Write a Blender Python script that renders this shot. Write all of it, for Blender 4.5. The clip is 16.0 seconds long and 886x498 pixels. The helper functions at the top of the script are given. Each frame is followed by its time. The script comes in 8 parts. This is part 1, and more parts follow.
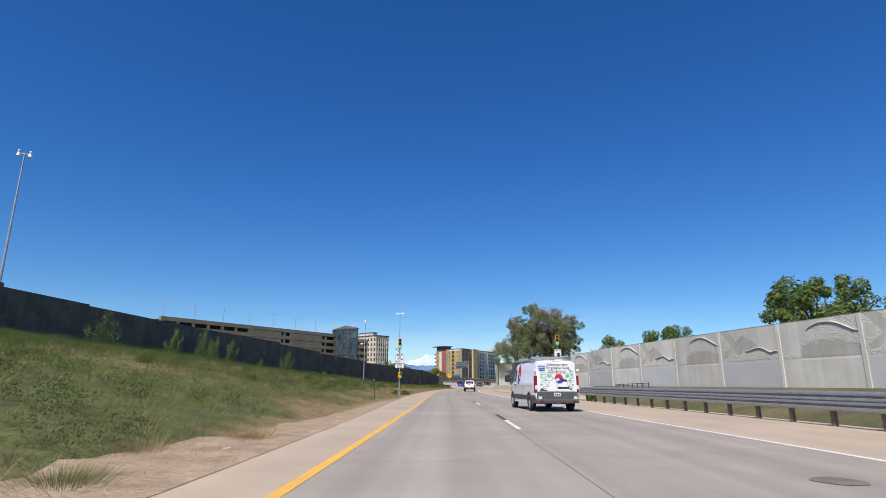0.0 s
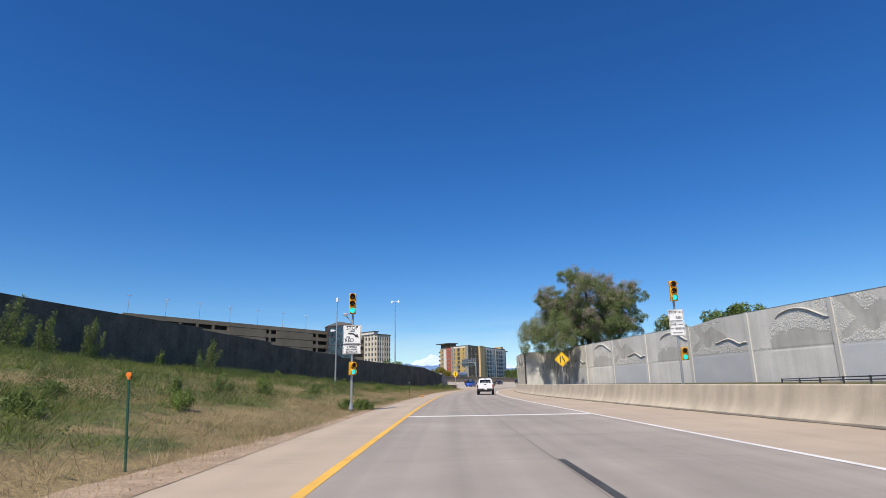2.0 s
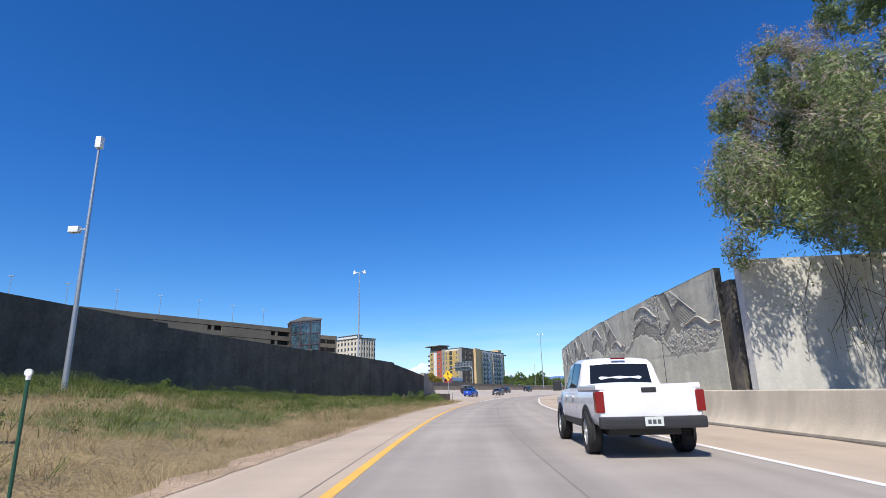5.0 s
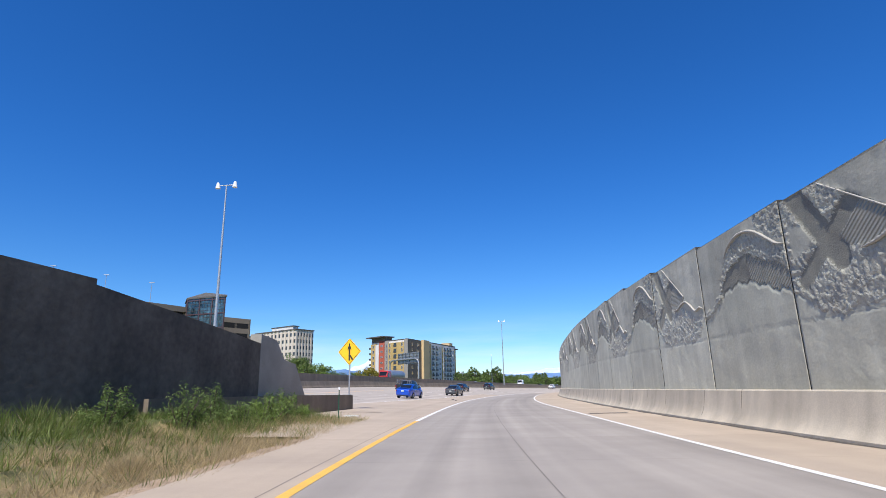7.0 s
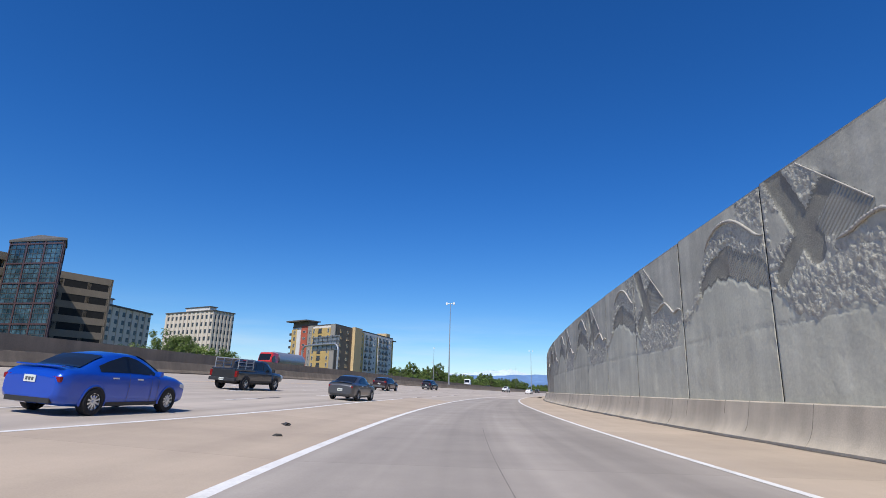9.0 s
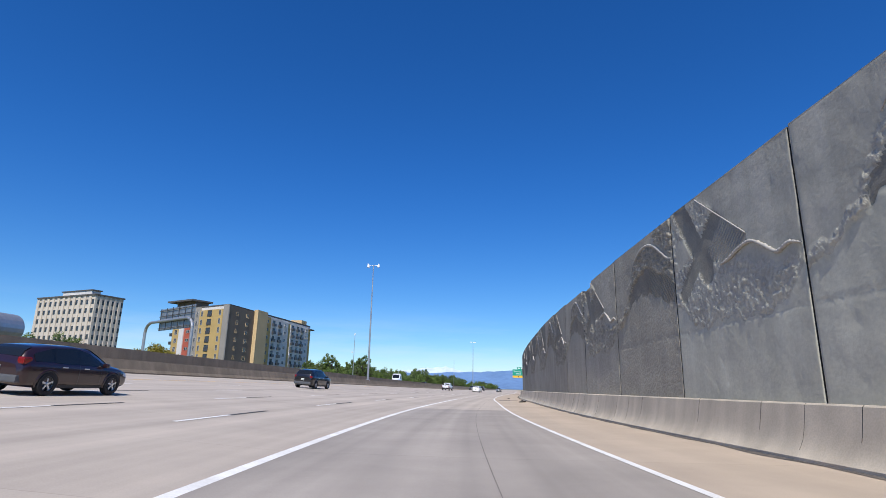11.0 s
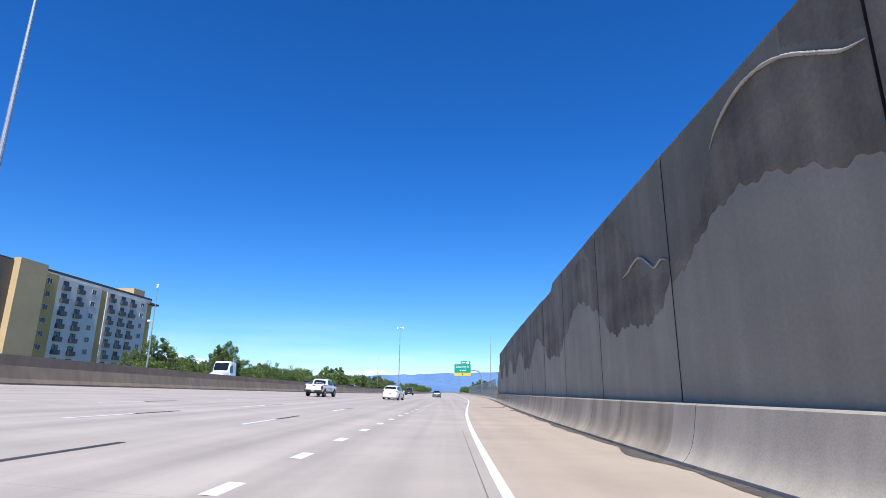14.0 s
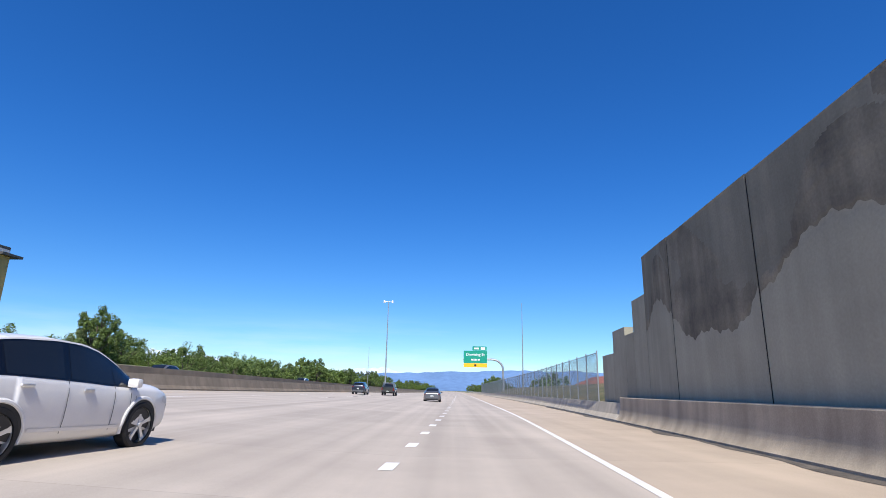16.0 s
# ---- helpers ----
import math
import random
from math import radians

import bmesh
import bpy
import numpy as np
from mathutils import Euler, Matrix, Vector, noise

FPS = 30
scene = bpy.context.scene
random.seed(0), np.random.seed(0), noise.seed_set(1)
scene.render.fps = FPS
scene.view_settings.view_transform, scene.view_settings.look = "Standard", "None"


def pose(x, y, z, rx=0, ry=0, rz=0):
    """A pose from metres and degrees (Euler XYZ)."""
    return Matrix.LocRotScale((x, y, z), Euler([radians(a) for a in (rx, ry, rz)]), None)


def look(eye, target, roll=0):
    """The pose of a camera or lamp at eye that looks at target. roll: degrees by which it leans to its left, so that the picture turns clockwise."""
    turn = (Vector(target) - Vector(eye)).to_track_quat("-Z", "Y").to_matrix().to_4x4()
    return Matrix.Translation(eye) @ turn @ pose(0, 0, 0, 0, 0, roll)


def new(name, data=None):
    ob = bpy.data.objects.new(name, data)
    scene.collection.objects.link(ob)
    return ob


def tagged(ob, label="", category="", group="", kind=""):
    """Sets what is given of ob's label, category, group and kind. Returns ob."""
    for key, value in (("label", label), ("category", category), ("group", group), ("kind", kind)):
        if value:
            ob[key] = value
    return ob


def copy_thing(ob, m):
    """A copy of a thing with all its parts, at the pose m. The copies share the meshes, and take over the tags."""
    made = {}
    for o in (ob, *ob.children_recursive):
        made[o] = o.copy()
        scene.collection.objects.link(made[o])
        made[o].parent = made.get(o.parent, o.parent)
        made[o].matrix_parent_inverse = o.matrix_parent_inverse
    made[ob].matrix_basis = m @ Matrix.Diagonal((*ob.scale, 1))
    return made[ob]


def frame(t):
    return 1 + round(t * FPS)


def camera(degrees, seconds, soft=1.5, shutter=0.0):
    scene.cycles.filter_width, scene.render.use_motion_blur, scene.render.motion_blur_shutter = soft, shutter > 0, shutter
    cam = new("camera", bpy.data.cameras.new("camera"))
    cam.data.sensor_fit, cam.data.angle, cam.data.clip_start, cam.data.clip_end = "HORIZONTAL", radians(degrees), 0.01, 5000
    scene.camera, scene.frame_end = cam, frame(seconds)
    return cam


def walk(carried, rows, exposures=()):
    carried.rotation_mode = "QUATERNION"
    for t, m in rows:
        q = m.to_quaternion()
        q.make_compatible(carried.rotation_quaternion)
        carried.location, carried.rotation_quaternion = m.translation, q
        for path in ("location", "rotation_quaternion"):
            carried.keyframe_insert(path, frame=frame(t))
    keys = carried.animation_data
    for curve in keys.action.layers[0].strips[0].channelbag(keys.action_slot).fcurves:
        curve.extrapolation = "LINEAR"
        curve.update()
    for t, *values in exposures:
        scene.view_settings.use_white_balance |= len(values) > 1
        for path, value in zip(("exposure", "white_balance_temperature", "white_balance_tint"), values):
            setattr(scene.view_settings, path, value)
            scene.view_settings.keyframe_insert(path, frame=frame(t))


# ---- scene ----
cam = camera(77.60, 16.0, soft=0.85)
PATH = [
    (0.0, (-0.377, 20.482, 1.178), (-0.236, 30.193, 3.563), 0.11),
    (0.5, (-0.150, 28.264, 1.193), (-0.018, 37.981, 3.551), -0.49),
    (1.0, (0.055, 36.079, 1.207), (0.173, 45.800, 3.551), -0.82),
    (1.5, (0.241, 43.979, 1.225), (0.343, 53.700, 3.568), -0.97),
    (2.0, (0.407, 52.032, 1.246), (0.497, 61.743, 3.630), -1.07),
    (2.5, (0.556, 60.263, 1.258), (0.642, 69.969, 3.663), -1.18),
    (3.0, (0.647, 68.667, 1.240), (0.718, 78.362, 3.688), -1.07),
    (3.5, (0.746, 77.268, 1.216), (0.824, 86.957, 3.692), -0.97),
    (4.0, (0.970, 86.308, 1.191), (1.070, 95.989, 3.693), -1.25),
    (4.5, (1.279, 95.815, 1.169), (1.445, 105.497, 3.667), -1.64),
    (5.0, (1.672, 106.028, 1.177), (1.924, 115.701, 3.703), -1.39),
    (5.5, (2.287, 117.013, 1.194), (2.728, 126.679, 3.721), -1.13),
    (6.0, (3.172, 128.606, 1.212), (3.821, 138.262, 3.731), -1.07),
    (6.5, (4.356, 140.566, 1.224), (5.216, 150.209, 3.729), -1.18),
    (7.0, (5.898, 152.612, 1.217), (7.018, 162.236, 3.689), -1.10),
    (7.5, (7.776, 164.441, 1.172), (9.182, 174.031, 3.634), -0.42),
    (8.0, (9.782, 175.887, 1.120), (11.414, 185.445, 3.569), 0.36),
    (8.5, (12.049, 187.375, 1.135), (13.897, 196.890, 3.595), 1.01),
    (9.0, (14.606, 198.969, 1.163), (16.645, 208.445, 3.623), 1.51),
    (9.5, (17.524, 210.630, 1.185), (19.844, 220.042, 3.640), 1.29),
    (10.0, (20.846, 222.359, 1.197), (23.465, 231.695, 3.644), 0.97),
    (10.5, (24.584, 234.175, 1.201), (27.479, 243.430, 3.643), 0.88),
    (11.0, (28.716, 246.098, 1.202), (31.850, 255.274, 3.646), 1.09),
    (11.5, (33.190, 258.151, 1.205), (36.525, 267.250, 3.673), 1.49),
    (12.0, (38.132, 270.283, 1.201), (41.735, 279.279, 3.668), 1.45),
    (12.5, (43.527, 282.495, 1.196), (47.360, 291.400, 3.652), 1.24),
    (13.0, (49.342, 294.908, 1.194), (53.346, 303.739, 3.639), 1.28),
    (13.5, (55.481, 307.703, 1.196), (59.599, 316.475, 3.666), 1.13),
    (14.0, (61.948, 321.041, 1.204), (66.155, 329.758, 3.716), 0.61),
    (14.5, (68.611, 334.605, 1.212), (72.845, 343.312, 3.714), 0.39),
    (15.0, (75.370, 348.118, 1.213), (79.594, 356.836, 3.695), 0.42),
    (15.5, (82.027, 361.551, 1.212), (86.191, 370.297, 3.697), 0.72),
    (16.0, (88.531, 374.861, 1.206), (92.638, 383.632, 3.693), 1.06),
]
EXPOSURES = [(0.0, 0.13, 7150, 10), (1.0, 0.10, 7150, 10), (2.5, 0.15, 7050, 10), (4.5, 0.28, 6650, 10), (7.0, 0.33, 6500, 10), (8.0, 0.24, 6500, 10), (9.0, 0.04, 6500, 10), (11.5, 0.14, 6350, 10), (12.5, 0.22, 6120, 10), (13.5, 0.34, 6080, 10), (14.5, 0.42, 6220, 10), (16.0, 0.36, 6500, 10)]
walk(cam, [(t, look(eye, target, roll)) for t, eye, target, roll in PATH], EXPOSURES)

# the ramp's reference line, in metres, one point a second
ROAD = [
    (-0.38, 20.48), (0.06, 36.08), (0.41, 52.03), (0.65, 68.67), (0.97, 86.31), (1.67, 106.03), (3.17, 128.61), (5.90, 152.61), (9.78, 175.89), (14.61, 198.97), (20.85, 222.36), (28.72, 246.10), (38.13, 270.28), (49.34, 294.91), (61.95, 321.04), (75.37, 348.12), (88.53, 374.86),
]

# ---------------------------------------------------------------- light
SUN_AZ, SUN_EL = 155.7, 53.0          # degrees, azimuth from +y to the left
world = bpy.data.worlds.new("world")
scene.world = world
world.use_nodes = True
wn = world.node_tree
sky = wn.nodes.new("ShaderNodeTexSky")
sky.sky_type = "NISHITA"
sky.sun_disc = False
sky.sun_elevation = radians(SUN_EL)
sky.sun_rotation = radians(-SUN_AZ)
sky.altitude = 1600
sky.air_density = 1.0
sky.dust_density = 0.1
sky.ozone_density = 3.5
bg = wn.nodes["Background"]
bg.inputs["Strength"].default_value = 0.112
tone = wn.nodes.new("ShaderNodeHueSaturation")
tone.inputs["Saturation"].default_value = 1.25
wn.links.new(sky.outputs["Color"], tone.inputs["Color"])
deep = wn.nodes.new("ShaderNodeMix")          # the clear deep blue of a dry high-altitude sky
deep.data_type, deep.blend_type = "RGBA", "MULTIPLY"
deep.inputs["Factor"].default_value = 1.0
up = wn.nodes.new("ShaderNodeTexCoord")
axis = wn.nodes.new("ShaderNodeSeparateXYZ")
wn.links.new(up.outputs["Generated"], axis.inputs["Vector"])
fade = wn.nodes.new("ShaderNodeMapRange")
fade.interpolation_type = "SMOOTHSTEP"
fade.inputs["From Min"].default_value, fade.inputs["From Max"].default_value = -0.05, 0.42
wn.links.new(axis.outputs["Z"], fade.inputs["Value"])
haze = wn.nodes.new("ShaderNodeMix")
haze.data_type = "RGBA"
haze.inputs["A"].default_value, haze.inputs["B"].default_value = (0.80, 0.92, 1.02, 1), (0.50, 0.87, 1.22, 1)
wn.links.new(fade.outputs["Result"], haze.inputs["Factor"])
wn.links.new(haze.outputs["Result"], deep.inputs["B"])
wn.links.new(tone.outputs["Color"], deep.inputs["A"])
# thin high cloud low over the horizon
stretch = wn.nodes.new("ShaderNodeMapping")
stretch.inputs["Scale"].default_value = (1.6, 1.6, 13.0)
stretch.inputs["Rotation"].default_value = (radians(4), radians(3), 0)
wn.links.new(up.outputs["Generated"], stretch.inputs["Vector"])
wisp = wn.nodes.new("ShaderNodeTexNoise")
wisp.inputs["Scale"].default_value, wisp.inputs["Detail"].default_value, wisp.inputs["Roughness"].default_value = 1.3, 7, 0.6
wn.links.new(stretch.outputs["Vector"], wisp.inputs["Vector"])
some = wn.nodes.new("ShaderNodeMapRange")
some.inputs["From Min"].default_value, some.inputs["From Max"].default_value = 0.43, 0.78
wn.links.new(wisp.outputs["Fac"], some.inputs["Value"])
low = wn.nodes.new("ShaderNodeMapRange")
low.interpolation_type = "SMOOTHSTEP"
low.inputs["From Min"].default_value, low.inputs["From Max"].default_value = 0.02, 0.15
low.inputs["To Min"].default_value, low.inputs["To Max"].default_value = 0.75, 0.0
wn.links.new(axis.outputs["Z"], low.inputs["Value"])
both = wn.nodes.new("ShaderNodeMath")
both.operation = "MULTIPLY"
wn.links.new(some.outputs["Result"], both.inputs[0])
wn.links.new(low.outputs["Result"], both.inputs[1])
cloud = wn.nodes.new("ShaderNodeMix")
cloud.data_type = "RGBA"
wn.links.new(both.outputs[0], cloud.inputs["Factor"])
wn.links.new(deep.outputs["Result"], cloud.inputs["A"])
cloud.inputs["B"].default_value = (6.4, 7.2, 7.9, 1)
wn.links.new(cloud.outputs["Result"], bg.inputs["Color"])
sun = new("sun", bpy.data.lights.new("sun", "SUN"))
sun.data.energy = 4.8
sun.data.angle = radians(0.55)
sun.data.color = (1.0, 0.95, 0.87)
sd_ = Vector((-math.sin(radians(SUN_AZ)) * math.cos(radians(SUN_EL)), math.cos(radians(SUN_AZ)) * math.cos(radians(SUN_EL)), math.sin(radians(SUN_EL))))
sun.matrix_world = look(sd_ * 100, (0, 0, 0))

# ---------------------------------------------------------------- the reference line
def spline(pts, n=20):
    p = [np.array(q, float) for q in pts]
    p = [2 * p[0] - p[1]] + p + [2 * p[-1] - p[-2]]
    out = []
    for i in range(1, len(p) - 2):
        for k in range(n):
            u = k / n
            a, b, c, d = p[i - 1], p[i], p[i + 1], p[i + 2]
            out.append(0.5 * (2 * b + (c - a) * u + (2 * a - 5 * b + 4 * c - d) * u * u + (3 * b - a - 3 * c + d) * u ** 3))
    out.append(p[-2])
    return np.array(out)

LINE = spline(ROAD)
_a = (LINE[0] - LINE[1]) / np.linalg.norm(LINE[0] - LINE[1])
_b = (LINE[-1] - LINE[-2]) / np.linalg.norm(LINE[-1] - LINE[-2])
LINE = np.vstack([[LINE[0] + _a * k for k in range(120, 0, -2)], LINE, [LINE[-1] + _b * k for k in range(2, 1400, 4)]])
ARC = np.r_[0, np.cumsum(np.hypot(*np.diff(LINE, axis=0).T))]
ARC = ARC - ARC[60]

def curve(*pairs):
    """A smooth function through (s, value) pairs, level beyond both ends."""
    xs, ys = np.array(pairs, float).T
    m = np.gradient(ys, xs)
    def f(s):
        s = min(max(s, xs[0]), xs[-1])
        i = int(min(max(np.searchsorted(xs, s) - 1, 0), len(xs) - 2))
        h = xs[i + 1] - xs[i]
        u = (s - xs[i]) / h
        return float((2 * u ** 3 - 3 * u * u + 1) * ys[i] + (u ** 3 - 2 * u * u + u) * h * m[i] + (3 * u * u - 2 * u ** 3) * ys[i + 1] + (u ** 3 - u * u) * h * m[i + 1])
    return f

def heading(s):
    e = 3.0
    dx = np.interp(s + e, ARC, LINE[:, 0]) - np.interp(s - e, ARC, LINE[:, 0])
    dy = np.interp(s + e, ARC, LINE[:, 1]) - np.interp(s - e, ARC, LINE[:, 1])
    return math.degrees(math.atan2(-dx, dy))

def spot(s, d, z=0.0):
    """World place s metres along the reference line and d metres to its right."""
    h = radians(heading(s))
    return Vector((np.interp(s, ARC, LINE[:, 0]) + d * math.cos(h), np.interp(s, ARC, LINE[:, 1]) + d * math.sin(h), z))

def standing(s, d, z=0.0, turn=0.0):
    p = spot(s, d, z)
    return pose(p.x, p.y, p.z, 0, 0, heading(s) + turn)

# lateral places along the ramp and the highway
FOOT = curve((-60, 14), (20, 11.6), (57, 9.9), (93, 8.1), (120, 7.6), (165, 8.0), (185, 8.2), (205, 7.7), (230, 6.8), (257, 5.7), (285, 4.8), (306, 4.15), (320, 4.1), (337, 4.4), (358, 5.3), (375, 6.2), (390, 7.0), (420, 8.2), (480, 9.0), (1300, 9.0))
EDGE = curve((-60, 9.5), (10, 6.9), (26, 6.3), (55, 5.7), (88, 5.0), (130, 4.8), (165, 4.9), (182, 4.5), (215, 3.9), (240, 3.0), (257, 2.4), (275, 1.8), (300, 0.85), (318, 0.75), (340, 1.0), (358, 1.7), (380, 2.7), (400, 3.4), (430, 3.8), (1300, 3.8))
LEFT = curve((-60, -1.8), (8, -1.9), (50, -1.75), (90, -1.65), (120, -2.0), (150, -2.3), (170, -2.4), (190, -2.7), (215, -2.9), (250, -3.0), (290, -2.95), (310, -2.8), (335, -2.5), (358, -1.9), (380, -1.0), (400, -0.4), (430, 0.1), (1300, 0.1))
VERGE = curve((-60, -3.3), (10, -3.3), (50, -4.0), (90, -3.8), (130, -4.2), (150, -4.3), (165, -5.5), (172, -7.2))
LANE1 = curve((60, -46.0), (100, -34.0), (130, -21.0), (150, -14.5), (172, -10.4), (182, -8.6), (196, -6.9), (215, -6.6), (252, -6.7), (280, -6.3), (310, -6.1), (342, -5.8), (378, -4.7), (400, -4.0), (430, -3.5), (1300, -3.5))
MEDIAN = curve((60, -72), (100, -60), (150, -41), (175, -33.6), (194, -30.9), (235, -30.0), (262, -28.5), (290, -27.0), (315, -25.9), (340, -25.2), (372, -23.8), (400, -21.5), (420, -19.5), (480, -17), (1300, -17))
LWALL = curve((-60, -46), (0, -38), (43, -35), (60, -33.5), (75, -32.5), (93, -29), (120, -20), (135, -15), (148, -11), (156, -9.2), (166, -7.8))
LBASE = curve((-60, 6.5), (43, 5.0), (66, 4.4), (80, 3.7), (93, 3.3), (104, 2.6), (120, 1.6), (137, 0.9), (150, 0.5), (160, 0.25), (170, 0.1))
BANK = curve((118, 0.0), (140, 0.012), (165, 0.035), (185, 0.05), (400, 0.05), (600, 0.02), (1300, 0.0))

def level(s, d):
    return BANK(s) * max(0.0, -d - 2.4)

# ---------------------------------------------------------------- small mesh helpers
def link(name, bm, material, parent=None, label=""):
    me = bpy.data.meshes.new(name)
    bm.to_mesh(me)
    bm.free()
    if material:
        for m in (material if isinstance(material, (list, tuple)) else [material]):
            me.materials.append(m)
    ob = new(name, me)
    if parent is not None:
        ob.parent = parent
    if label:
        ob["label"] = label
    return ob

def part(name, bm, material, parent, label=""):
    return link(name, bm, material, parent, label)

def shared(name, me, parent, m):
    ob = new(name, me)
    ob.parent = parent
    ob.matrix_basis = m
    return ob

def thing(name, m, label, category, group=""):
    e = new(name)
    e.empty_display_size = 0.2
    e.matrix_basis = m
    return tagged(e, label, category, group)

def raw(name, verts, faces, material, smooth=False, uvs=None):
    me = bpy.data.meshes.new(name)
    me.from_pydata([tuple(v) for v in verts], [], faces)
    if material:
        me.materials.append(material)
    if uvs is not None:
        layer = me.uv_layers.new(name="UVMap")
        idx = np.empty(len(me.loops), int)
        me.loops.foreach_get("vertex_index", idx)
        layer.data.foreach_set("uv", np.asarray(uvs, np.float32)[idx].ravel())
    if smooth:
        me.polygons.foreach_set("use_smooth", [True] * len(me.polygons))
    me.update()
    return me

def box(bm, cx, cy, cz, sx, sy, sz, bevel=0.0, m=None, mat=0):
    r = bmesh.ops.create_cube(bm, size=1.0, matrix=Matrix.Translation((cx, cy, cz)) @ Matrix.Diagonal((sx, sy, sz, 1)))
    vs = r["verts"]
    fs = {f for v in vs for f in v.link_faces}
    if bevel > 0:
        es = {e for v in vs for e in v.link_edges}
        rb = bmesh.ops.bevel(bm, geom=list(es), offset=bevel, segments=2, affect="EDGES", profile=0.7)
        vs = rb["verts"]
        fs = {f for v in vs for f in v.link_faces}
    for f in fs:
        f.material_index = mat
    if m is not None:
        bmesh.ops.transform(bm, matrix=m, verts=list({v for f in fs for v in f.verts}))
    return bm

def tube(bm, a, b, r0, r1=None, seg=12, cap=True):
    a, b = Vector(a), Vector(b)
    r1 = r0 if r1 is None else r1
    d = b - a
    m = Matrix.Translation((a + b) / 2) @ d.to_track_quat("Z", "Y").to_matrix().to_4x4()
    bmesh.ops.create_cone(bm, cap_ends=cap, segments=seg, radius1=r0, radius2=r1, depth=d.length, matrix=m)
    return bm

def B():
    return bmesh.new()

def ribbon(name, s0, s1, offs, material, step=2.0, lift=0.0, zf=level, kind="structure", close=False):
    """A sheet along the line: offs are functions of s giving (d, z above the level) for each rail."""
    n = max(2, int(math.ceil((s1 - s0) / step)) + 1)
    ss = np.linspace(s0, s1, n)
    verts, uvs = [], []
    for s in ss:
        for o in offs:
            d, z = o(s)
            p = spot(s, d, zf(s, d) + z + lift)
            verts.append(p)
            uvs.append((s, d))
    k = len(offs)
    faces = [(i * k + j, i * k + j + 1, (i + 1) * k + j + 1, (i + 1) * k + j) for i in range(n - 1) for j in range(k - 1)]
    if close:
        faces += [tuple(range(k))[::-1], tuple((n - 1) * k + j for j in range(k))]
    ob = new(name, raw(name, verts, faces, material, uvs=uvs))
    return tagged(ob, kind=kind)

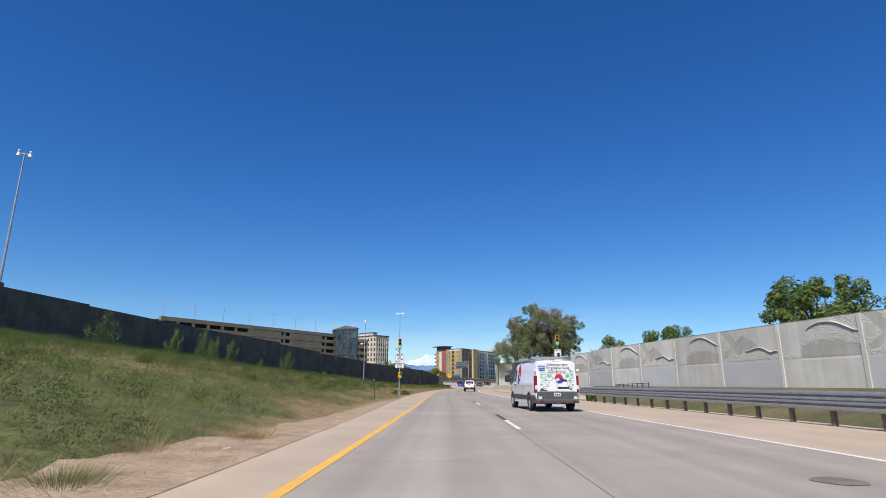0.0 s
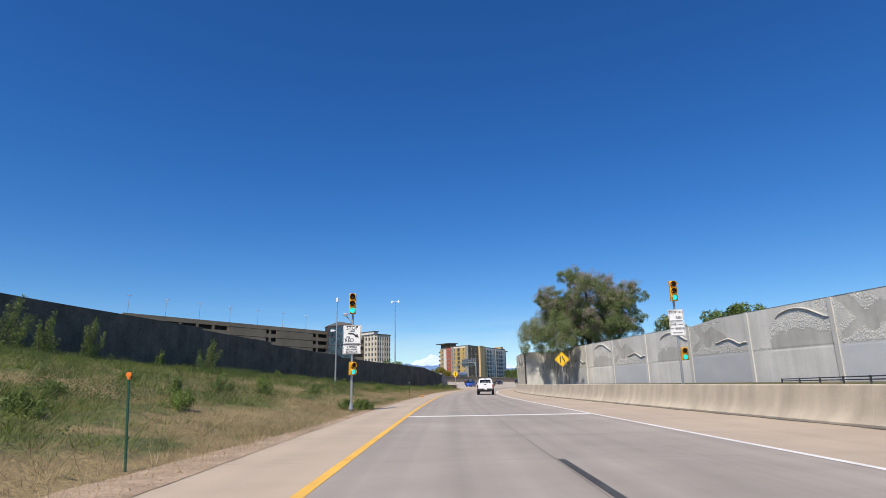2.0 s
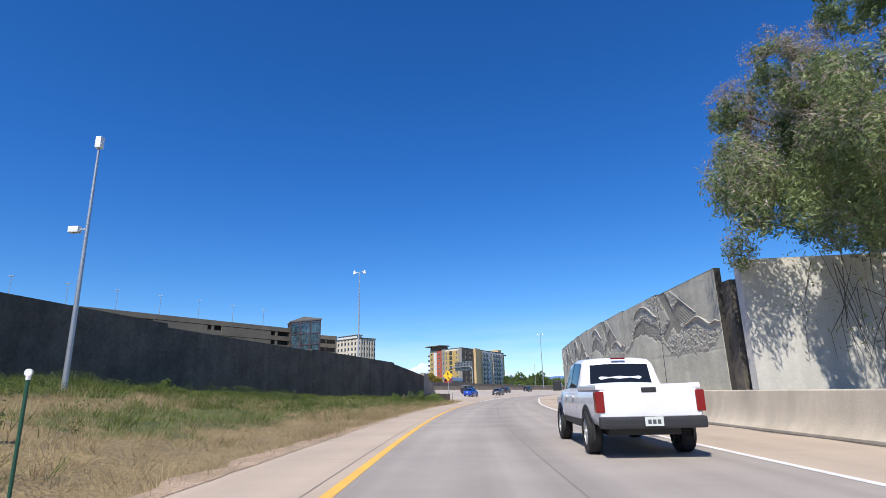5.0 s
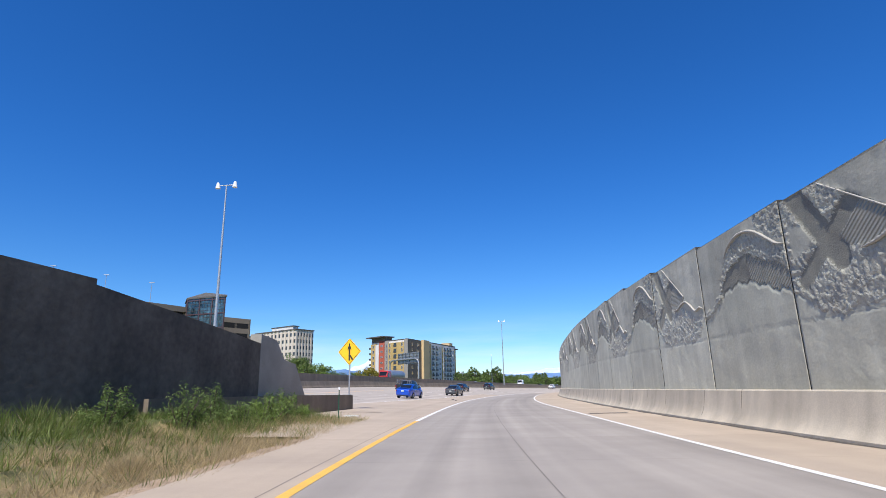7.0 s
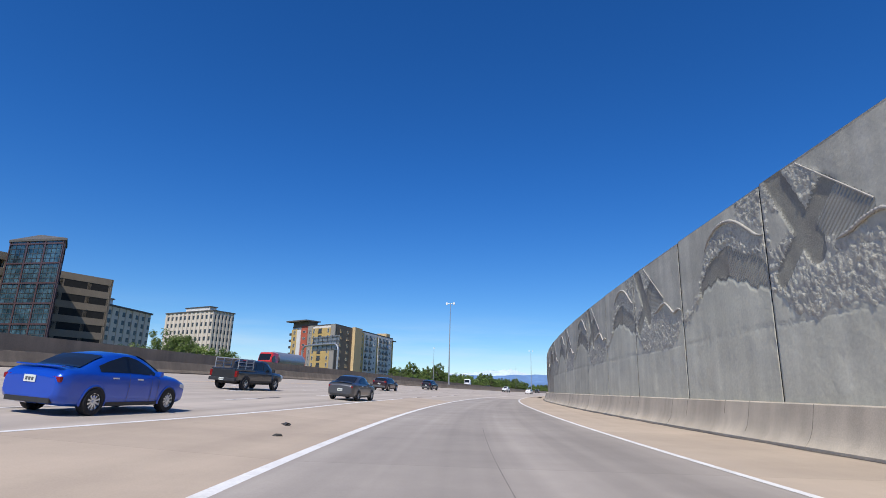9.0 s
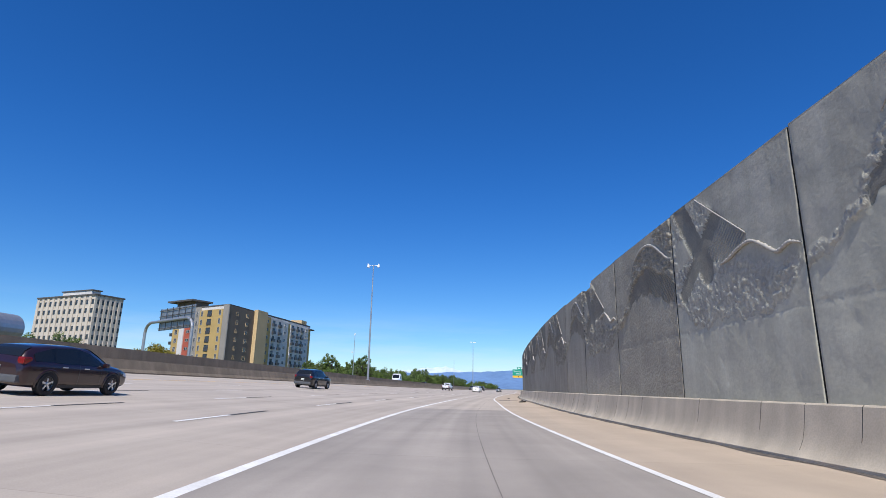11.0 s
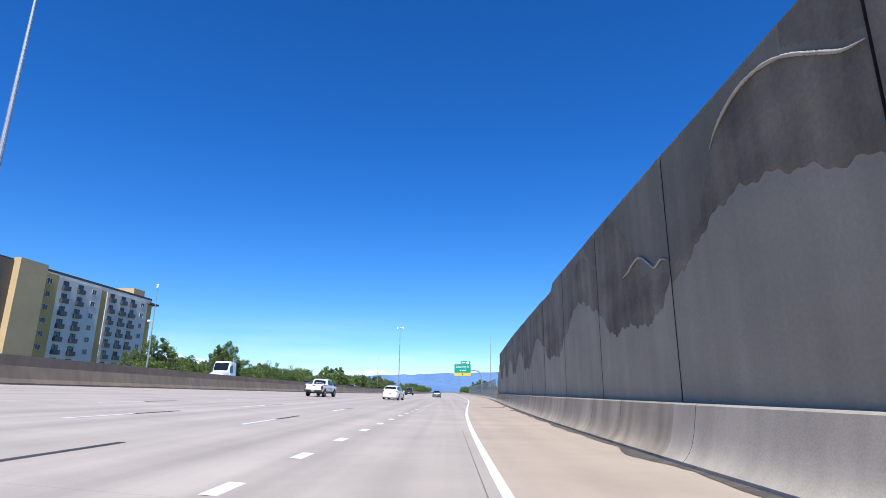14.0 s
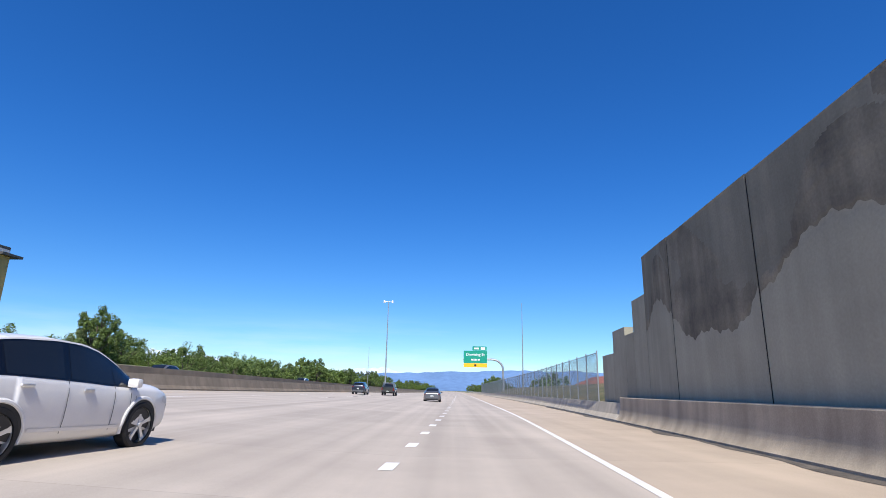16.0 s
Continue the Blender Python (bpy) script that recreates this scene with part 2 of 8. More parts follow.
# ---------------------------------------------------------------- materials
def material(name, color, rough=0.8, vary=0.12, big=0.5, fine=30.0, bump=0.15, metal=0.0, spec=0.5, coords="Object", per="", color2=None, bdist=0.01, coat=0.0, streak=0.0):
    """A surface with colour variation at two sizes and fine relief; big and fine are noise scales per metre."""
    m = bpy.data.materials.new(name)
    m.use_nodes = True
    nt = m.node_tree
    b = nt.nodes["Principled BSDF"]
    b.inputs["Roughness"].default_value = rough
    b.inputs["Metallic"].default_value = metal
    b.inputs["Specular IOR Level"].default_value = spec
    b.inputs["Coat Weight"].default_value = coat
    c1 = (*color, 1)
    c2 = (*(color2 or [c * (1 - 2.2 * vary) for c in color]), 1)
    tc = nt.nodes.new("ShaderNodeTexCoord")
    n1 = nt.nodes.new("ShaderNodeTexNoise")
    n1.inputs["Scale"].default_value = big
    n1.inputs["Detail"].default_value = 6
    n1.inputs["Roughness"].default_value = 0.62
    nt.links.new(tc.outputs[coords], n1.inputs["Vector"])
    n2 = nt.nodes.new("ShaderNodeTexNoise")
    n2.inputs["Scale"].default_value = fine
    n2.inputs["Detail"].default_value = 4
    nt.links.new(tc.outputs[coords], n2.inputs["Vector"])
    ramp = nt.nodes.new("ShaderNodeValToRGB")
    ramp.color_ramp.elements[0].position, ramp.color_ramp.elements[1].position = 0.32, 0.68
    ramp.color_ramp.elements[0].color, ramp.color_ramp.elements[1].color = c2, c1
    nt.links.new(n1.outputs["Fac"], ramp.inputs["Fac"])
    hs = nt.nodes.new("ShaderNodeHueSaturation")
    nt.links.new(ramp.outputs["Color"], hs.inputs["Color"])
    mr = nt.nodes.new("ShaderNodeMapRange")
    mr.inputs["To Min"].default_value, mr.inputs["To Max"].default_value = 1 - vary, 1 + vary
    mr.inputs["From Min"].default_value, mr.inputs["From Max"].default_value = 0.25, 0.75
    nt.links.new(n2.outputs["Fac"], mr.inputs["Value"])
    value = mr.outputs["Result"]
    if per:
        r = nt.nodes.new("ShaderNodeObjectInfo" if per == "object" else "ShaderNodeNewGeometry")
        m2 = nt.nodes.new("ShaderNodeMapRange")
        m2.inputs["To Min"].default_value, m2.inputs["To Max"].default_value = 0.88 if per == "object" else 0.6, 1.1 if per == "object" else 1.35
        nt.links.new(r.outputs["Random" if per == "object" else "Random Per Island"], m2.inputs["Value"])
        mu = nt.nodes.new("ShaderNodeMath")
        mu.operation = "MULTIPLY"
        nt.links.new(value, mu.inputs[0])
        nt.links.new(m2.outputs["Result"], mu.inputs[1])
        value = mu.outputs[0]
    if streak:
        mp = nt.nodes.new("ShaderNodeMapping")
        mp.inputs["Scale"].default_value = (1.6, 1.6, 0.09)
        nt.links.new(tc.outputs[coords], mp.inputs["Vector"])
        n3 = nt.nodes.new("ShaderNodeTexNoise")
        n3.inputs["Scale"].default_value = 1.0
        n3.inputs["Detail"].default_value = 5
        nt.links.new(mp.outputs["Vector"], n3.inputs["Vector"])
        m3 = nt.nodes.new("ShaderNodeMapRange")
        m3.inputs["From Min"].default_value, m3.inputs["From Max"].default_value = 0.35, 0.65
        m3.inputs["To Min"].default_value, m3.inputs["To Max"].default_value = 1 - streak, 1 + streak * 0.5
        nt.links.new(n3.outputs["Fac"], m3.inputs["Value"])
        mu = nt.nodes.new("ShaderNodeMath")
        mu.operation = "MULTIPLY"
        nt.links.new(value, mu.inputs[0])
        nt.links.new(m3.outputs["Result"], mu.inputs[1])
        value = mu.outputs[0]
    nt.links.new(value, hs.inputs["Value"])
    nt.links.new(hs.outputs["Color"], b.inputs["Base Color"])
    if bump > 0:
        bp = nt.nodes.new("ShaderNodeBump")
        bp.inputs["Strength"].default_value = bump
        bp.inputs["Distance"].default_value = bdist
        nt.links.new(n2.outputs["Fac"], bp.inputs["Height"])
        nt.links.new(bp.outputs["Normal"], b.inputs["Normal"])
    return m

def pavement(name, color, color2, joint, slab, lane, streak=0.12):
    """Concrete paving in road coordinates: slabs with sealed joints, wheel tracks along the way, stains."""
    m = material(name, color, 0.85, 0.06, 0.35, 45.0, 0.2, color2=color2)
    nt = m.node_tree
    b = nt.nodes["Principled BSDF"]
    src = b.inputs["Base Color"].links[0].from_socket
    uv = nt.nodes.new("ShaderNodeUVMap")
    mp = nt.nodes.new("ShaderNodeMapping")
    mp.inputs["Scale"].default_value = (0.012, 1.1, 1)
    nt.links.new(uv.outputs["UV"], mp.inputs["Vector"])
    n = nt.nodes.new("ShaderNodeTexNoise")
    n.inputs["Scale"].default_value = 1.0
    n.inputs["Detail"].default_value = 3
    nt.links.new(mp.outputs["Vector"], n.inputs["Vector"])
    mr = nt.nodes.new("ShaderNodeMapRange")
    mr.inputs["From Min"].default_value, mr.inputs["From Max"].default_value = 0.3, 0.7
    mr.inputs["To Min"].default_value, mr.inputs["To Max"].default_value = 1 - streak, 1 + streak * 0.6
    nt.links.new(n.outputs["Fac"], mr.inputs["Value"])
    hs = nt.nodes.new("ShaderNodeHueSaturation")
    nt.links.new(src, hs.inputs["Color"])
    nt.links.new(mr.outputs["Result"], hs.inputs["Value"])
    br = nt.nodes.new("ShaderNodeTexBrick")
    br.offset = 0.0
    br.inputs["Scale"].default_value = 1.0
    br.inputs["Brick Width"].default_value = slab
    br.inputs["Row Height"].default_value = lane
    br.inputs["Mortar Size"].default_value = 0.012
    br.inputs["Mortar Smooth"].default_value = 0.3
    br.inputs["Color1"].default_value = (1, 1, 1, 1)
    br.inputs["Color2"].default_value = (0.93, 0.93, 0.93, 1)
    br.inputs["Mortar"].default_value = (joint, joint, joint, 1)
    shift = nt.nodes.new("ShaderNodeMapping")
    shift.inputs["Location"].default_value = (0, lane * 0.45, 0)
    nt.links.new(uv.outputs["UV"], shift.inputs["Vector"])
    nt.links.new(shift.outputs["Vector"], br.inputs["Vector"])
    mx = nt.nodes.new("ShaderNodeMix")
    mx.data_type, mx.blend_type = "RGBA", "MULTIPLY"
    mx.inputs["Factor"].default_value = 1.0
    nt.links.new(hs.outputs["Color"], mx.inputs["A"])
    nt.links.new(br.outputs["Color"], mx.inputs["B"])
    nt.links.new(mx.outputs["Result"], b.inputs["Base Color"])
    return m

def glass(name, color, rough=0.06):
    m = bpy.data.materials.new(name)
    m.use_nodes = True
    b = m.node_tree.nodes["Principled BSDF"]
    b.inputs["Base Color"].default_value = (*color, 1)
    b.inputs["Roughness"].default_value = rough
    b.inputs["Specular IOR Level"].default_value = 0.45
    return m

def paint(name, color, metal=0.0, rough=0.35, coat=0.6):
    return material(name, color, rough, 0.03, 1.5, 60, 0.02, metal, 0.5, coat=coat)

M_LANE = pavement("lane_concrete", (0.372, 0.329, 0.287), (0.300, 0.265, 0.232), 0.72, 4.6, 40.0, 0.20)
M_HIGHWAY = pavement("highway_concrete", (0.48, 0.415, 0.348), (0.41, 0.353, 0.298), 0.78, 4.6, 60.0, 0.18)
M_SHOULDER = pavement("shoulder_concrete", (0.49, 0.395, 0.30), (0.41, 0.33, 0.252), 0.75, 4.6, 80.0, 0.08)
M_WHITE = material("white_line_paint", (0.80, 0.79, 0.77), 0.7, 0.10, 1.2, 25, 0.1, color2=(0.62, 0.60, 0.57))
M_YELLOW = material("yellow_line_paint", (0.82, 0.47, 0.07), 0.7, 0.10, 1.2, 25, 0.1, color2=(0.66, 0.38, 0.08))
M_BLACKLINE = material("black_contrast_stripe", (0.07, 0.07, 0.07), 0.8, 0.2, 2, 30, 0.1)
M_SEAL = material("joint_sealant", (0.22, 0.19, 0.165), 0.8, 0.2, 2, 30, 0.1)
M_BARRIER = material("barrier_concrete", (0.58, 0.505, 0.39), 0.88, 0.10, 0.5, 30, 0.25, color2=(0.43, 0.372, 0.288), streak=0.14)
# barrier concrete darkened for stains and for the shade of the tall wall
M_SHADESTAIN = material("shade_stained_barrier", (0.49, 0.405, 0.295), 0.9, 0.12, 0.5, 30, 0.25, color2=(0.35, 0.285, 0.205), streak=0.22)
M_WALL = material("wall_concrete", (0.60, 0.58, 0.46), 0.88, 0.10, 0.45, 11, 0.18, color2=(0.50, 0.483, 0.383), bdist=0.03, per="object", streak=0.13)
M_ROCK = material("rough_cast_concrete", (0.55, 0.525, 0.42), 0.95, 0.22, 1.2, 9, 1.0, color2=(0.36, 0.34, 0.286), bdist=0.05, per="object")
M_DARKPANEL = material("dark_textured_concrete", (0.31, 0.298, 0.236), 0.92, 0.15, 0.8, 26, 0.5, color2=(0.20, 0.185, 0.155), bdist=0.02, per="object")
M_UPPER = material("upper_concrete", (0.52, 0.495, 0.405), 0.9, 0.10, 0.5, 12, 0.22, color2=(0.40, 0.385, 0.31), bdist=0.025, per="object", streak=0.15)
M_ROPE = material("cast_ridge_concrete", (0.44, 0.415, 0.37), 0.88, 0.1, 1, 25, 0.3)
# wall_concrete again, its colour darkened for the shaded, dirtier stretch
M_SHADYWALL = material("shaded_wall_concrete", (0.42, 0.385, 0.30), 0.9, 0.14, 0.45, 9, 1.0, color2=(0.34, 0.312, 0.242), bdist=0.03, per="object", streak=0.10)
M_PALEWALL = material("pale_wall_concrete", (0.68, 0.66, 0.60), 0.9, 0.07, 0.4, 9, 0.5, color2=(0.58, 0.56, 0.51), bdist=0.015, per="object", streak=0.1)
M_PALEPATCH = material("weathered_pale_concrete", (0.54, 0.52, 0.465), 0.9, 0.1, 0.6, 16, 0.4, color2=(0.42, 0.40, 0.36), per="object", streak=0.1)
# clean wall concrete, darkened in colour for the shaded far stretch
M_FARSHADEWALL = material("far_shade_wall_concrete", (0.36, 0.335, 0.255), 0.9, 0.08, 0.45, 14, 0.3, color2=(0.29, 0.27, 0.205), bdist=0.02, per="object", streak=0.09)
# rough and dark relief, likewise with that stretch's shade in the colour
M_SHADYROCK = material("shaded_rough_concrete", (0.41, 0.375, 0.295), 0.95, 0.32, 1.6, 9, 1.0, color2=(0.27, 0.248, 0.195), bdist=0.05, per="object")
M_SHADYDARK = material("shaded_dark_relief", (0.28, 0.258, 0.20), 0.92, 0.15, 0.8, 26, 0.5, color2=(0.19, 0.17, 0.132), bdist=0.02, per="object")
# near-black base holds the left wall's shade; also backs the panel gaps
M_LEFTWALL = material("wall_shade_concrete", (0.145, 0.125, 0.098), 0.92, 0.22, 0.5, 5, 0.6, color2=(0.08, 0.069, 0.055), bdist=0.04, streak=0.15)
M_MEDIAN = material("median_concrete", (0.24, 0.192, 0.14), 0.9, 0.12, 0.4, 20, 0.3, color2=(0.16, 0.127, 0.092), streak=0.15)
M_FARWALL = material("brown_grey_wall_concrete", (0.33, 0.258, 0.178), 0.9, 0.12, 0.3, 12, 0.3, color2=(0.25, 0.195, 0.135), streak=0.12)
M_DIRT = material("dry_dirt", (0.45, 0.335, 0.235), 0.95, 0.28, 1.4, 18, 1.0, color2=(0.27, 0.195, 0.13), bdist=0.03)
M_SOIL = material("grassy_soil", (0.17, 0.135, 0.066), 0.95, 0.3, 0.22, 7, 0.9, color2=(0.05, 0.066, 0.02), bdist=0.06)
M_GROUND = material("dry_field", (0.20, 0.19, 0.10), 0.95, 0.2, 0.02, 0.4, 0.2, color2=(0.10, 0.12, 0.05))
M_STEEL = material("galvanised_steel", (0.48, 0.49, 0.50), 0.45, 0.08, 3, 40, 0.05, metal=0.7)
M_DARKSTEEL = material("dark_steel", (0.11, 0.11, 0.115), 0.5, 0.1, 3, 40, 0.05, metal=0.5)
M_WOODPOST = material("weathered_post", (0.25, 0.19, 0.13), 0.9, 0.2, 4, 40, 0.3)
M_RUBBER = material("tyre_rubber", (0.022, 0.022, 0.023), 0.8, 0.2, 5, 60, 0.2)
M_RIM = material("alloy_rim", (0.74, 0.75, 0.76), 0.3, 0.06, 5, 50, 0.02, metal=0.8)
M_BLACKPLASTIC = material("black_plastic", (0.028, 0.029, 0.031), 0.55, 0.1, 4, 60, 0.1)
M_GREYPLASTIC = material("dark_grey_plastic", (0.085, 0.09, 0.098), 0.6, 0.08, 4, 80, 0.15)
M_CARGLASS = glass("tinted_glass", (0.012, 0.014, 0.016))
M_GLOSSBLACK = glass("gloss_black_trim", (0.006, 0.006, 0.007), 0.2)
M_REDLENS = glass("red_lens", (0.20, 0.008, 0.008), 0.2)
M_CLEARLENS = glass("clear_lens", (0.65, 0.66, 0.66), 0.2)
M_PLATE = material("licence_plate", (0.62, 0.66, 0.62), 0.5, 0.05, 4, 40, 0.02)
M_INK = material("sign_black", (0.02, 0.02, 0.02), 0.6, 0.05, 4, 40, 0.02)
M_SIGNWHITE = material("sign_white", (0.80, 0.80, 0.80), 0.5, 0.04, 3, 40, 0.02)
M_SIGNYELLOW = material("sign_yellow", (0.90, 0.52, 0.015), 0.5, 0.04, 3, 40, 0.02)
M_SIGNGREEN = material("sign_green", (0.0, 0.30, 0.20), 0.5, 0.05, 3, 40, 0.02)
M_SIGNALYELLOW = material("signal_yellow", (0.80, 0.40, 0.012), 0.5, 0.08, 5, 50, 0.05)
M_LENSDARK = glass("unlit_lens", (0.035, 0.022, 0.018), 0.25)
M_WHITEPAINT = paint("white_van_paint", (0.80, 0.80, 0.82))

M_STAIN = material("water_stained_concrete", (0.244, 0.214, 0.155), 0.9, 0.14, 0.6, 14, 0.3, color2=(0.105, 0.092, 0.069), per="object", streak=0.25)

# ---------------------------------------------------------------- ground, ramp and highway
g = raw("ground", [(-4500, -1500, -0.25), (4500, -1500, -0.25), (4500, 4800, -0.25), (-4500, 4800, -0.25)], [(0, 1, 2, 3)], M_GROUND)
tagged(new("ground", g), "dry flat ground reaching the horizon", "ground", kind="structure")

S0, S1 = -50.0, 1300.0
ribbon("road_merge", 262, 1290, [lambda s: (LEFT(s), 0), lambda s: (LEFT(s) * 0.4 + EDGE(s) * 0.6, 0), lambda s: (EDGE(s), 0)], M_HIGHWAY)
tagged(bpy.data.objects["road_merge"], "pale concrete merging lane", "road")
ribbon("road_ramp", S0, 262, [lambda s: (LEFT(s), 0), lambda s: (LEFT(s) * 0.4 + EDGE(s) * 0.6, 0), lambda s: (EDGE(s), 0)], M_LANE)
tagged(bpy.data.objects["road_ramp"], "grey concrete ramp with worn wheel tracks", "road")
ribbon("shoulder_outer", S0, 1290, [lambda s: (EDGE(s), 0), lambda s: (FOOT(s) + 0.3, 0)], M_SHOULDER)
tagged(bpy.data.objects["shoulder_outer"], "tan concrete shoulder beside the barrier", "shoulder")
ribbon("shoulder_inner", S0, 196, [lambda s: (max(VERGE(s), LANE1(s)) if s > 172 else VERGE(s), 0), lambda s: (LEFT(s), 0)], M_SHOULDER)
tagged(bpy.data.objects["shoulder_inner"], "tan concrete shoulder beside the dry verge", "shoulder")
ribbon("gore", 172, 232, [lambda s: (LANE1(s), 0), lambda s: (LEFT(s), 0)], M_SHOULDER, lift=0.004)
tagged(bpy.data.objects["gore"], "tan concrete gore between ramp and highway", "shoulder")
ribbon("shoulder_highway", 60, 173, [lambda s: (LANE1(s), 0), lambda s: (LWALL(s) - 0.2 if s < 156 else VERGE(s) + 0.1 if s > 162 else LWALL(s) - 0.2, 0)], M_SHOULDER, 1.0, 0.002)
tagged(bpy.data.objects["shoulder_highway"], "tan concrete shoulder behind the wall", "shoulder")
ribbon("gravel_pad", 148, 176, [lambda s: (min(LWALL(s) - 0.6, VERGE(s) - 0.5), 0), lambda s: (VERGE(s) + 0.15, 0)], M_SHOULDER, 1.0, -0.012)
tagged(bpy.data.objects["gravel_pad"], "dust-covered concrete pad by the barrier end", "shoulder")
ribbon("road_highway", 60, 1290, [lambda s: (MEDIAN(s), 0), lambda s: (MEDIAN(s) * 0.5 + LANE1(s) * 0.5, 0), lambda s: (LANE1(s) if s < 230 else LEFT(s), 0)], M_HIGHWAY, lift=-0.002)
tagged(bpy.data.objects["road_highway"], "pale concrete highway with several lanes", "road")

def line(name, s0, s1, f, width, mat, label, lift=0.005, step=1.5):
    ob = ribbon(name, s0, s1, [lambda s: (f(s) - width / 2, 0), lambda s: (f(s) + width / 2, 0)], mat, step, lift)
    return tagged(ob, label, "road marking")

line("edge_line", S0, 900, EDGE, 0.15, M_WHITE, "solid white edge line on concrete")
line("yellow_line", S0, 155.5, LEFT, 0.17, M_YELLOW, "solid yellow edge line, slightly worn")
line("white_line", 155.5, 291, LEFT, 0.19, M_WHITE, "wide solid white line along the gore")
line("highway_edge_line", 110, 226, LANE1, 0.16, M_WHITE, "solid white edge line of the highway", 0.009)
line("sealed_joint", S0, 330, lambda s: 1.75 if s < 60 else float(np.interp(s, [60, 80, 150, 190, 250, 330], [1.7, 1.45, 1.05, 0.65, 0.55, 0.5])), 0.014, M_SEAL, "dark sealed joint between concrete lanes", 0.004)
line("verge_joint", 62, 160, lambda s: LEFT(s) - 0.32, 0.018, M_SEAL, "dark sealed joint beside the yellow line", 0.004)
# stop bar
sb = ribbon("stop_line", 54.3, 54.9, [lambda s: (LEFT(s) + 0.1, 0), lambda s: (EDGE(s) - 0.1, 0)], M_WHITE, 0.3, 0.006)
tagged(sb, "white stop bar across the ramp", "road marking")

def dash_row(name, starts, f, length, width, black, label):
    for s in starts:
        ob = line(name, s, s + length, f, width, M_WHITE, label, 0.006, 1.0)
        ob["group"] = label
        if black:
            k = ribbon(name + "_shadow", s + length, s + length + black, [lambda s_: (f(s_) - width / 2, 0), lambda s_: (f(s_) + width / 2, 0)], M_BLACKLINE, 1.0, 0.006)
            k.name = "contrast_stripe"
            tagged(k, "black contrast stripe behind a lane dash", "road marking", "contrast stripes")

ramp_mid = lambda s: float(np.interp(s, [-50, 30, 60], [1.75, 1.9, 1.75]))
dash_row("lane_dash", [-2.4, 15.7, 33.8], ramp_mid, 3.9, 0.13, 3.6, "white lane dash of the ramp")
dash_row("merge_dash", [292 + 3.66 * k for k in range(0, 60)], LEFT, 0.95, 0.24, 0, "short wide dotted line mark")
for k in range(4):
    f = (lambda k: (lambda s: LANE1(s) - 3.66 * k))(k)
    start = {0: 230.0, 1: 140.0, 2: 145.0, 3: 150.0}[k]
    dash_row("highway_dash", [start + 12.2 * j + 2.2 * k for j in range(int((520 - start) / 12.2))], f, 3.2, 0.13, 3.0 if k < 3 else 0, "white lane dash of the highway")
line("highway_left_line", 60, 700, lambda s: LANE1(s) - 3.66 * 4 + 0.2, 0.14, M_YELLOW, "faded yellow edge line beside the median")

# ---------------------------------------------------------------- barriers and walls
def profile_wall(name, s0, s1, base, prof, material, label, category, step=2.0, zf=level, side=1):
    """A solid wall whose section prof is a list of (outward offset, height), closed at the ends."""
    offs = [(lambda o, h: (lambda s: (base(s) + side * o, h)))(o, h) for o, h in (prof if side > 0 else prof)]
    ob = ribbon(name, s0, s1, offs, material, step, 0.0, zf, close=True)
    return tagged(ob, label, category)

JERSEY = [(0.0, -0.1), (0.0, 0.07), (0.06, 0.13), (0.13, 0.23), (0.19, 0.36), (0.24, 0.55), (0.285, 0.80), (0.32, 1.02), (0.35, 1.05), (0.66, 1.05), (0.68, -0.1)]
def soften(ob, face_of):
    """Smooth shading between the faces of a rounded section."""
    ob.data.polygons.foreach_set("use_smooth", [len(q.vertices) == 4 for q in ob.data.polygons])
    ob.data.set_sharp_from_angle(angle=radians(face_of))
soften(profile_wall("barrier_right", 43.6, 322, FOOT, JERSEY, M_BARRIER, "tan concrete barrier at the foot of the wall", "barrier"), 35)
# further on the upper face grows steeper
STEEP = (0.0, 0.0, 0.06, 0.125, 0.18, 0.21, 0.225, 0.23, 0.26, 0.66, 0.68)
def steeper(o, h, o2):
    return lambda s: (FOOT(s) + o + (o2 - o) * min(max((s - 335) / 38, 0), 1), h)
soften(tagged(ribbon("barrier_right_shade_stained", 322, 396.5, [steeper(o, h, o2) for (o, h), o2 in zip(JERSEY, STEEP)], M_SHADESTAIN, 2.0, 0.0, level, close=True), "brown-grey concrete barrier, stains and the wall's shade in its colour", "barrier"), 35)
profile_wall("barrier_far", 396.5, 700, FOOT, [(0.0, -0.1), (0.0, 0.08), (0.18, 0.3), (0.34, 0.80), (0.56, 0.80), (0.58, -0.1)], M_BARRIER, "low tan concrete barrier under a fence", "barrier")
M_GUTTER = material("dark_gutter_dirt", (0.13, 0.11, 0.09), 0.95, 0.3, 1.5, 14, 0.6, color2=(0.065, 0.056, 0.047), bdist=0.02)
def silt(s):
    w = (0.16 if s > 300 else 0.10) + 0.05 * math.sin(s * 1.7) + (0.38 if s > 300 else 0.12) * max(0.0, noise.noise(Vector((s * 0.33, 3.0, 0))) + 0.15) + 0.05 * noise.noise(Vector((s * 2.1, 9.0, 0)))
    return FOOT(s) - max(w, 0.04)
ob = ribbon("gutter_dirt", 45, 420, [lambda s: (silt(s), 0), lambda s: (FOOT(s) + 0.02, 0.012)], M_GUTTER, 0.35, 0.006)
tagged(ob, "dark dirt along the foot of the barrier", "dirt")
MED = [(-0.7, -0.2), (-0.7, 1.05), (-0.42, 1.05), (-0.20, 0.34), (0.0, 0.10), (0.0, -0.2)]
profile_wall("barrier_median", 60, 1200, MEDIAN, MED, M_MEDIAN, "weathered concrete median barrier", "barrier")
BACKWALL = curve((60, 2.4), (180, 2.3), (260, 2.0), (340, 1.75), (420, 1.5), (1200, 1.4))
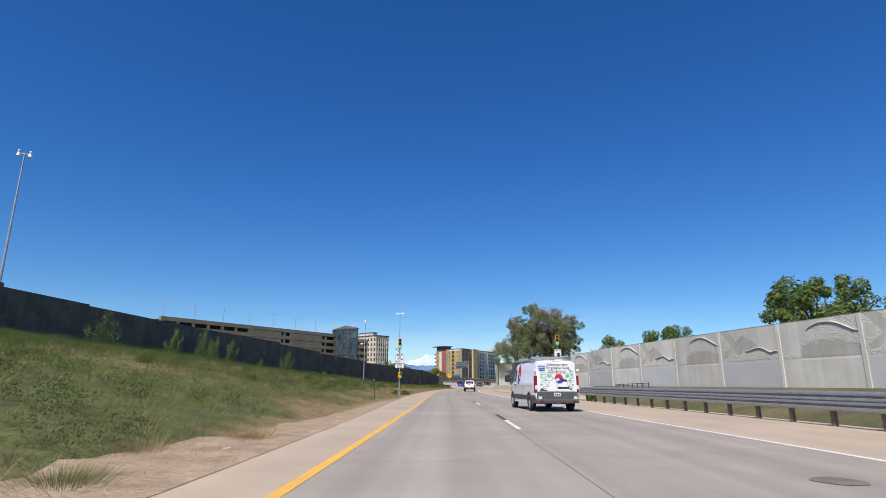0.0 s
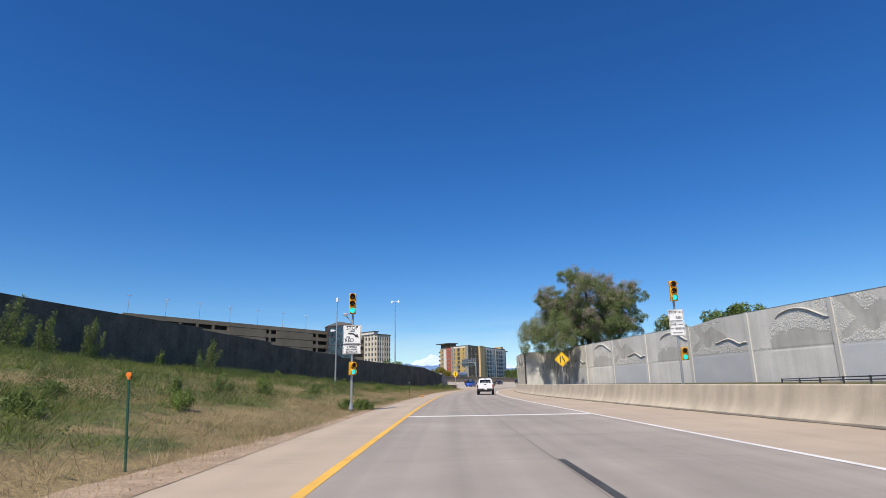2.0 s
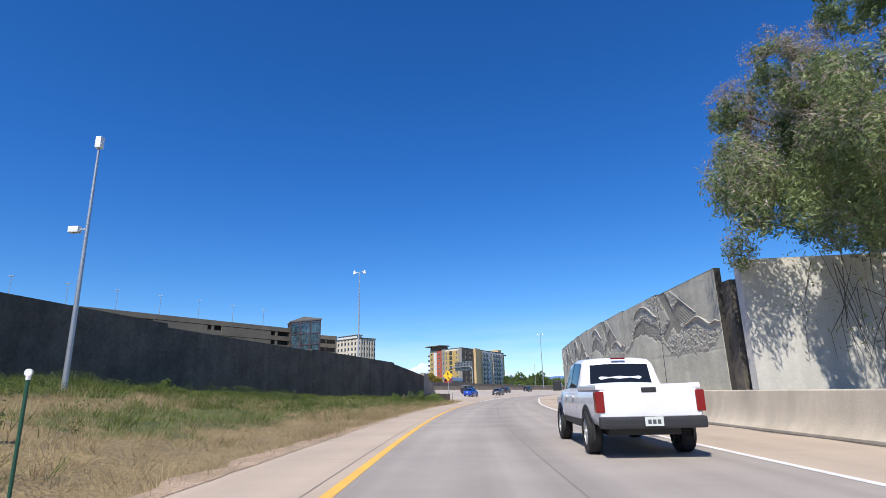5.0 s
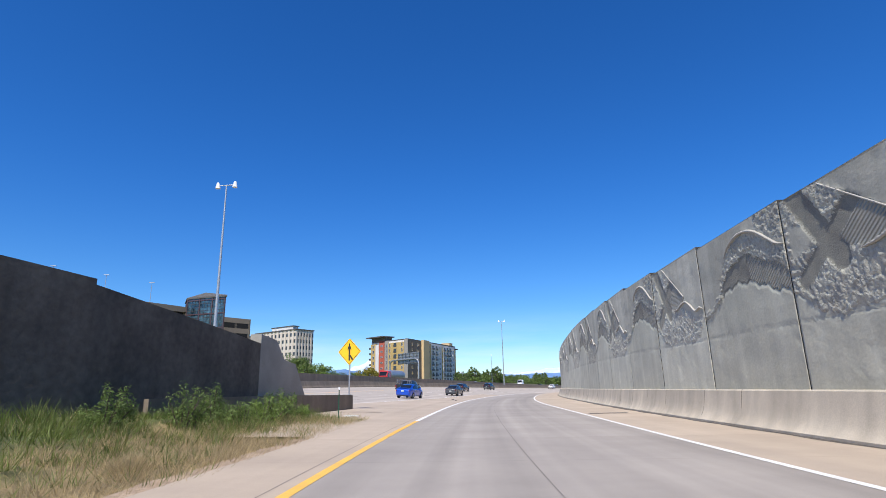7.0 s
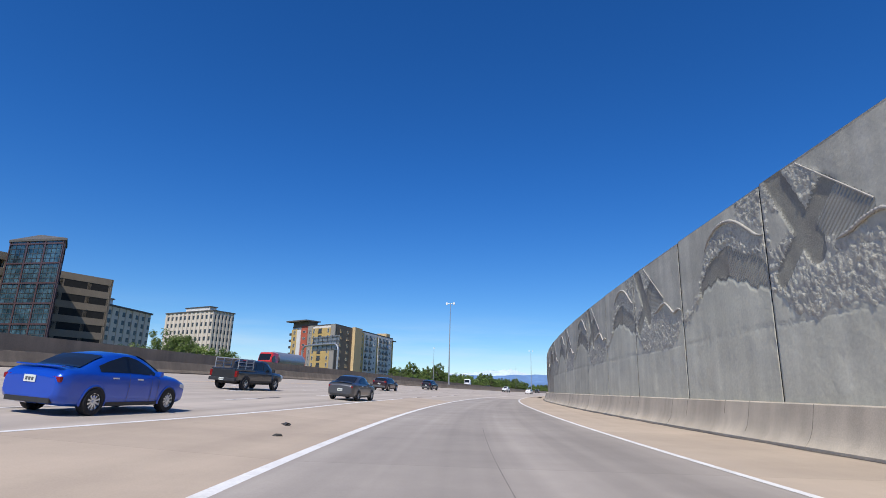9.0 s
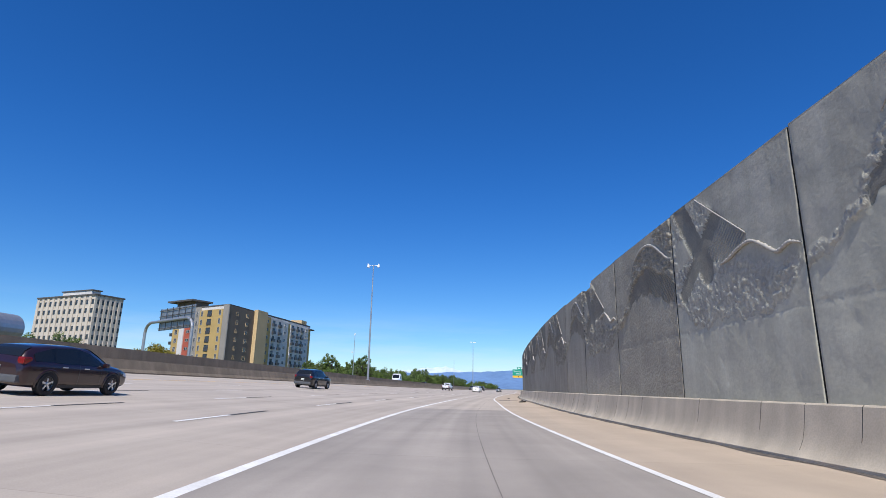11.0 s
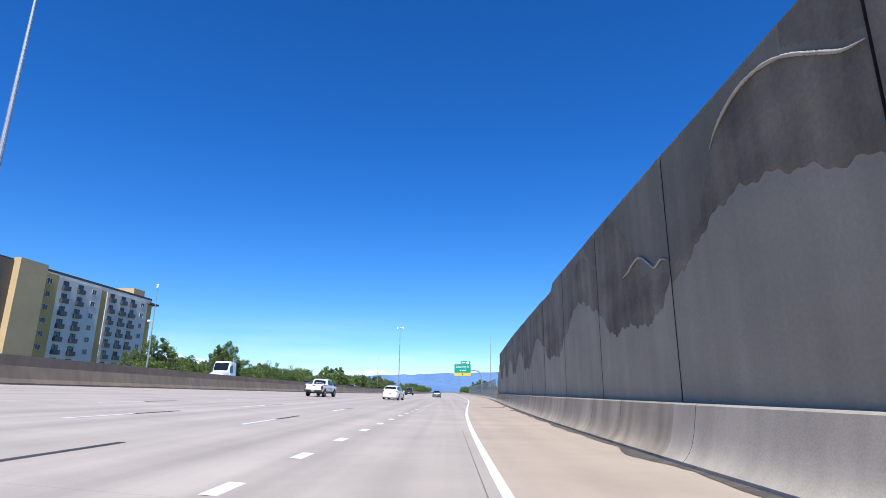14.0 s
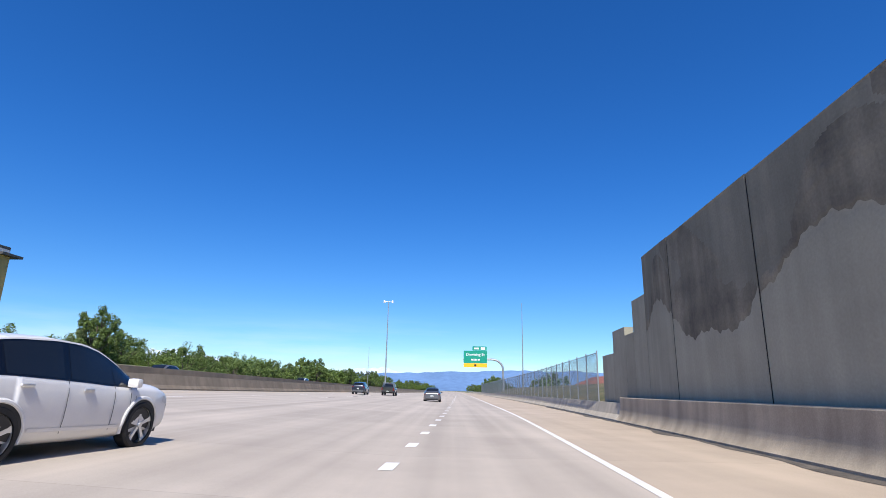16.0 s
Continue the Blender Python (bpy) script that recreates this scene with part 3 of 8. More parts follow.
ob = ribbon("retaining_wall_far", 60, 1200, [lambda s: (MEDIAN(s) - 2.9, -1.0), lambda s: (MEDIAN(s) - 2.9, BACKWALL(s)), lambda s: (MEDIAN(s) - 2.6, BACKWALL(s)), lambda s: (MEDIAN(s) - 2.6, 0.9), lambda s: (MEDIAN(s) - 0.6, 0.9)], M_FARWALL, 3.0)
tagged(ob, "grey retaining wall behind the median barrier", "wall")
ob = ribbon("embankment", 40, 1200, [lambda s: (-420, 2.0), lambda s: (MEDIAN(s) - 40, 2.0), lambda s: (MEDIAN(s) - 23, 1.9), lambda s: (MEDIAN(s) - 18, 0.2), lambda s: (MEDIAN(s) - 2.9, 0.15)], M_GROUND, 6.0, zf=lambda s, d: level(s, max(d, -45.0)))
tagged(ob, "raised dry ground beyond the highway", "ground")

# right wall: a dark core with relief panels in front
PITCH, RISE = 6.1, 5.7
def joint(n):
    return float(np.interp(n, [-7, 0, 6, 18, 20, 22, 24, 26, 32, 36, 38, 40, 41], [104.2, 146.8, 182.5, 258.9, 270.6, 282.1, 292.8, 304.0, 340.6, 365.2, 377.8, 390.0, 393.1]))
FACE = 0.62
STEPS = {17: 4.3, 31: 2.7}            # panels whose top edge drops part of the way along
def wall_top(s):
    if s < 257.0:
        return float(np.interp(s, [103, 143, 156, 166, 178, 190, 200, 230, 252.5, 257], [5.0, 5.8, 6.25, 6.75, 7.05, 7.3, 7.1, 6.9, 6.64, 6.62]))
    if s < 337.2:
        return float(np.interp(s, [257, 264, 276, 290, 304, 337.2], [6.40, 6.52, 6.72, 6.58, 6.40, 6.36]))
    return float(np.interp(s, [337.2, 350, 366, 394], [6.04, 6.2, 6.46, 6.72]))

LOWER = curve((0, .49), (.4, .43), (.9, .37), (1.8, .335), (2.6, .35), (3.4, .365), (4.3, .34), (4.9, .36), (5.5, .43), (6.1, .50), (7.0, .545), (7.8, .60), (8.6, .635), (9.6, .64), (10.4, .60), (11.2, .52), (12.2, .45))
WAVE = curve((0, .555), (0.4, .575), (0.85, .56), (1.3, .605), (1.76, .645), (2.3, .64), (2.8, .615), (3.3, .605))
ARCH = curve((6.1, .76), (6.5, .78), (6.9, .825), (7.6, .90), (8.4, .935), (9.1, .92), (9.8, .85), (10.2, .76), (10.5, .68))

def lower_edge(u, level_=False):
    if level_:
        return 0.43
    return LOWER(u) + 0.010 * math.sin(u * 7.0) + 0.006 * math.sin(u * 17.3)

def near_line(x, z, a, b):
    """Distance in metres from (x, z) to the stroke from a to b."""
    vx, vz = b[0] - a[0], b[1] - a[1]
    t_ = min(max(((x - a[0]) * vx + (z - a[1]) * vz) / (vx * vx + vz * vz), 0.0), 1.0)
    return math.hypot(x - a[0] - vx * t_, z - a[1] - vz * t_)

RIDGE_A, RIDGE_B = (2.0, 3.95), (4.35, 5.66)          # the straight ridge that rises from the wave to the top edge
def mural(u, v, level_=False):
    """Region (0 smooth, 1 rough, 2 dark, 3 upper, 4 ridge, 10 ribbed) and relief height of the cast picture."""
    lo = lower_edge(u, level_)
    if v < lo:
        return 0, 0.0
    n = noise.noise(Vector((u * 1.9, v * 11, 3.1)))
    z = v * RISE
    if u < 6.1:
        peak = RIDGE_A[1] + (u - RIDGE_A[0]) * 0.728
        if u > 2.0 and z > peak + 0.02:
            return 3, 0.0
        if near_line(u, z, (5.45, 5.66), (4.0, 3.45)) < 0.37 or near_line(u, z, (3.25, 4.85), (5.5, 3.05)) < 0.27:
            return 2, -0.02
        if u < 3.3:
            w = WAVE(u)
            if v > w:
                return (10 if u > 2.0 else 3), 0.0
            return (1 if u > 2.3 or v < w - 0.05 - 0.07 * max(0.0, n + 0.2) else 3), 0.0
        if 4.95 < u < 5.85 and 0.66 + 0.06 * (5.85 - u) < v < 0.80 + 0.05 * (u - 4.95):
            return 3, 0.01
        if 0.63 < v < 0.80 and u < 3.9:
            return 10, 0.0
        return 1, 0.0
    if u < 10.5 and v < ARCH(u):
        a = ARCH(u)
        if v > lo + (a - lo) * (0.50 + 0.15 * n):
            return 1, 0.0
        return (10 if u < 8.3 else 2), -0.015
    if u < 7.6 and v > ARCH(u) + 0.03:
        return 1, 0.0
    if u > 9.7 and v < lo + 0.045 + 0.02 * n:
        return 1, 0.02
    return 3, 0.012

M_SEALANT = material("dark_joint_sealant", (0.045, 0.042, 0.038), 0.8, 0.2, 2, 30, 0.2)
def ribbed(name, color, color2, slant):
    """Cast concrete with fine slanting ribs, a rib every tenth of a metre."""
    m = material(name, color, 0.92, 0.12, 0.8, 26, 0.0, color2=color2, per="object")
    nt = m.node_tree
    tc = nt.nodes.new("ShaderNodeTexCoord")
    mp = nt.nodes.new("ShaderNodeMapping")
    mp.inputs["Rotation"].default_value = (0, radians(slant), 0)
    wv = nt.nodes.new("ShaderNodeTexWave")
    wv.inputs["Scale"].default_value = 3.0
    wv.inputs["Distortion"].default_value = 0.4
    bp = nt.nodes.new("ShaderNodeBump")
    bp.inputs["Strength"].default_value, bp.inputs["Distance"].default_value = 0.9, 0.03
    nt.links.new(tc.outputs["Object"], mp.inputs["Vector"])
    nt.links.new(mp.outputs["Vector"], wv.inputs["Vector"])
    nt.links.new(wv.outputs["Fac"], bp.inputs["Height"])
    nt.links.new(bp.outputs["Normal"], nt.nodes["Principled BSDF"].inputs["Normal"])
    return m
M_RIBBED = ribbed("ribbed_concrete", (0.40, 0.382, 0.31), (0.30, 0.285, 0.235), 52)
M_SHADYRIBBED = ribbed("shaded_ribbed_relief", (0.30, 0.275, 0.21), (0.21, 0.19, 0.145), 52)
M_UPPERDARK = material("dark_upper_concrete", (0.227, 0.210, 0.160), 0.9, 0.10, 0.45, 14, 0.3, color2=(0.155, 0.143, 0.107), bdist=0.02, per="object", streak=0.16)
M_PALEROCK = material("pale_rough_concrete", (0.66, 0.64, 0.58), 0.95, 0.16, 1.4, 9, 1.0, color2=(0.52, 0.50, 0.45), bdist=0.05, per="object")
M_PALEPAINT = material("repainted_blue_grey_concrete", (0.56, 0.57, 0.57), 0.85, 0.05, 0.4, 12, 0.2, color2=(0.50, 0.51, 0.51), per="object")
# one cast concrete in two sets: pale for sun, darkened for shade
SMOOTH_SET = (M_WALL, M_ROCK, M_DARKPANEL, M_UPPER, M_ROPE)
SHADY_SET = (M_SHADYWALL, M_SHADYROCK, M_SHADYDARK, M_SHADYWALL, M_ROPE)

def relief_panel(first, nu=110, nv=104, flat=0.0, skin=None, shady=False, drop=None, level_=False, pitch=PITCH, rise=RISE):
    """One cast concrete panel: face relief, thickness and sides; drop: where its top edge steps down."""
    w = pitch - 0.05
    verts, faces, mats = [], [], []
    nl = int(nv * 0.42)
    at = lambda x: min(first + x * PITCH / pitch, first + 6.09)
    def height(x, j):
        lo = lower_edge(at(x), level_)
        f = lo * j / nl if j <= nl else lo + (1 - lo) * (j - nl) / (nv - nl)
        return f
    for j in range(nv + 1):
        for i in range(nu + 1):
            x = 0.025 + w * i / nu
            f = height(x, j)
            z = rise * f
            r, h = mural(at(x), f, level_)
            p = Vector((x + first, z, 0.0))
            if r == 1:
                k = (1 - abs(noise.noise(p * 4.4))) * 0.5 + 0.5 * noise.noise(p * 9.0)
                if shady:                # sharper crests over deep hollows
                    k = 1.1 * (1 - abs(noise.noise(p * 6.2))) ** 2.5 + 0.25 * noise.noise(p * 11.0) - 0.1
                h += (0.095 if shady else 0.085) * (k - 0.25)
            elif r == 10:
                h += 0.01 * noise.noise(p * 2.0)
            else:
                h += 0.012 * noise.noise(p * 1.5) + (0.007 if shady else 0.004) * noise.noise(p * 4.5) + 0.03 * min(0.0, noise.noise(p * 3.1 + Vector((7, 3, 1))) + 0.42)
            if r == 0 and abs(z - 0.34 * rise) < 0.03 and not level_:
                h -= 0.014
            if flat:
                h *= flat
            if j == nl:
                h -= 0.02
            if i in (0, nu) or j in (0, nv):
                h = 0.0
            if drop and x > drop:
                z = min(z, rise - 0.34)
            if j == 0:
                z = -0.3
            verts.append((x, h, z))
    for j in range(nv):
        for i in range(nu):
            a = j * (nu + 1) + i
            faces.append((a, a + nu + 1, a + nu + 2, a + 1))
            x = 0.025 + w * (i + .5) / nu
            q = 0 if j < nl else mural(at(x), (height(x, j) + height(x, j + 1)) / 2 + 1e-6, level_)[0]
            mats.append(skin[q] if skin else q)
    k = len(verts)
    verts += [(0.025, -0.22, -0.3), (0.025 + w, -0.22, -0.3), (0.025 + w, -0.22, rise - (0.34 if drop else 0)), (0.025, -0.22, rise)]
    edge_t = [nv * (nu + 1) + i for i in range(nu + 1)]
    edge_l = [j * (nu + 1) for j in range(nv + 1)]
    edge_r = [j * (nu + 1) + nu for j in range(nv + 1)]
    faces += [tuple(edge_t + [k + 2, k + 3]), tuple(edge_l[::-1] + [k, k + 3]), tuple(edge_r + [k + 2, k + 1])]
    mats += [skin[3] if skin else 3, 9, 9]
    me = raw("panel", verts, faces, None)
    for m in (*(SHADY_SET if shady else SMOOTH_SET), M_STAIN, M_FARSHADEWALL, M_PALEWALL, M_PALEPATCH, M_SEALANT, M_SHADYRIBBED if shady else M_RIBBED, M_UPPERDARK, M_PALEROCK, M_PALEPAINT):
        me.materials.append(m)
    me.polygons.foreach_set("material_index", mats)
    me.polygons.foreach_set("use_smooth", [True] * (len(faces) - 3) + [False] * 3)
    return me

def rope_mesh(first, mat, stretch=1.0, thick=0.055, rise=RISE):
    """The twisted cast rope of a panel: the wave on one kind, the arch on the other."""
    f, a, b = (WAVE, 0.03, 3.3) if first < 6 else (ARCH, 6.13, 9.9)
    us = np.arange(a, b, 0.03)
    verts, faces = [], []
    for i, u in enumerate(us):
        slope_ = (f(u + 0.02) - f(u - 0.02)) * rise / 0.04
        ln = math.hypot(1, slope_)
        r = thick * (1 + 0.22 * math.sin(u * ln * 52)) * min(1.0, 0.25 + 6 * min(i, len(us) - 1 - i) / len(us))
        for q in range(8):
            t_ = 2 * math.pi * q / 8 + u * 4
            o, n_ = r * math.cos(t_), r * math.sin(t_)
            verts.append(((u - first) * stretch - o * slope_ / ln, 0.03 + n_, f(u) * rise + o / ln))
    for i in range(len(us) - 1):
        for q in range(8):
            k = (q + 1) % 8
            faces.append((i * 8 + q, i * 8 + k, i * 8 + 8 + k, i * 8 + 8 + q))
    return raw("rope_ridge", verts, faces, mat, True)

def ridge_mesh(mat, stretch=1.0, rise=RISE):
    (xa, za), (xb, zb) = RIDGE_A, RIDGE_B
    bm = B()
    g_ = rise / RISE
    tube(bm, (xa * stretch, 0.01, za * g_), (xb * stretch, 0.01, (zb - 0.05) * g_), 0.022, 0.022, 6)
    me = bpy.data.meshes.new("straight_ridge")
    bm.to_mesh(me)
    bm.free()
    me.materials.append(mat)
    return me

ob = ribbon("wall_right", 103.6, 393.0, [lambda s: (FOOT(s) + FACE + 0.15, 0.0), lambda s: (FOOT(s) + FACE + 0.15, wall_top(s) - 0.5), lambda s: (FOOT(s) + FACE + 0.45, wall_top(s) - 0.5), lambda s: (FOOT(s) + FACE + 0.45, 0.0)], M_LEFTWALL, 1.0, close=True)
wall_right = tagged(ob, "tall grey concrete retaining wall cast with a mountain relief", "wall")
FLATSKIN = {0: 6, 1: 5, 2: 5, 3: 11, 4: 5, 10: 5}
SHADYSKIN = {0: 0, 1: 1, 2: 2, 3: 11, 4: 4, 10: 10}
meshes, ropes = {}, {(f_, g_): rope_mesh(f_, M_ROPE, 1.0, 0.045 if not g_ else 0.03) for f_ in (0.0, 6.1) for g_ in (False, True)}
straight_ridge = ridge_mesh(M_ROPE)
for n in range(-7, 41):
    a, b = joint(n), joint(n + 1)
    ha, hb = wall_top(a + 0.05), wall_top(min(b - 0.05, {17: 256.9, 31: 337.1}.get(n, 999)))
    typ = 1 if n % 2 == 0 else 0
    # beyond n 15 the panels take the shade-darkened colours
    key = (typ, n > 23, n > 20, n > 15, STEPS.get(n))
    if key not in meshes:
        meshes[key] = relief_panel(6.1 * typ, 70 if n > 23 else 96, 66 if n > 23 else 92, 0.2 if n > 23 else 0.0, FLATSKIN if n > 23 else SHADYSKIN if n > 20 else None, n > 15, STEPS.get(n))
    p, q = spot(a, FOOT(a) + FACE, 1.0), spot(b, FOOT(b) + FACE, 1.0)
    t = q - p
    shear = Matrix.Identity(4)
    shear[2][0] = (hb - ha) / PITCH
    m = Matrix.Translation(p) @ Matrix.Rotation(math.atan2(t.y, t.x), 4, "Z") @ shear @ Matrix.Diagonal((t.length / PITCH, 1, (ha - 1.0) / RISE, 1))
    pan = shared("panel", meshes[key], wall_right, m)
    if n < 30:
        shared("rope_ridge", ropes[6.1 * typ, n > 23], pan, Matrix.Identity(4))
        if typ == 0 and n < 27:
            shared("straight_ridge", straight_ridge, pan, Matrix.Identity(4))

# narrow shrinkage joints down the face of the barrier
def joint_mesh(top, wide):
    face = JERSEY[1:9]
    cut = [p for p in face if p[1] > 1.05 - top]
    if len(cut) < len(face):
        (xa, za), (xb, zb) = face[len(face) - len(cut) - 1], cut[0]
        z = 1.05 - top
        cut = [(xa + (xb - xa) * (z - za) / (zb - za), z)] + cut
    verts = []
    for i, (x, z) in enumerate(cut):
        w = wide * (0.35 + 0.65 * i / (len(cut) - 1)) / 2
        verts += [(x - 0.003, -w, z + 0.001), (x - 0.003, w, z + 0.001), (x + 0.01, w, z - 0.01), (x + 0.01, -w, z - 0.01)]
    faces = []
    for i in range(len(cut) - 1):
        for j in range(4):
            k = (j + 1) % 4
            faces.append((4 * i + j, 4 * i + k, 4 * i + 4 + k, 4 * i + 4 + j))
    return raw("joint", verts, faces, M_SEALANT)
jm = [joint_mesh(1.05, 0.010), joint_mesh(0.6, 0.018), joint_mesh(0.4, 0.022), joint_mesh(0.85, 0.010)]
jr = np.random.default_rng(61)
s_ = 150.0
while s_ < 394:
    shared("joint", jm[int(jr.integers(0, 4))], bpy.data.objects["barrier_right"], standing(s_, FOOT(s_), level(s_, FOOT(s_))))
    s_ += jr.choice([1.5, 3.0, 3.0, 4.5])

# the stepped end of the wall
for a, b, h in ((393.12, 395.0, 5.15), (395.02, 396.45, 3.8), (396.47, 398.75, 4.2), (398.77, 401.2, 3.15)):
    ob = ribbon("panel", a, b, [lambda s: (FOOT(s) + FACE, 0.0), lambda s: (FOOT(s) + FACE, h), lambda s: (FOOT(s) + FACE + 0.4, h), lambda s: (FOOT(s) + FACE + 0.4, 0.0)], M_FARSHADEWALL, 0.8, close=True)
    ob.parent = wall_right

# early wall, set back behind the barrier
def straight_wall(name, a, b, za, zb, ha, hb, thick, mat, label):
    """Upright wall between two plan points, with foot and top heights at both ends."""
    a, b = Vector((a[0], a[1], 0)), Vector((b[0], b[1], 0))
    t = (b - a).normalized()
    n = Vector((t.y, -t.x, 0)) * thick
    v = [a + Vector((0, 0, za)), b + Vector((0, 0, zb)), b + Vector((0, 0, hb)), a + Vector((0, 0, ha))]
    v += [p + n for p in v]
    ob = new(name, raw(name, v, [(0, 3, 2, 1), (4, 5, 6, 7), (3, 7, 6, 2), (0, 4, 7, 3), (1, 2, 6, 5), (0, 1, 5, 4)], mat))
    return tagged(ob, label, "wall", kind="structure")

RA, RB = spot(28, 27.5), spot(103.3, 14.3)
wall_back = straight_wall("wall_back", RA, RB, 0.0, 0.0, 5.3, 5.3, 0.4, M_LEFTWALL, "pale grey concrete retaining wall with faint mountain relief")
tn = (RB - RA).normalized()
side = Vector((-tn.y, tn.x, 0))
BACK = 7.03                            # from pilaster to pilaster
BRISE = 4.7
PALESKIN = [{0: 7, 1: 12, 2: 8, 3: 7, 4: 7, 10: 8}, {0: 13, 1: 12, 2: 8, 3: 7, 4: 7, 10: 8}]
low = {(f_, d_): relief_panel(6.1 * f_, 72, 60, 0.4, PALESKIN[1 - f_], False, d_, True, BACK, BRISE) for f_, d_ in ((0, None), (1, None), (0, 3.0))}
low_rope = {f_: rope_mesh(6.1 * f_, M_PALEPATCH, BACK / PITCH, 0.06, BRISE) for f_ in (0, 1)}
bm = B()
box(bm, 0, -0.02, 2.15, 0.32, 0.16, 5.0, 0.015)
pil = bpy.data.meshes.new("pilaster")
bm.to_mesh(pil)
bm.free()
pil.materials.append(M_PALEWALL)
for k in range(-1, 10):
    l_ = 21.5 + BACK * (k - 2)
    if l_ < 0:
        continue
    p = RA + tn * l_ + side * 0.12
    p.z = 1.0 if l_ < 44 else 0.78
    m = Matrix.Translation(p) @ Matrix.Rotation(math.atan2(tn.y, tn.x), 4, "Z")
    if l_ + BACK < 78:
        # arches start at the even pilasters
        kind_ = 1 if k % 2 == 0 else 0
        pan = shared("panel", low[kind_, 3.0 if kind_ == 0 and 40 < l_ < 46 else None], wall_back, m)
        shared("rope_ridge", low_rope[kind_], pan, Matrix.Identity(4))
    shared("pilaster", pil, wall_back, m)
straight_wall("wall_return", spot(103, FOOT(103) + FACE + 0.06), spot(103.3, 14.6), 0, 0, 4.95, 5.1, 0.35, M_PALEWALL, "short return wall of weathered concrete")
straight_wall("wall_base", spot(28, 26.2), spot(102.6, 13.6), -0.2, -0.2, 0.8, 1.0, -1.2, M_BARRIER, "low concrete footing in front of the wall")
ob = ribbon("verge_right", -50, 103, [lambda s: (FOOT(s) + 0.6, 0.6) if s > 43 else (FOOT(s) + 0.26, -0.004), lambda s: (FOOT(s) + 1.2, 0.75 if s > 43 else 0.25), lambda s: (float(np.interp(s, [-50, 28, 103], [41.5, 27.5, 14.3])), 1.0)], M_SOIL, 2.0)
tagged(ob, "dry grass verge behind the barrier", "ground")

M_REDBANK = material("reddish_planted_bank", (0.34, 0.12, 0.085), 0.95, 0.25, 0.6, 6, 0.8, color2=(0.20, 0.085, 0.055), bdist=0.08)
ob = ribbon("bank_right", 401.3, 520, [lambda s: (FOOT(s) + 0.57, 0.55), lambda s: (FOOT(s) + 1.6, 1.0), lambda s: (FOOT(s) + 7.0, 2.2), lambda s: (FOOT(s) + 11, 2.4)], M_SOIL, 2.0)
tagged(ob, "green grassy bank behind the fence", "ground")
ob = ribbon("bank_upper", 398, 455, [lambda s: (FOOT(s) + 9.0, 2.2), lambda s: (FOOT(s) + 12.0, 3.5), lambda s: (FOOT(s) + 30.0, 3.6)], M_REDBANK, 2.0)
tagged(ob, "reddish planted bank above the grass", "ground")

# left wall on top of the grass slope
LTOP = [(-60, 43, 8.9, 0), (43, 52.5, 8.6, .006), (52.5, 66, 8.4, .006), (66, 82, 8.4, .006), (82, 93.5, 8.3, .02), (93.5, 105, 7.8, .05), (105, 120, 6.9, .06), (120, 134, 5.75, .045), (134, 147.9, 5.25, .045), (147.9, 156, 4.45, .14)]
wl = new("wall_left")
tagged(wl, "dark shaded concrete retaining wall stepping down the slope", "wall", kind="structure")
for a, b, h, slope_ in LTOP:
    n = max(2, int((b - a) / 2.0) + 1)
    ss = np.linspace(a, b, n)
    verts, faces = [], []
    for s in ss:
        d = LWALL(s)
        hh = h - (s - a) * slope_
        for dd, zz in ((0.0, LBASE(s) - 1.2), (0.0, hh), (-0.45, hh), (-0.45, LBASE(s) - 1.2)):
            verts.append(spot(s, d + dd, zz))
    for i in range(n - 1):
        for j in range(3):
            faces.append((i * 4 + j, (i + 1) * 4 + j, (i + 1) * 4 + j + 1, i * 4 + j + 1))
    faces += [(0, 1, 2, 3), tuple((n - 1) * 4 + j for j in (3, 2, 1, 0))]
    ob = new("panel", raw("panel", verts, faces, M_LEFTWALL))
    ob.parent = wl
# tapered end of the left wall and the low barrier that carries the merge sign
def end_wall(name, s0, s1, pts, mat, label, thick=0.45):
    """Upright slab along the left wall's line; pts are (fraction of the way, height)."""
    verts, faces = [], []
    for f_, h in pts:
        s = s0 + (s1 - s0) * f_
        d = LWALL(s)
        verts += [spot(s, d, -0.1), spot(s, d, h), spot(s, d - thick, h), spot(s, d - thick, -0.1)]
    n = len(pts)
    for i in range(n - 1):
        for j in range(3):
            faces.append((i * 4 + j, (i + 1) * 4 + j, (i + 1) * 4 + j + 1, i * 4 + j + 1))
    faces += [(0, 1, 2, 3), tuple((n - 1) * 4 + j for j in (3, 2, 1, 0))]
    return tagged(new(name, raw(name, verts, faces, mat)), label, "wall", kind="structure")
M_ENDWALL = material("grey_end_concrete", (0.36, 0.335, 0.28), 0.9, 0.1, 0.5, 20, 0.3, color2=(0.25, 0.235, 0.20))
end_wall("wall_end", 156.02, 160.2, [(0, 3.72), (0.30, 3.55), (0.48, 2.7), (0.74, 2.55), (1.0, 1.08)], M_ENDWALL, "tapered grey concrete end of the wall", 0.5)
end_wall("barrier_left", 150, 166.3, [(0, 1.1), (0.5, 1.09), (0.985, 1.02), (1.0, 0.95)], M_MEDIAN, "low weathered concrete barrier carrying a merge sign", 0.3)
bpy.data.objects["barrier_left"].location.x += 0.18

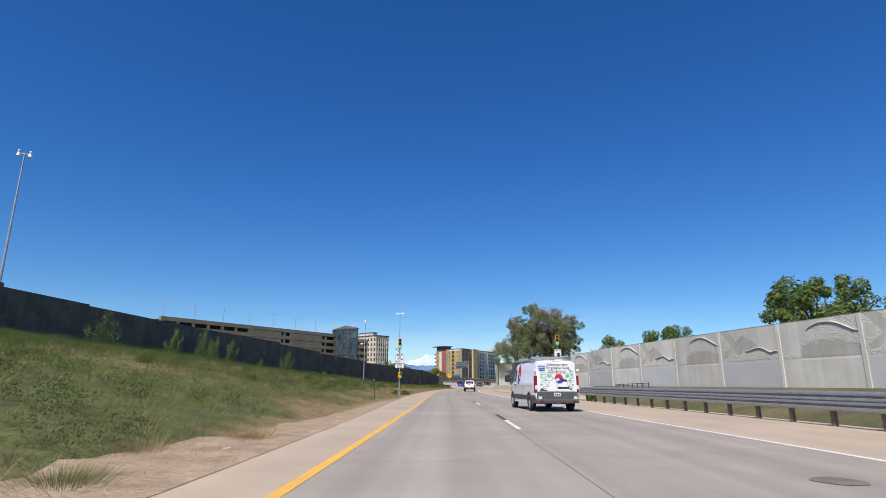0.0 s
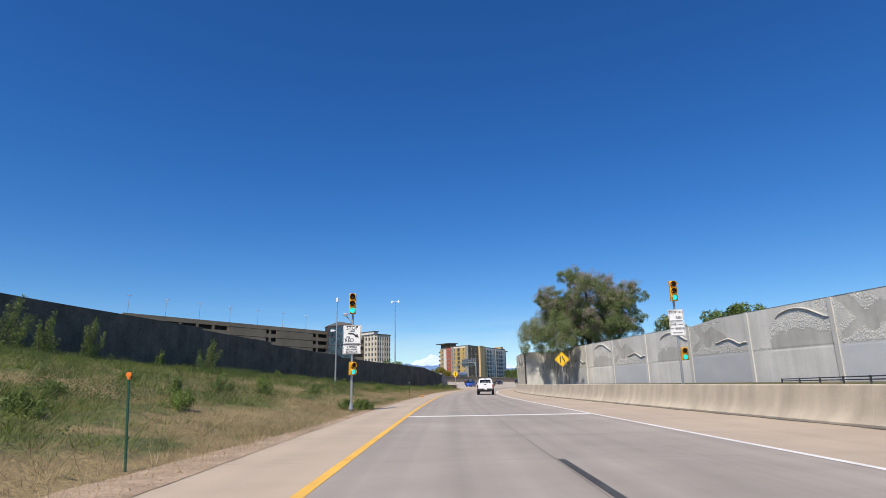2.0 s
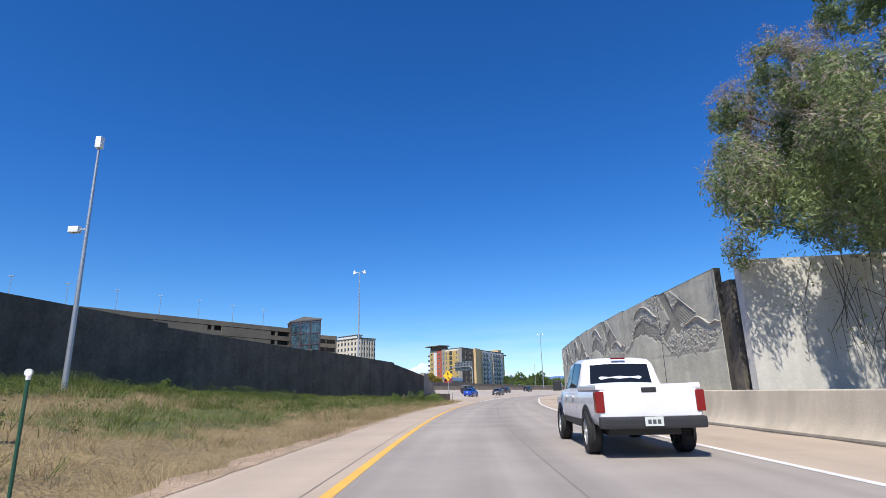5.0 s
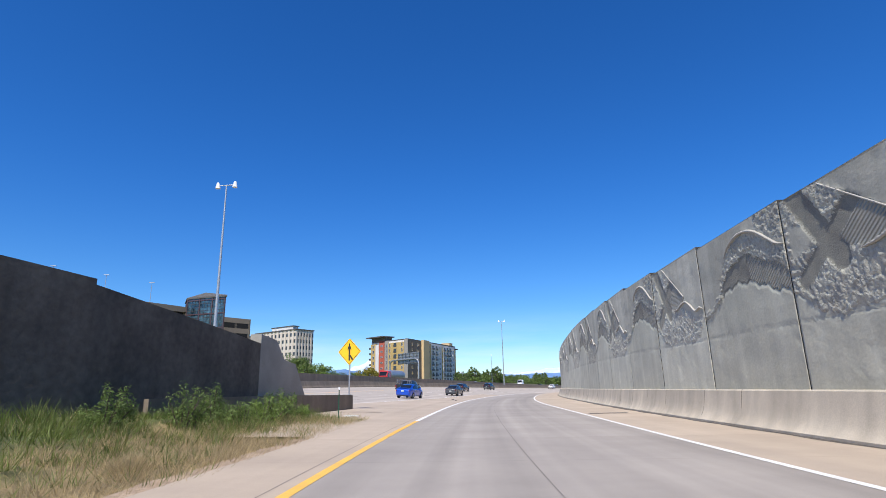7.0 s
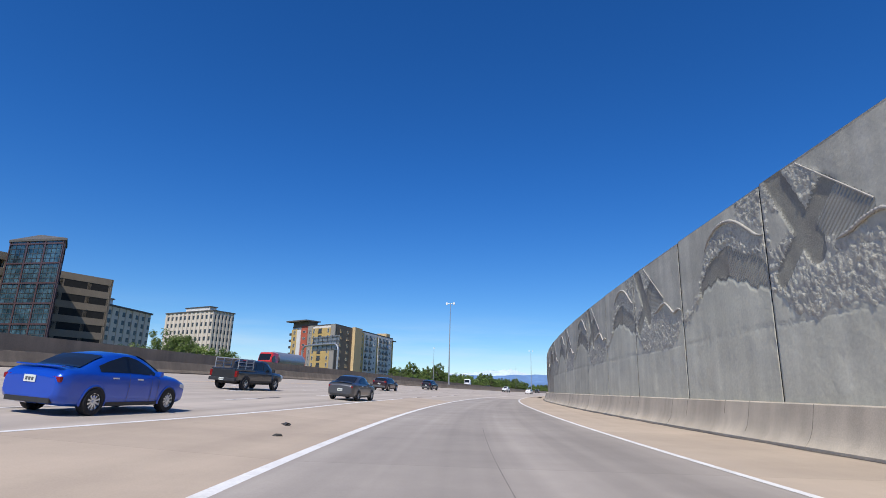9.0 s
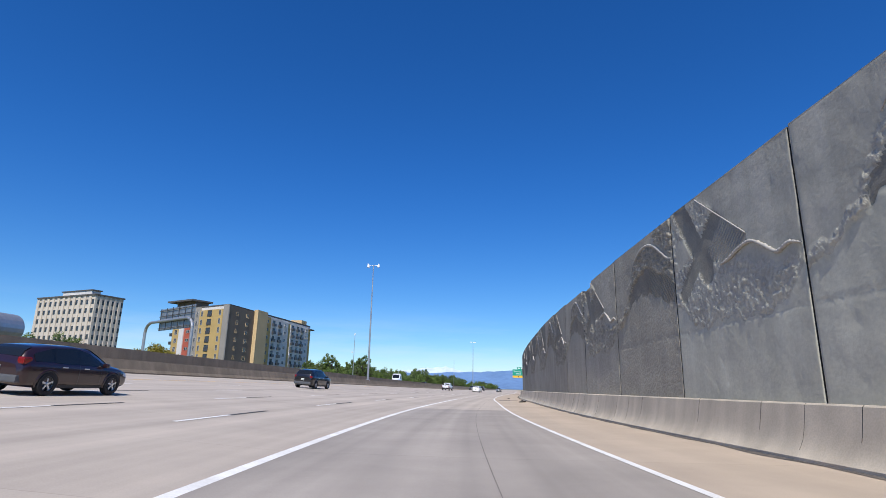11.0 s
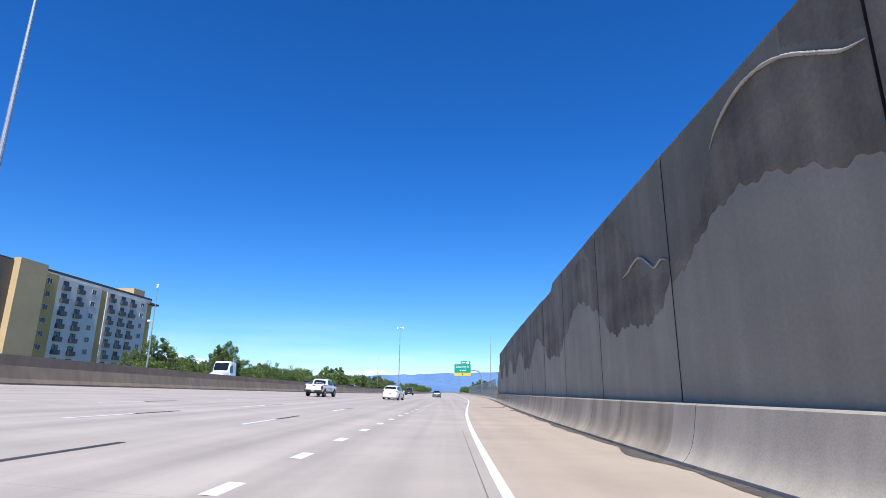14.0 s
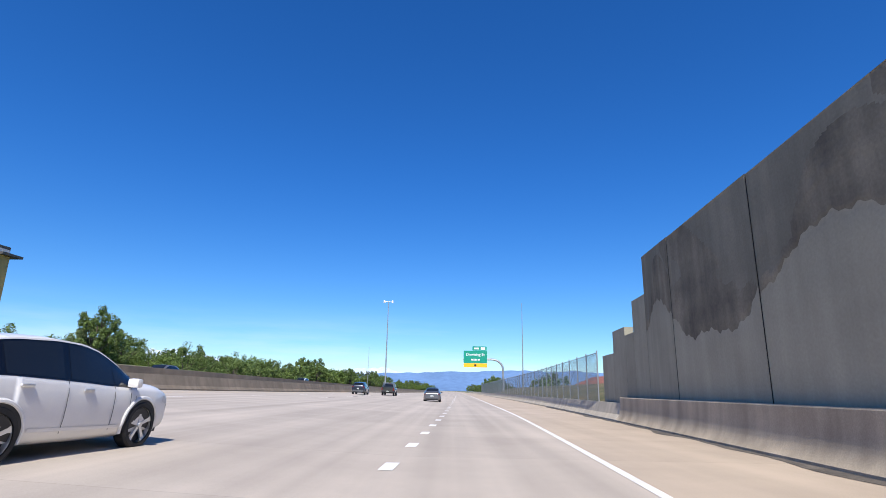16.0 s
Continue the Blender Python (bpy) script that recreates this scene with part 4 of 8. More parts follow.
# grass slope from the shoulder to the left wall
def slope(s, d):
    v, w = VERGE(min(s, 160)), LWALL(s)
    u = min(max((v - 1.6 - d) / max(v - 1.6 - w, 0.5), 0), 1)
    return LBASE(s) * (0.25 * u + 0.75 * u * u * (3 - 2 * u) if LBASE(s) < 3 else u ** 0.9)
def slope_z(s, d):
    return slope(s, d)
def field(x, y, seed, scale):
    """Smooth value noise from -1 to 1 over arrays of plan points."""
    x, y = x * scale, y * scale
    xi, yi = np.floor(x), np.floor(y)
    u, v = x - xi, y - yi
    u, v = u * u * (3 - 2 * u), v * v * (3 - 2 * v)
    h = lambda a, b: np.modf(np.abs(np.sin(a * 127.1 + b * 311.7 + seed * 74.7) * 43758.5453))[0] * 2 - 1
    return (h(xi, yi) * (1 - u) + h(xi + 1, yi) * u) * (1 - v) + (h(xi, yi + 1) * (1 - u) + h(xi + 1, yi + 1) * u) * v
TAB = np.arange(-50, 159, 0.5)
T_HD = np.radians([heading(x) for x in TAB])
T_VG, T_LW, T_LB = (np.array([f(x) for x in TAB]) for f in (VERGE, LWALL, LBASE))
def slope_points(s, u):
    """Plan places and heights on the slope, u running from the shoulder to the wall; also the way from the shoulder and the greenness."""
    g = lambda t: np.interp(s, TAB, t)
    vg, lw, lb, hd = g(T_VG), g(T_LW), g(T_LB), g(T_HD)
    d = vg + (lw - 0.2 - vg) * u
    x = np.interp(s, ARC, LINE[:, 0]) + d * np.cos(hd)
    y = np.interp(s, ARC, LINE[:, 1]) + d * np.sin(hd)
    q = np.clip((vg - 1.6 - d) / np.maximum(vg - 1.6 - lw, 0.5), 0, 1)
    z = lb * np.where(lb < 3, 0.25 * q + 0.75 * q * q * (3 - 2 * q), q ** 0.9)
    o = d - vg
    a = field(x, y, 1.0, 0.17) + 0.55 * field(x, y, 2.0, 0.55) + 0.35 * field(x, y, 4.0, 1.3) + 0.35 * field(x, y, 5.0, 3.1)
    want = np.interp(s, [0, 18, 34, 62, 110, 125], [-1.3, -1.15, -0.8, -0.25, -0.05, -0.3]) - 1.15 * np.clip((u - 0.5) / 0.25, 0, 1) + np.interp(s, [20, 45], [0.75, 1.3]) * np.clip((o + np.interp(s, [20, 45], [3.6, 5.0])) / 1.8, 0, 1)
    want = want - 1.5 * np.exp(-((s - 14) / 5.5) ** 2 - ((o + 4.2) / 2.4) ** 2) - 0.9 * np.exp(-((s - 27) / 4) ** 2 - ((o + 6.5) / 2.0) ** 2)
    green = np.where(o < -1.8, np.clip((a - want) * 1.4 + 0.35, 0, 0.9), 0.0)
    lump = np.clip((-o - 1.7) / 1.2, 0, 1) * np.clip((1 - u) * 12, 0, 1)
    z = z + lump * (0.10 * field(x, y, 8.0, 0.9) + 0.07 * field(x, y, 9.0, 2.3) + 0.10 * green)
    return x, y, z, o, green

M_SLOPE = material("grass_mat", (0.28, 0.21, 0.10), 0.95, 0.3, 0.9, 9, 1.0, color2=(0.18, 0.135, 0.068), bdist=0.08)
nt = M_SLOPE.node_tree
pb = nt.nodes["Principled BSDF"]
dry = pb.inputs["Base Color"].links[0].from_socket
tuv = nt.nodes.new("ShaderNodeUVMap")
sp = nt.nodes.new("ShaderNodeSeparateXYZ")
nt.links.new(tuv.outputs["UV"], sp.inputs["Vector"])
tco = nt.nodes.new("ShaderNodeTexCoord")
nz = nt.nodes.new("ShaderNodeTexNoise")
nz.inputs["Scale"].default_value = 3.0
nz.inputs["Detail"].default_value = 6
nt.links.new(tco.outputs["Object"], nz.inputs["Vector"])
gr_ = nt.nodes.new("ShaderNodeValToRGB")
gr_.color_ramp.elements[0].color, gr_.color_ramp.elements[1].color = (0.042, 0.062, 0.014, 1), (0.105, 0.13, 0.032, 1)
gr_.color_ramp.elements[0].position, gr_.color_ramp.elements[1].position = 0.35, 0.68
nt.links.new(nz.outputs["Fac"], gr_.inputs["Fac"])
mg = nt.nodes.new("ShaderNodeMix")
mg.data_type = "RGBA"
nt.links.new(sp.outputs["X"], mg.inputs["Factor"])
nt.links.new(dry, mg.inputs["A"])
nt.links.new(gr_.outputs["Color"], mg.inputs["B"])
nt.links.new(mg.outputs["Result"], pb.inputs["Base Color"])
gs, gu = np.arange(-50, 158.2, 0.45), np.linspace(1, 0, 74) ** 1.35
GS, GU = np.meshgrid(gs, gu, indexing="ij")
gx, gy, gz, go, gg = slope_points(GS.ravel(), GU.ravel())
k = len(gu)
quads = [(i * k + j, i * k + j + 1, (i + 1) * k + j + 1, (i + 1) * k + j) for i in range(len(gs) - 1) for j in range(k - 1)]
ob = new("grass_slope", raw("grass_slope", np.c_[gx, gy, gz - 0.02].tolist(), quads, M_SLOPE, uvs=np.c_[gg, np.zeros(len(gg))].tolist()))
ob.data.polygons.foreach_set("use_smooth", [True] * len(quads))
tagged(ob, "uneven slope of green weeds and dry grass", "slope", kind="structure")
WIDTH = curve((-50, 1.9), (15, 1.6), (30, 1.1), (45, 0.65), (60, 0.4), (90, 0.3), (150, 0.6))
ob = ribbon("dirt_strip", -50, 158, [lambda s: (VERGE(s) - WIDTH(s) - 0.22 * math.sin(s * .21) - 0.35 * noise.noise(Vector((s * 0.8, 0, 5))) - 0.15 * noise.noise(Vector((s * 2.9, 0, 2))), 0.02), lambda s: (VERGE(s) - 0.5 * WIDTH(s), 0.015 + 0.025 * min(1.0, WIDTH(s))), lambda s: (VERGE(s) + 0.05 + 0.07 * noise.noise(Vector((s * 1.7, 4, 0))), 0.008)], M_DIRT, 0.5, 0.0, slope_z)
tagged(ob, "strip of bare dry dirt beside the shoulder", "ground")

# ---------------------------------------------------------------- writing
def writing(text, size, m, parent, mat, name="writing", bold=0.0, squeeze=1.0):
    """Flat lettering in the built-in font, centred on m; local x to the right, y up."""
    c = bpy.data.curves.new(name, "FONT")
    c.body, c.size, c.align_x, c.align_y = text, size, "CENTER", "CENTER"
    c.extrude, c.offset = 0.002, bold
    tmp = bpy.data.objects.new(name, c)
    scene.collection.objects.link(tmp)
    me = bpy.data.meshes.new_from_object(tmp.evaluated_get(bpy.context.evaluated_depsgraph_get()))
    bpy.data.objects.remove(tmp)
    me.materials.clear()
    me.materials.append(mat)
    ob = new(name, me)
    ob.parent = parent
    ob.matrix_basis = m @ Matrix.Diagonal((squeeze, 1, 1, 1))
    return ob

FACE_BACK = Matrix.Rotation(radians(90), 4, "X")     # a plate that looks back along -y

def plate_bm(w, h, t=0.02, r=0.06):
    """A rounded upright plate in the xz plane, facing -y."""
    bm = B()
    pts = []
    for cx, cz, a0 in ((w / 2 - r, h / 2 - r, 0), (-w / 2 + r, h / 2 - r, 90), (-w / 2 + r, -h / 2 + r, 180), (w / 2 - r, -h / 2 + r, 270)):
        for k in range(5):
            a = radians(a0 + k * 22.5)
            pts.append((cx + r * math.cos(a), cz + r * math.sin(a)))
    front = [bm.verts.new((x, -t / 2, z)) for x, z in pts]
    back = [bm.verts.new((x, t / 2, z)) for x, z in pts]
    bm.faces.new(front)
    bm.faces.new(back[::-1])
    for i in range(len(pts)):
        k = (i + 1) % len(pts)
        bm.faces.new((front[k], front[i], back[i], back[k]))
    bmesh.ops.recalc_face_normals(bm, faces=bm.faces)
    return bm

def poly_bm(pts, y0, y1):
    """A flat outline in the xz plane given depth from y0 to y1."""
    bm = B()
    f = [bm.verts.new((x, y0, z)) for x, z in pts]
    k = [bm.verts.new((x, y1, z)) for x, z in pts]
    bm.faces.new(f)
    bm.faces.new(k[::-1])
    n = len(pts)
    for i in range(n):
        bm.faces.new((f[(i + 1) % n], f[i], k[i], k[(i + 1) % n]))
    bmesh.ops.recalc_face_normals(bm, faces=bm.faces)
    return bm

# ---------------------------------------------------------------- ramp meter signals
def lit(name, color, strength):
    m = bpy.data.materials.new(name)
    m.use_nodes = True
    b = m.node_tree.nodes["Principled BSDF"]
    b.inputs["Base Color"].default_value = (*color, 1)
    b.inputs["Emission Color"].default_value = (*color, 1)
    b.inputs["Emission Strength"].default_value = strength
    return m
M_GREENLIT = lit("lit_green_lens", (0.0, 0.62, 0.66), 1.1)

def signal_head(parent, z_top, n, lit_at, x=0.0, turn=0.0, scale=1.0):
    """A stack of lamps with visors; local -y faces the traffic."""
    s = 0.36 * scale
    m = pose(x, -0.12, z_top, 0, 0, turn)
    bm = B()
    box(bm, 0, 0, -s * n / 2, s, 0.22 * scale, s * n, 0.03)
    body = part("housing", bm, M_SIGNALYELLOW, parent, "yellow signal housing")
    body.matrix_basis = m
    for k in range(n):
        z = -s * (k + 0.5)
        bm = B()
        bmesh.ops.create_cone(bm, cap_ends=False, segments=20, radius1=s * 0.44, radius2=s * 0.42, depth=0.26 * scale, matrix=Matrix.Translation((0, -0.22 * scale, z)) @ Matrix.Rotation(radians(90), 4, "X"))
        bmesh.ops.delete(bm, geom=[f for f in bm.faces if f.calc_center_median().z < z - s * 0.26], context="FACES")
        bmesh.ops.solidify(bm, geom=bm.faces[:], thickness=0.012)
        part("visor", bm, M_SIGNALYELLOW, body)
        bm = B()
        bmesh.ops.create_uvsphere(bm, u_segments=20, v_segments=8, radius=s * 0.40, matrix=Matrix.Translation((0, -0.10 * scale, z)) @ Matrix.Diagonal((1, 0.25, 1, 1)))
        part("lens", bm, M_GREENLIT if k == lit_at else M_LENSDARK, body, "lit green lens" if k == lit_at else "dark unlit lens")

def ramp_signal(s, d, z, right):
    e = thing("traffic_signal", standing(s, d, z, 0), "yellow ramp meter signal on a grey post with white signs", "traffic signal", "ramp meter signals")
    bm = B()
    tube(bm, (0, 0, -0.3), (0, 0, 5.75), 0.06, 0.055, 14)
    tube(bm, (0, 0, 0.0), (0, 0, 0.28), 0.13, 0.09, 14)
    part("post", bm, M_STEEL, e, "galvanised post")
    signal_head(e, 5.9, 3, 2, 0, 8 if not right else -8)
    signal_head(e, 2.35, 2, 1, 0.05 if not right else 0.22, 30 if not right else -14, 0.92)
    def board(w, h, zc, lines):
        b = part("sign", plate_bm(w, h, 0.02, 0.05), M_SIGNWHITE, e, "white sign with black lettering")
        b.matrix_basis = pose(0, -0.10, zc, 0, 0, 0 if not right else -12)
        bm = B()
        for px, pz, sx, sz in ((0, h / 2 - 0.03, w - 0.1, 0.018), (0, -h / 2 + 0.03, w - 0.1, 0.018), (w / 2 - 0.03, 0, 0.018, h - 0.1), (-w / 2 + 0.03, 0, 0.018, h - 0.1)):
            box(bm, px, -0.014, pz, sx, 0.006, sz)
        part("border", bm, M_INK, b)
        for txt, size, zz, xx in lines:
            writing(txt, size, pose(xx, -0.014, zz) @ FACE_BACK, b, M_INK, bold=0.004, squeeze=0.95)
        return b
    if not right:
        b = board(0.95, 0.98, 3.75, (("STOP", 0.27, 0.34, 0), ("HERE", 0.12, 0.17, 0), ("ON", 0.12, -0.13, -0.2), ("RED", 0.27, -0.30, -0.14)))
        arrow = [(-0.22, 0.06), (-0.20, 0.10), (0.05, 0.08), (0.22, -0.02), (0.27, 0.04), (0.36, -0.16), (0.12, -0.13), (0.17, -0.08), (0.04, 0.0), (-0.2, 0.02)]
        part("arrow", poly_bm(arrow, -0.018, -0.012), M_INK, b)
        board(0.95, 0.46, 2.98, (("1 VEHICLE", 0.12, 0.13, 0), ("PER GREEN", 0.12, 0.0, 0), ("EACH LANE", 0.12, -0.13, 0)))
        bm = B()
        tube(bm, (0, 0, 4.35), (-0.35, 0, 4.75), 0.025, 0.025, 8)
        box(bm, -0.38, -0.05, 4.80, 0.18, 0.22, 0.14, 0.02)
        part("camera_arm", bm, M_STEEL, e, "small camera on an arm")
    else:
        board(0.75, 0.62, 4.05, (("STOP", 0.17, 0.16, -0.14), ("HERE", 0.08, 0.16, 0.2), ("RED", 0.17, -0.13, 0.12)))
        board(0.75, 0.76, 3.34, (("ONE", 0.15, 0.22, -0.18), ("VEHICLE", 0.075, 0.22, 0.17), ("PER", 0.075, 0.0, -0.25), ("GREEN", 0.15, 0.0, 0.1), ("EACH LANE", 0.09, -0.22, 0)))
    return e
ramp_signal(60.6, -5.0, 0.1, False)
ramp_signal(61.3, 12.2, 0.55, True)

# ---------------------------------------------------------------- warning signs
def diamond_sign(s, d, z, post, size, label, glyph, turn=0.0):
    e = thing("warning_sign", standing(s, d, z, turn), label, "road sign")
    bm = B()
    tube(bm, (0, 0, -0.2), (0, 0, post + 0.6), 0.045, 0.045, 12)
    box(bm, 0, 0, 0.02, 0.22, 0.22, 0.04, 0.01)
    part("post", bm, M_STEEL, e, "galvanised post")
    b = part("sign", plate_bm(size, size, 0.02, 0.08), M_SIGNYELLOW, e, "yellow diamond plate")
    b.matrix_basis = pose(0, -0.06, post + size * 0.707, 0, 45, 0)
    h = size / 2
    bm = B()
    for k in range(4):
        r = Matrix.Rotation(radians(90 * k), 4, "Y")
        box(bm, 0, -0.013, h - 0.05, size - 0.16, 0.005, 0.022, m=r)
    part("border", bm, M_INK, b)
    for pts in glyph:
        g_ = part("symbol", poly_bm([(x * size, zz * size) for x, zz in pts], -0.017, -0.012), M_INK, b)
        g_.matrix_basis = pose(0, 0, 0, 0, -45, 0)
    return e
MERGE = [[(-0.045, -0.46), (0.045, -0.46), (0.045, 0.14), (0.13, 0.10), (0.0, 0.46), (-0.13, 0.10), (-0.045, 0.14)], [(0.045, -0.14), (0.045, -0.26), (0.17, -0.46), (0.25, -0.40)]]
NARROW = [[(-0.20, -0.30), (-0.11, -0.30), (-0.11, 0.30), (-0.20, 0.30)], [(0.20, -0.30), (0.29, -0.30), (0.26, -0.05), (0.10, 0.14), (0.10, 0.30), (0.01, 0.30), (0.01, 0.10), (0.18, -0.10)]]
diamond_sign(165.9, -7.75, 1.0, 1.75, 1.15, "yellow diamond merge sign on a low concrete barrier", MERGE, -18)
diamond_sign(95.8, 12.0, 0.7, 2.2, 1.2, "yellow diamond lane-ends sign in front of a wall", NARROW, -6)

# ---------------------------------------------------------------- light poles and markers
def light_pole(s, d, z, h, label, heads=2, r=0.16, arm=1.1, turn=0.0, extra=False, hs=1.0):
    e = thing("light_pole", standing(s, d, z, turn), label, "light pole", "highway light poles")
    bm = B()
    tube(bm, (0, 0, -0.2), (0, 0, h), r, r * 0.38, 14)
    tube(bm, (0, 0, 0), (0, 0, 0.25), r * 1.7, r * 1.7, 14)
    part("pole", bm, M_STEEL, e)
    if heads:
        bm = B()
        tube(bm, (-arm, 0, h - 0.05), (arm, 0, h - 0.05), 0.06, 0.06, 8)
        part("crossarm", bm, M_STEEL, e)
        for sx in (-1, 1):
            bm = B()
            bmesh.ops.create_cone(bm, cap_ends=True, segments=16, radius1=0.30 * hs, radius2=0.18 * hs, depth=0.55 * hs, matrix=Matrix.Translation((sx * arm, 0, h - 0.1)))
            bmesh.ops.create_uvsphere(bm, u_segments=12, v_segments=6, radius=0.19 * hs, matrix=Matrix.Translation((sx * arm, 0, h + 0.2)))
            part("lamp_head", bm, M_SIGNWHITE, e, "pale lamp head")
    if extra:
        bm = B()
        tube(bm, (0, 0, h * 0.62), (-0.55, 0, h * 0.62), 0.03, 0.03, 8)
        box(bm, -0.6, 0, h * 0.62, 0.5, 0.3, 0.3, 0.05)
        part("camera", bm, M_SIGNWHITE, e, "pale camera box")
        bm = B()
        box(bm, 0.0, 0.0, h - 0.3, 0.3, 0.3, 0.6, 0.08)
        part("camera_top", bm, M_SIGNWHITE, e, "pale camera housing")
    return e
light_pole(191.1, -31.3, level(191, -31) + 1.0, 23.3, "tall twin-head steel light pole on the median barrier", r=0.22)
light_pole(340.0, -25.9, level(340, -26) + 0.9, 23.7, "tall twin-head steel light pole on the median barrier", r=0.22)
light_pole(521, -17.6, 1.2, 23.5, "tall twin-head steel light pole on the median barrier", r=0.22)
light_pole(43.0, -35.4, 5.0, 14.9, "tall twin-head steel light pole behind the wall", r=0.14, turn=30, arm=0.4, hs=0.55)
light_pole(108.9, -17.5, 1.3, 12.3, "tapered steel camera pole on the grass slope", heads=0, r=0.13, extra=True)
light_pole(470, 12.5, -0.2, 17.0, "slim steel pole behind a fence", heads=0, r=0.12)
light_pole(640, -40, 1.0, 20.0, "slim far steel pole", heads=0, r=0.12)
light_pole(395, -45, 2.0, 15.0, "slim steel pole behind the highway", heads=0, r=0.13, extra=True)
M_MARKER = material("green_marker_paint", (0.012, 0.085, 0.05), 0.6, 0.1, 4, 40, 0.05)
M_ORANGE = material("orange_reflector", (0.85, 0.22, 0.02), 0.5, 0.05, 4, 40, 0.02)
def marker(s, d, z, h, top, label, lean_=0.0):
    e = thing("marker_post", standing(s, d, z, 8) @ Matrix.Rotation(math.radians(lean_), 4, "Y"), label, "marker post", "roadside marker posts")
    bm = B()
    tube(bm, (0, 0, -0.3), (0, 0, h - 0.06), 0.021, 0.021, 10)
    part("post", bm, M_MARKER, e)
    bm = B()
    tube(bm, (0, 0.004, h - 0.04), (0, -0.022, h - 0.04), 0.042, 0.042, 20)
    tube(bm, (0, 0, h - 0.12), (0, 0, h - 0.07), 0.026, 0.026, 12)
    part("reflector", bm, top, e)
marker(40.9, -5.2, 0.12, 1.42, M_ORANGE, "green roadside marker post with an orange top", -4.0)
marker(91.8, -4.9, 0.2, 1.35, M_SIGNWHITE, "green roadside marker post with a white reflector")
marker(155.7, -5.6, 0.05, 1.35, M_SIGNWHITE, "green roadside marker post with a white reflector")

# ---------------------------------------------------------------- guard rail, fence, gantries
gr = thing("guard_rail", standing(-20, 0, 0), "galvanised double guard rail with posts at the shoulder", "guard rail")
inv = gr.matrix_basis.inverted()
def rail_d(s):
    return FOOT(s) - 0.5
for zc in (0.72, 0.98):
    prof = [(0.0, -0.15), (-0.07, -0.10), (-0.07, -0.05), (0.0, 0.0), (-0.07, 0.05), (-0.07, 0.10), (0.0, 0.15)]
    verts, faces = [], []
    ss = np.arange(-40, 43.1, 1.0)
    for s in ss:
        for o, h in prof:
            verts.append(inv @ spot(s, rail_d(s) + o, zc - 0.12 + h))
    k = len(prof)
    faces = [(i * k + j, i * k + j + 1, (i + 1) * k + j + 1, (i + 1) * k + j) for i in range(len(ss) - 1) for j in range(k - 1)]
    ob = new("rail", raw("rail", verts, faces, M_STEEL))
    ob.parent = gr
    mod = ob.modifiers.new("thick", "SOLIDIFY")
    mod.thickness = 0.006
bm = B()
box(bm, 0, 0, 0.45, 0.12, 0.15, 1.1, 0.01)
me = bpy.data.meshes.new("post")
bm.to_mesh(me)
bm.free()
me.materials.append(M_WOODPOST)
for s in np.arange(-38, 43.5, 1.9):
    shared("post", me, gr, inv @ standing(s, rail_d(s) + 0.12, 0))

fence = thing("chain_link_fence", standing(401.5, FOOT(401.5) + 0.35, 0.78), "chain-link fence on a low concrete barrier", "fence")
inv = fence.matrix_basis.inverted()
M_MESH = bpy.data.materials.new("chain_link")
M_MESH.use_nodes = True
nt = M_MESH.node_tree
pb = nt.nodes["Principled BSDF"]
pb.inputs["Base Color"].default_value = (0.16, 0.17, 0.17, 1)
pb.inputs["Metallic"].default_value = 0.5
tcn = nt.nodes.new("ShaderNodeUVMap")
ws = []
for ang in (45, -45):
    mpn = nt.nodes.new("ShaderNodeMapping")
    mpn.inputs["Rotation"].default_value = (0, 0, radians(ang))
    nt.links.new(tcn.outputs["UV"], mpn.inputs["Vector"])
    w = nt.nodes.new("ShaderNodeTexWave")
    w.inputs["Scale"].default_value = 4.0
    nt.links.new(mpn.outputs["Vector"], w.inputs["Vector"])
    gt = nt.nodes.new("ShaderNodeMath")
    gt.operation = "GREATER_THAN"
    gt.inputs[1].default_value = 0.80
    nt.links.new(w.outputs["Fac"], gt.inputs[0])
    ws.append(gt)
mxn = nt.nodes.new("ShaderNodeMath")
mxn.operation = "MAXIMUM"
nt.links.new(ws[0].outputs[0], mxn.inputs[0])
nt.links.new(ws[1].outputs[0], mxn.inputs[1])
nt.links.new(mxn.outputs[0], pb.inputs["Alpha"])
ss = np.arange(401.5, 566, 3.0)
verts, uvs = [], []
for s in ss:
    for z in (0.78, 3.35):
        verts.append(inv @ spot(s, FOOT(s) + 0.36, z))
        uvs.append((s, z))
ob = new("mesh", raw("mesh", verts, [(2 * i, 2 * i + 2, 2 * i + 3, 2 * i + 1) for i in range(len(ss) - 1)], M_MESH, uvs=uvs))
ob.parent = fence
bm = B()
tube(bm, (0, 0, 0), (0, 0, 2.72), 0.038, 0.038, 8)
pm = bpy.data.meshes.new("post")
bm.to_mesh(pm)
bm.free()
pm.materials.append(M_STEEL)
for s in ss:
    shared("post", pm, fence, inv @ standing(s, FOOT(s) + 0.38, 0.75))
bm = B()
for a, b in zip(ss[:-1], ss[1:]):
    tube(bm, inv @ spot(a, FOOT(a) + 0.38, 3.35), inv @ spot(b, FOOT(b) + 0.38, 3.35), 0.022, 0.022, 6)
part("top_rail", bm, M_STEEL, fence)

def bent_tube(bm, pts, r):
    for a, b in zip(pts[:-1], pts[1:]):
        tube(bm, a, b, r, r, 12)
def gantry(m, label):
    return thing("sign_gantry", m, label, "sign gantry")
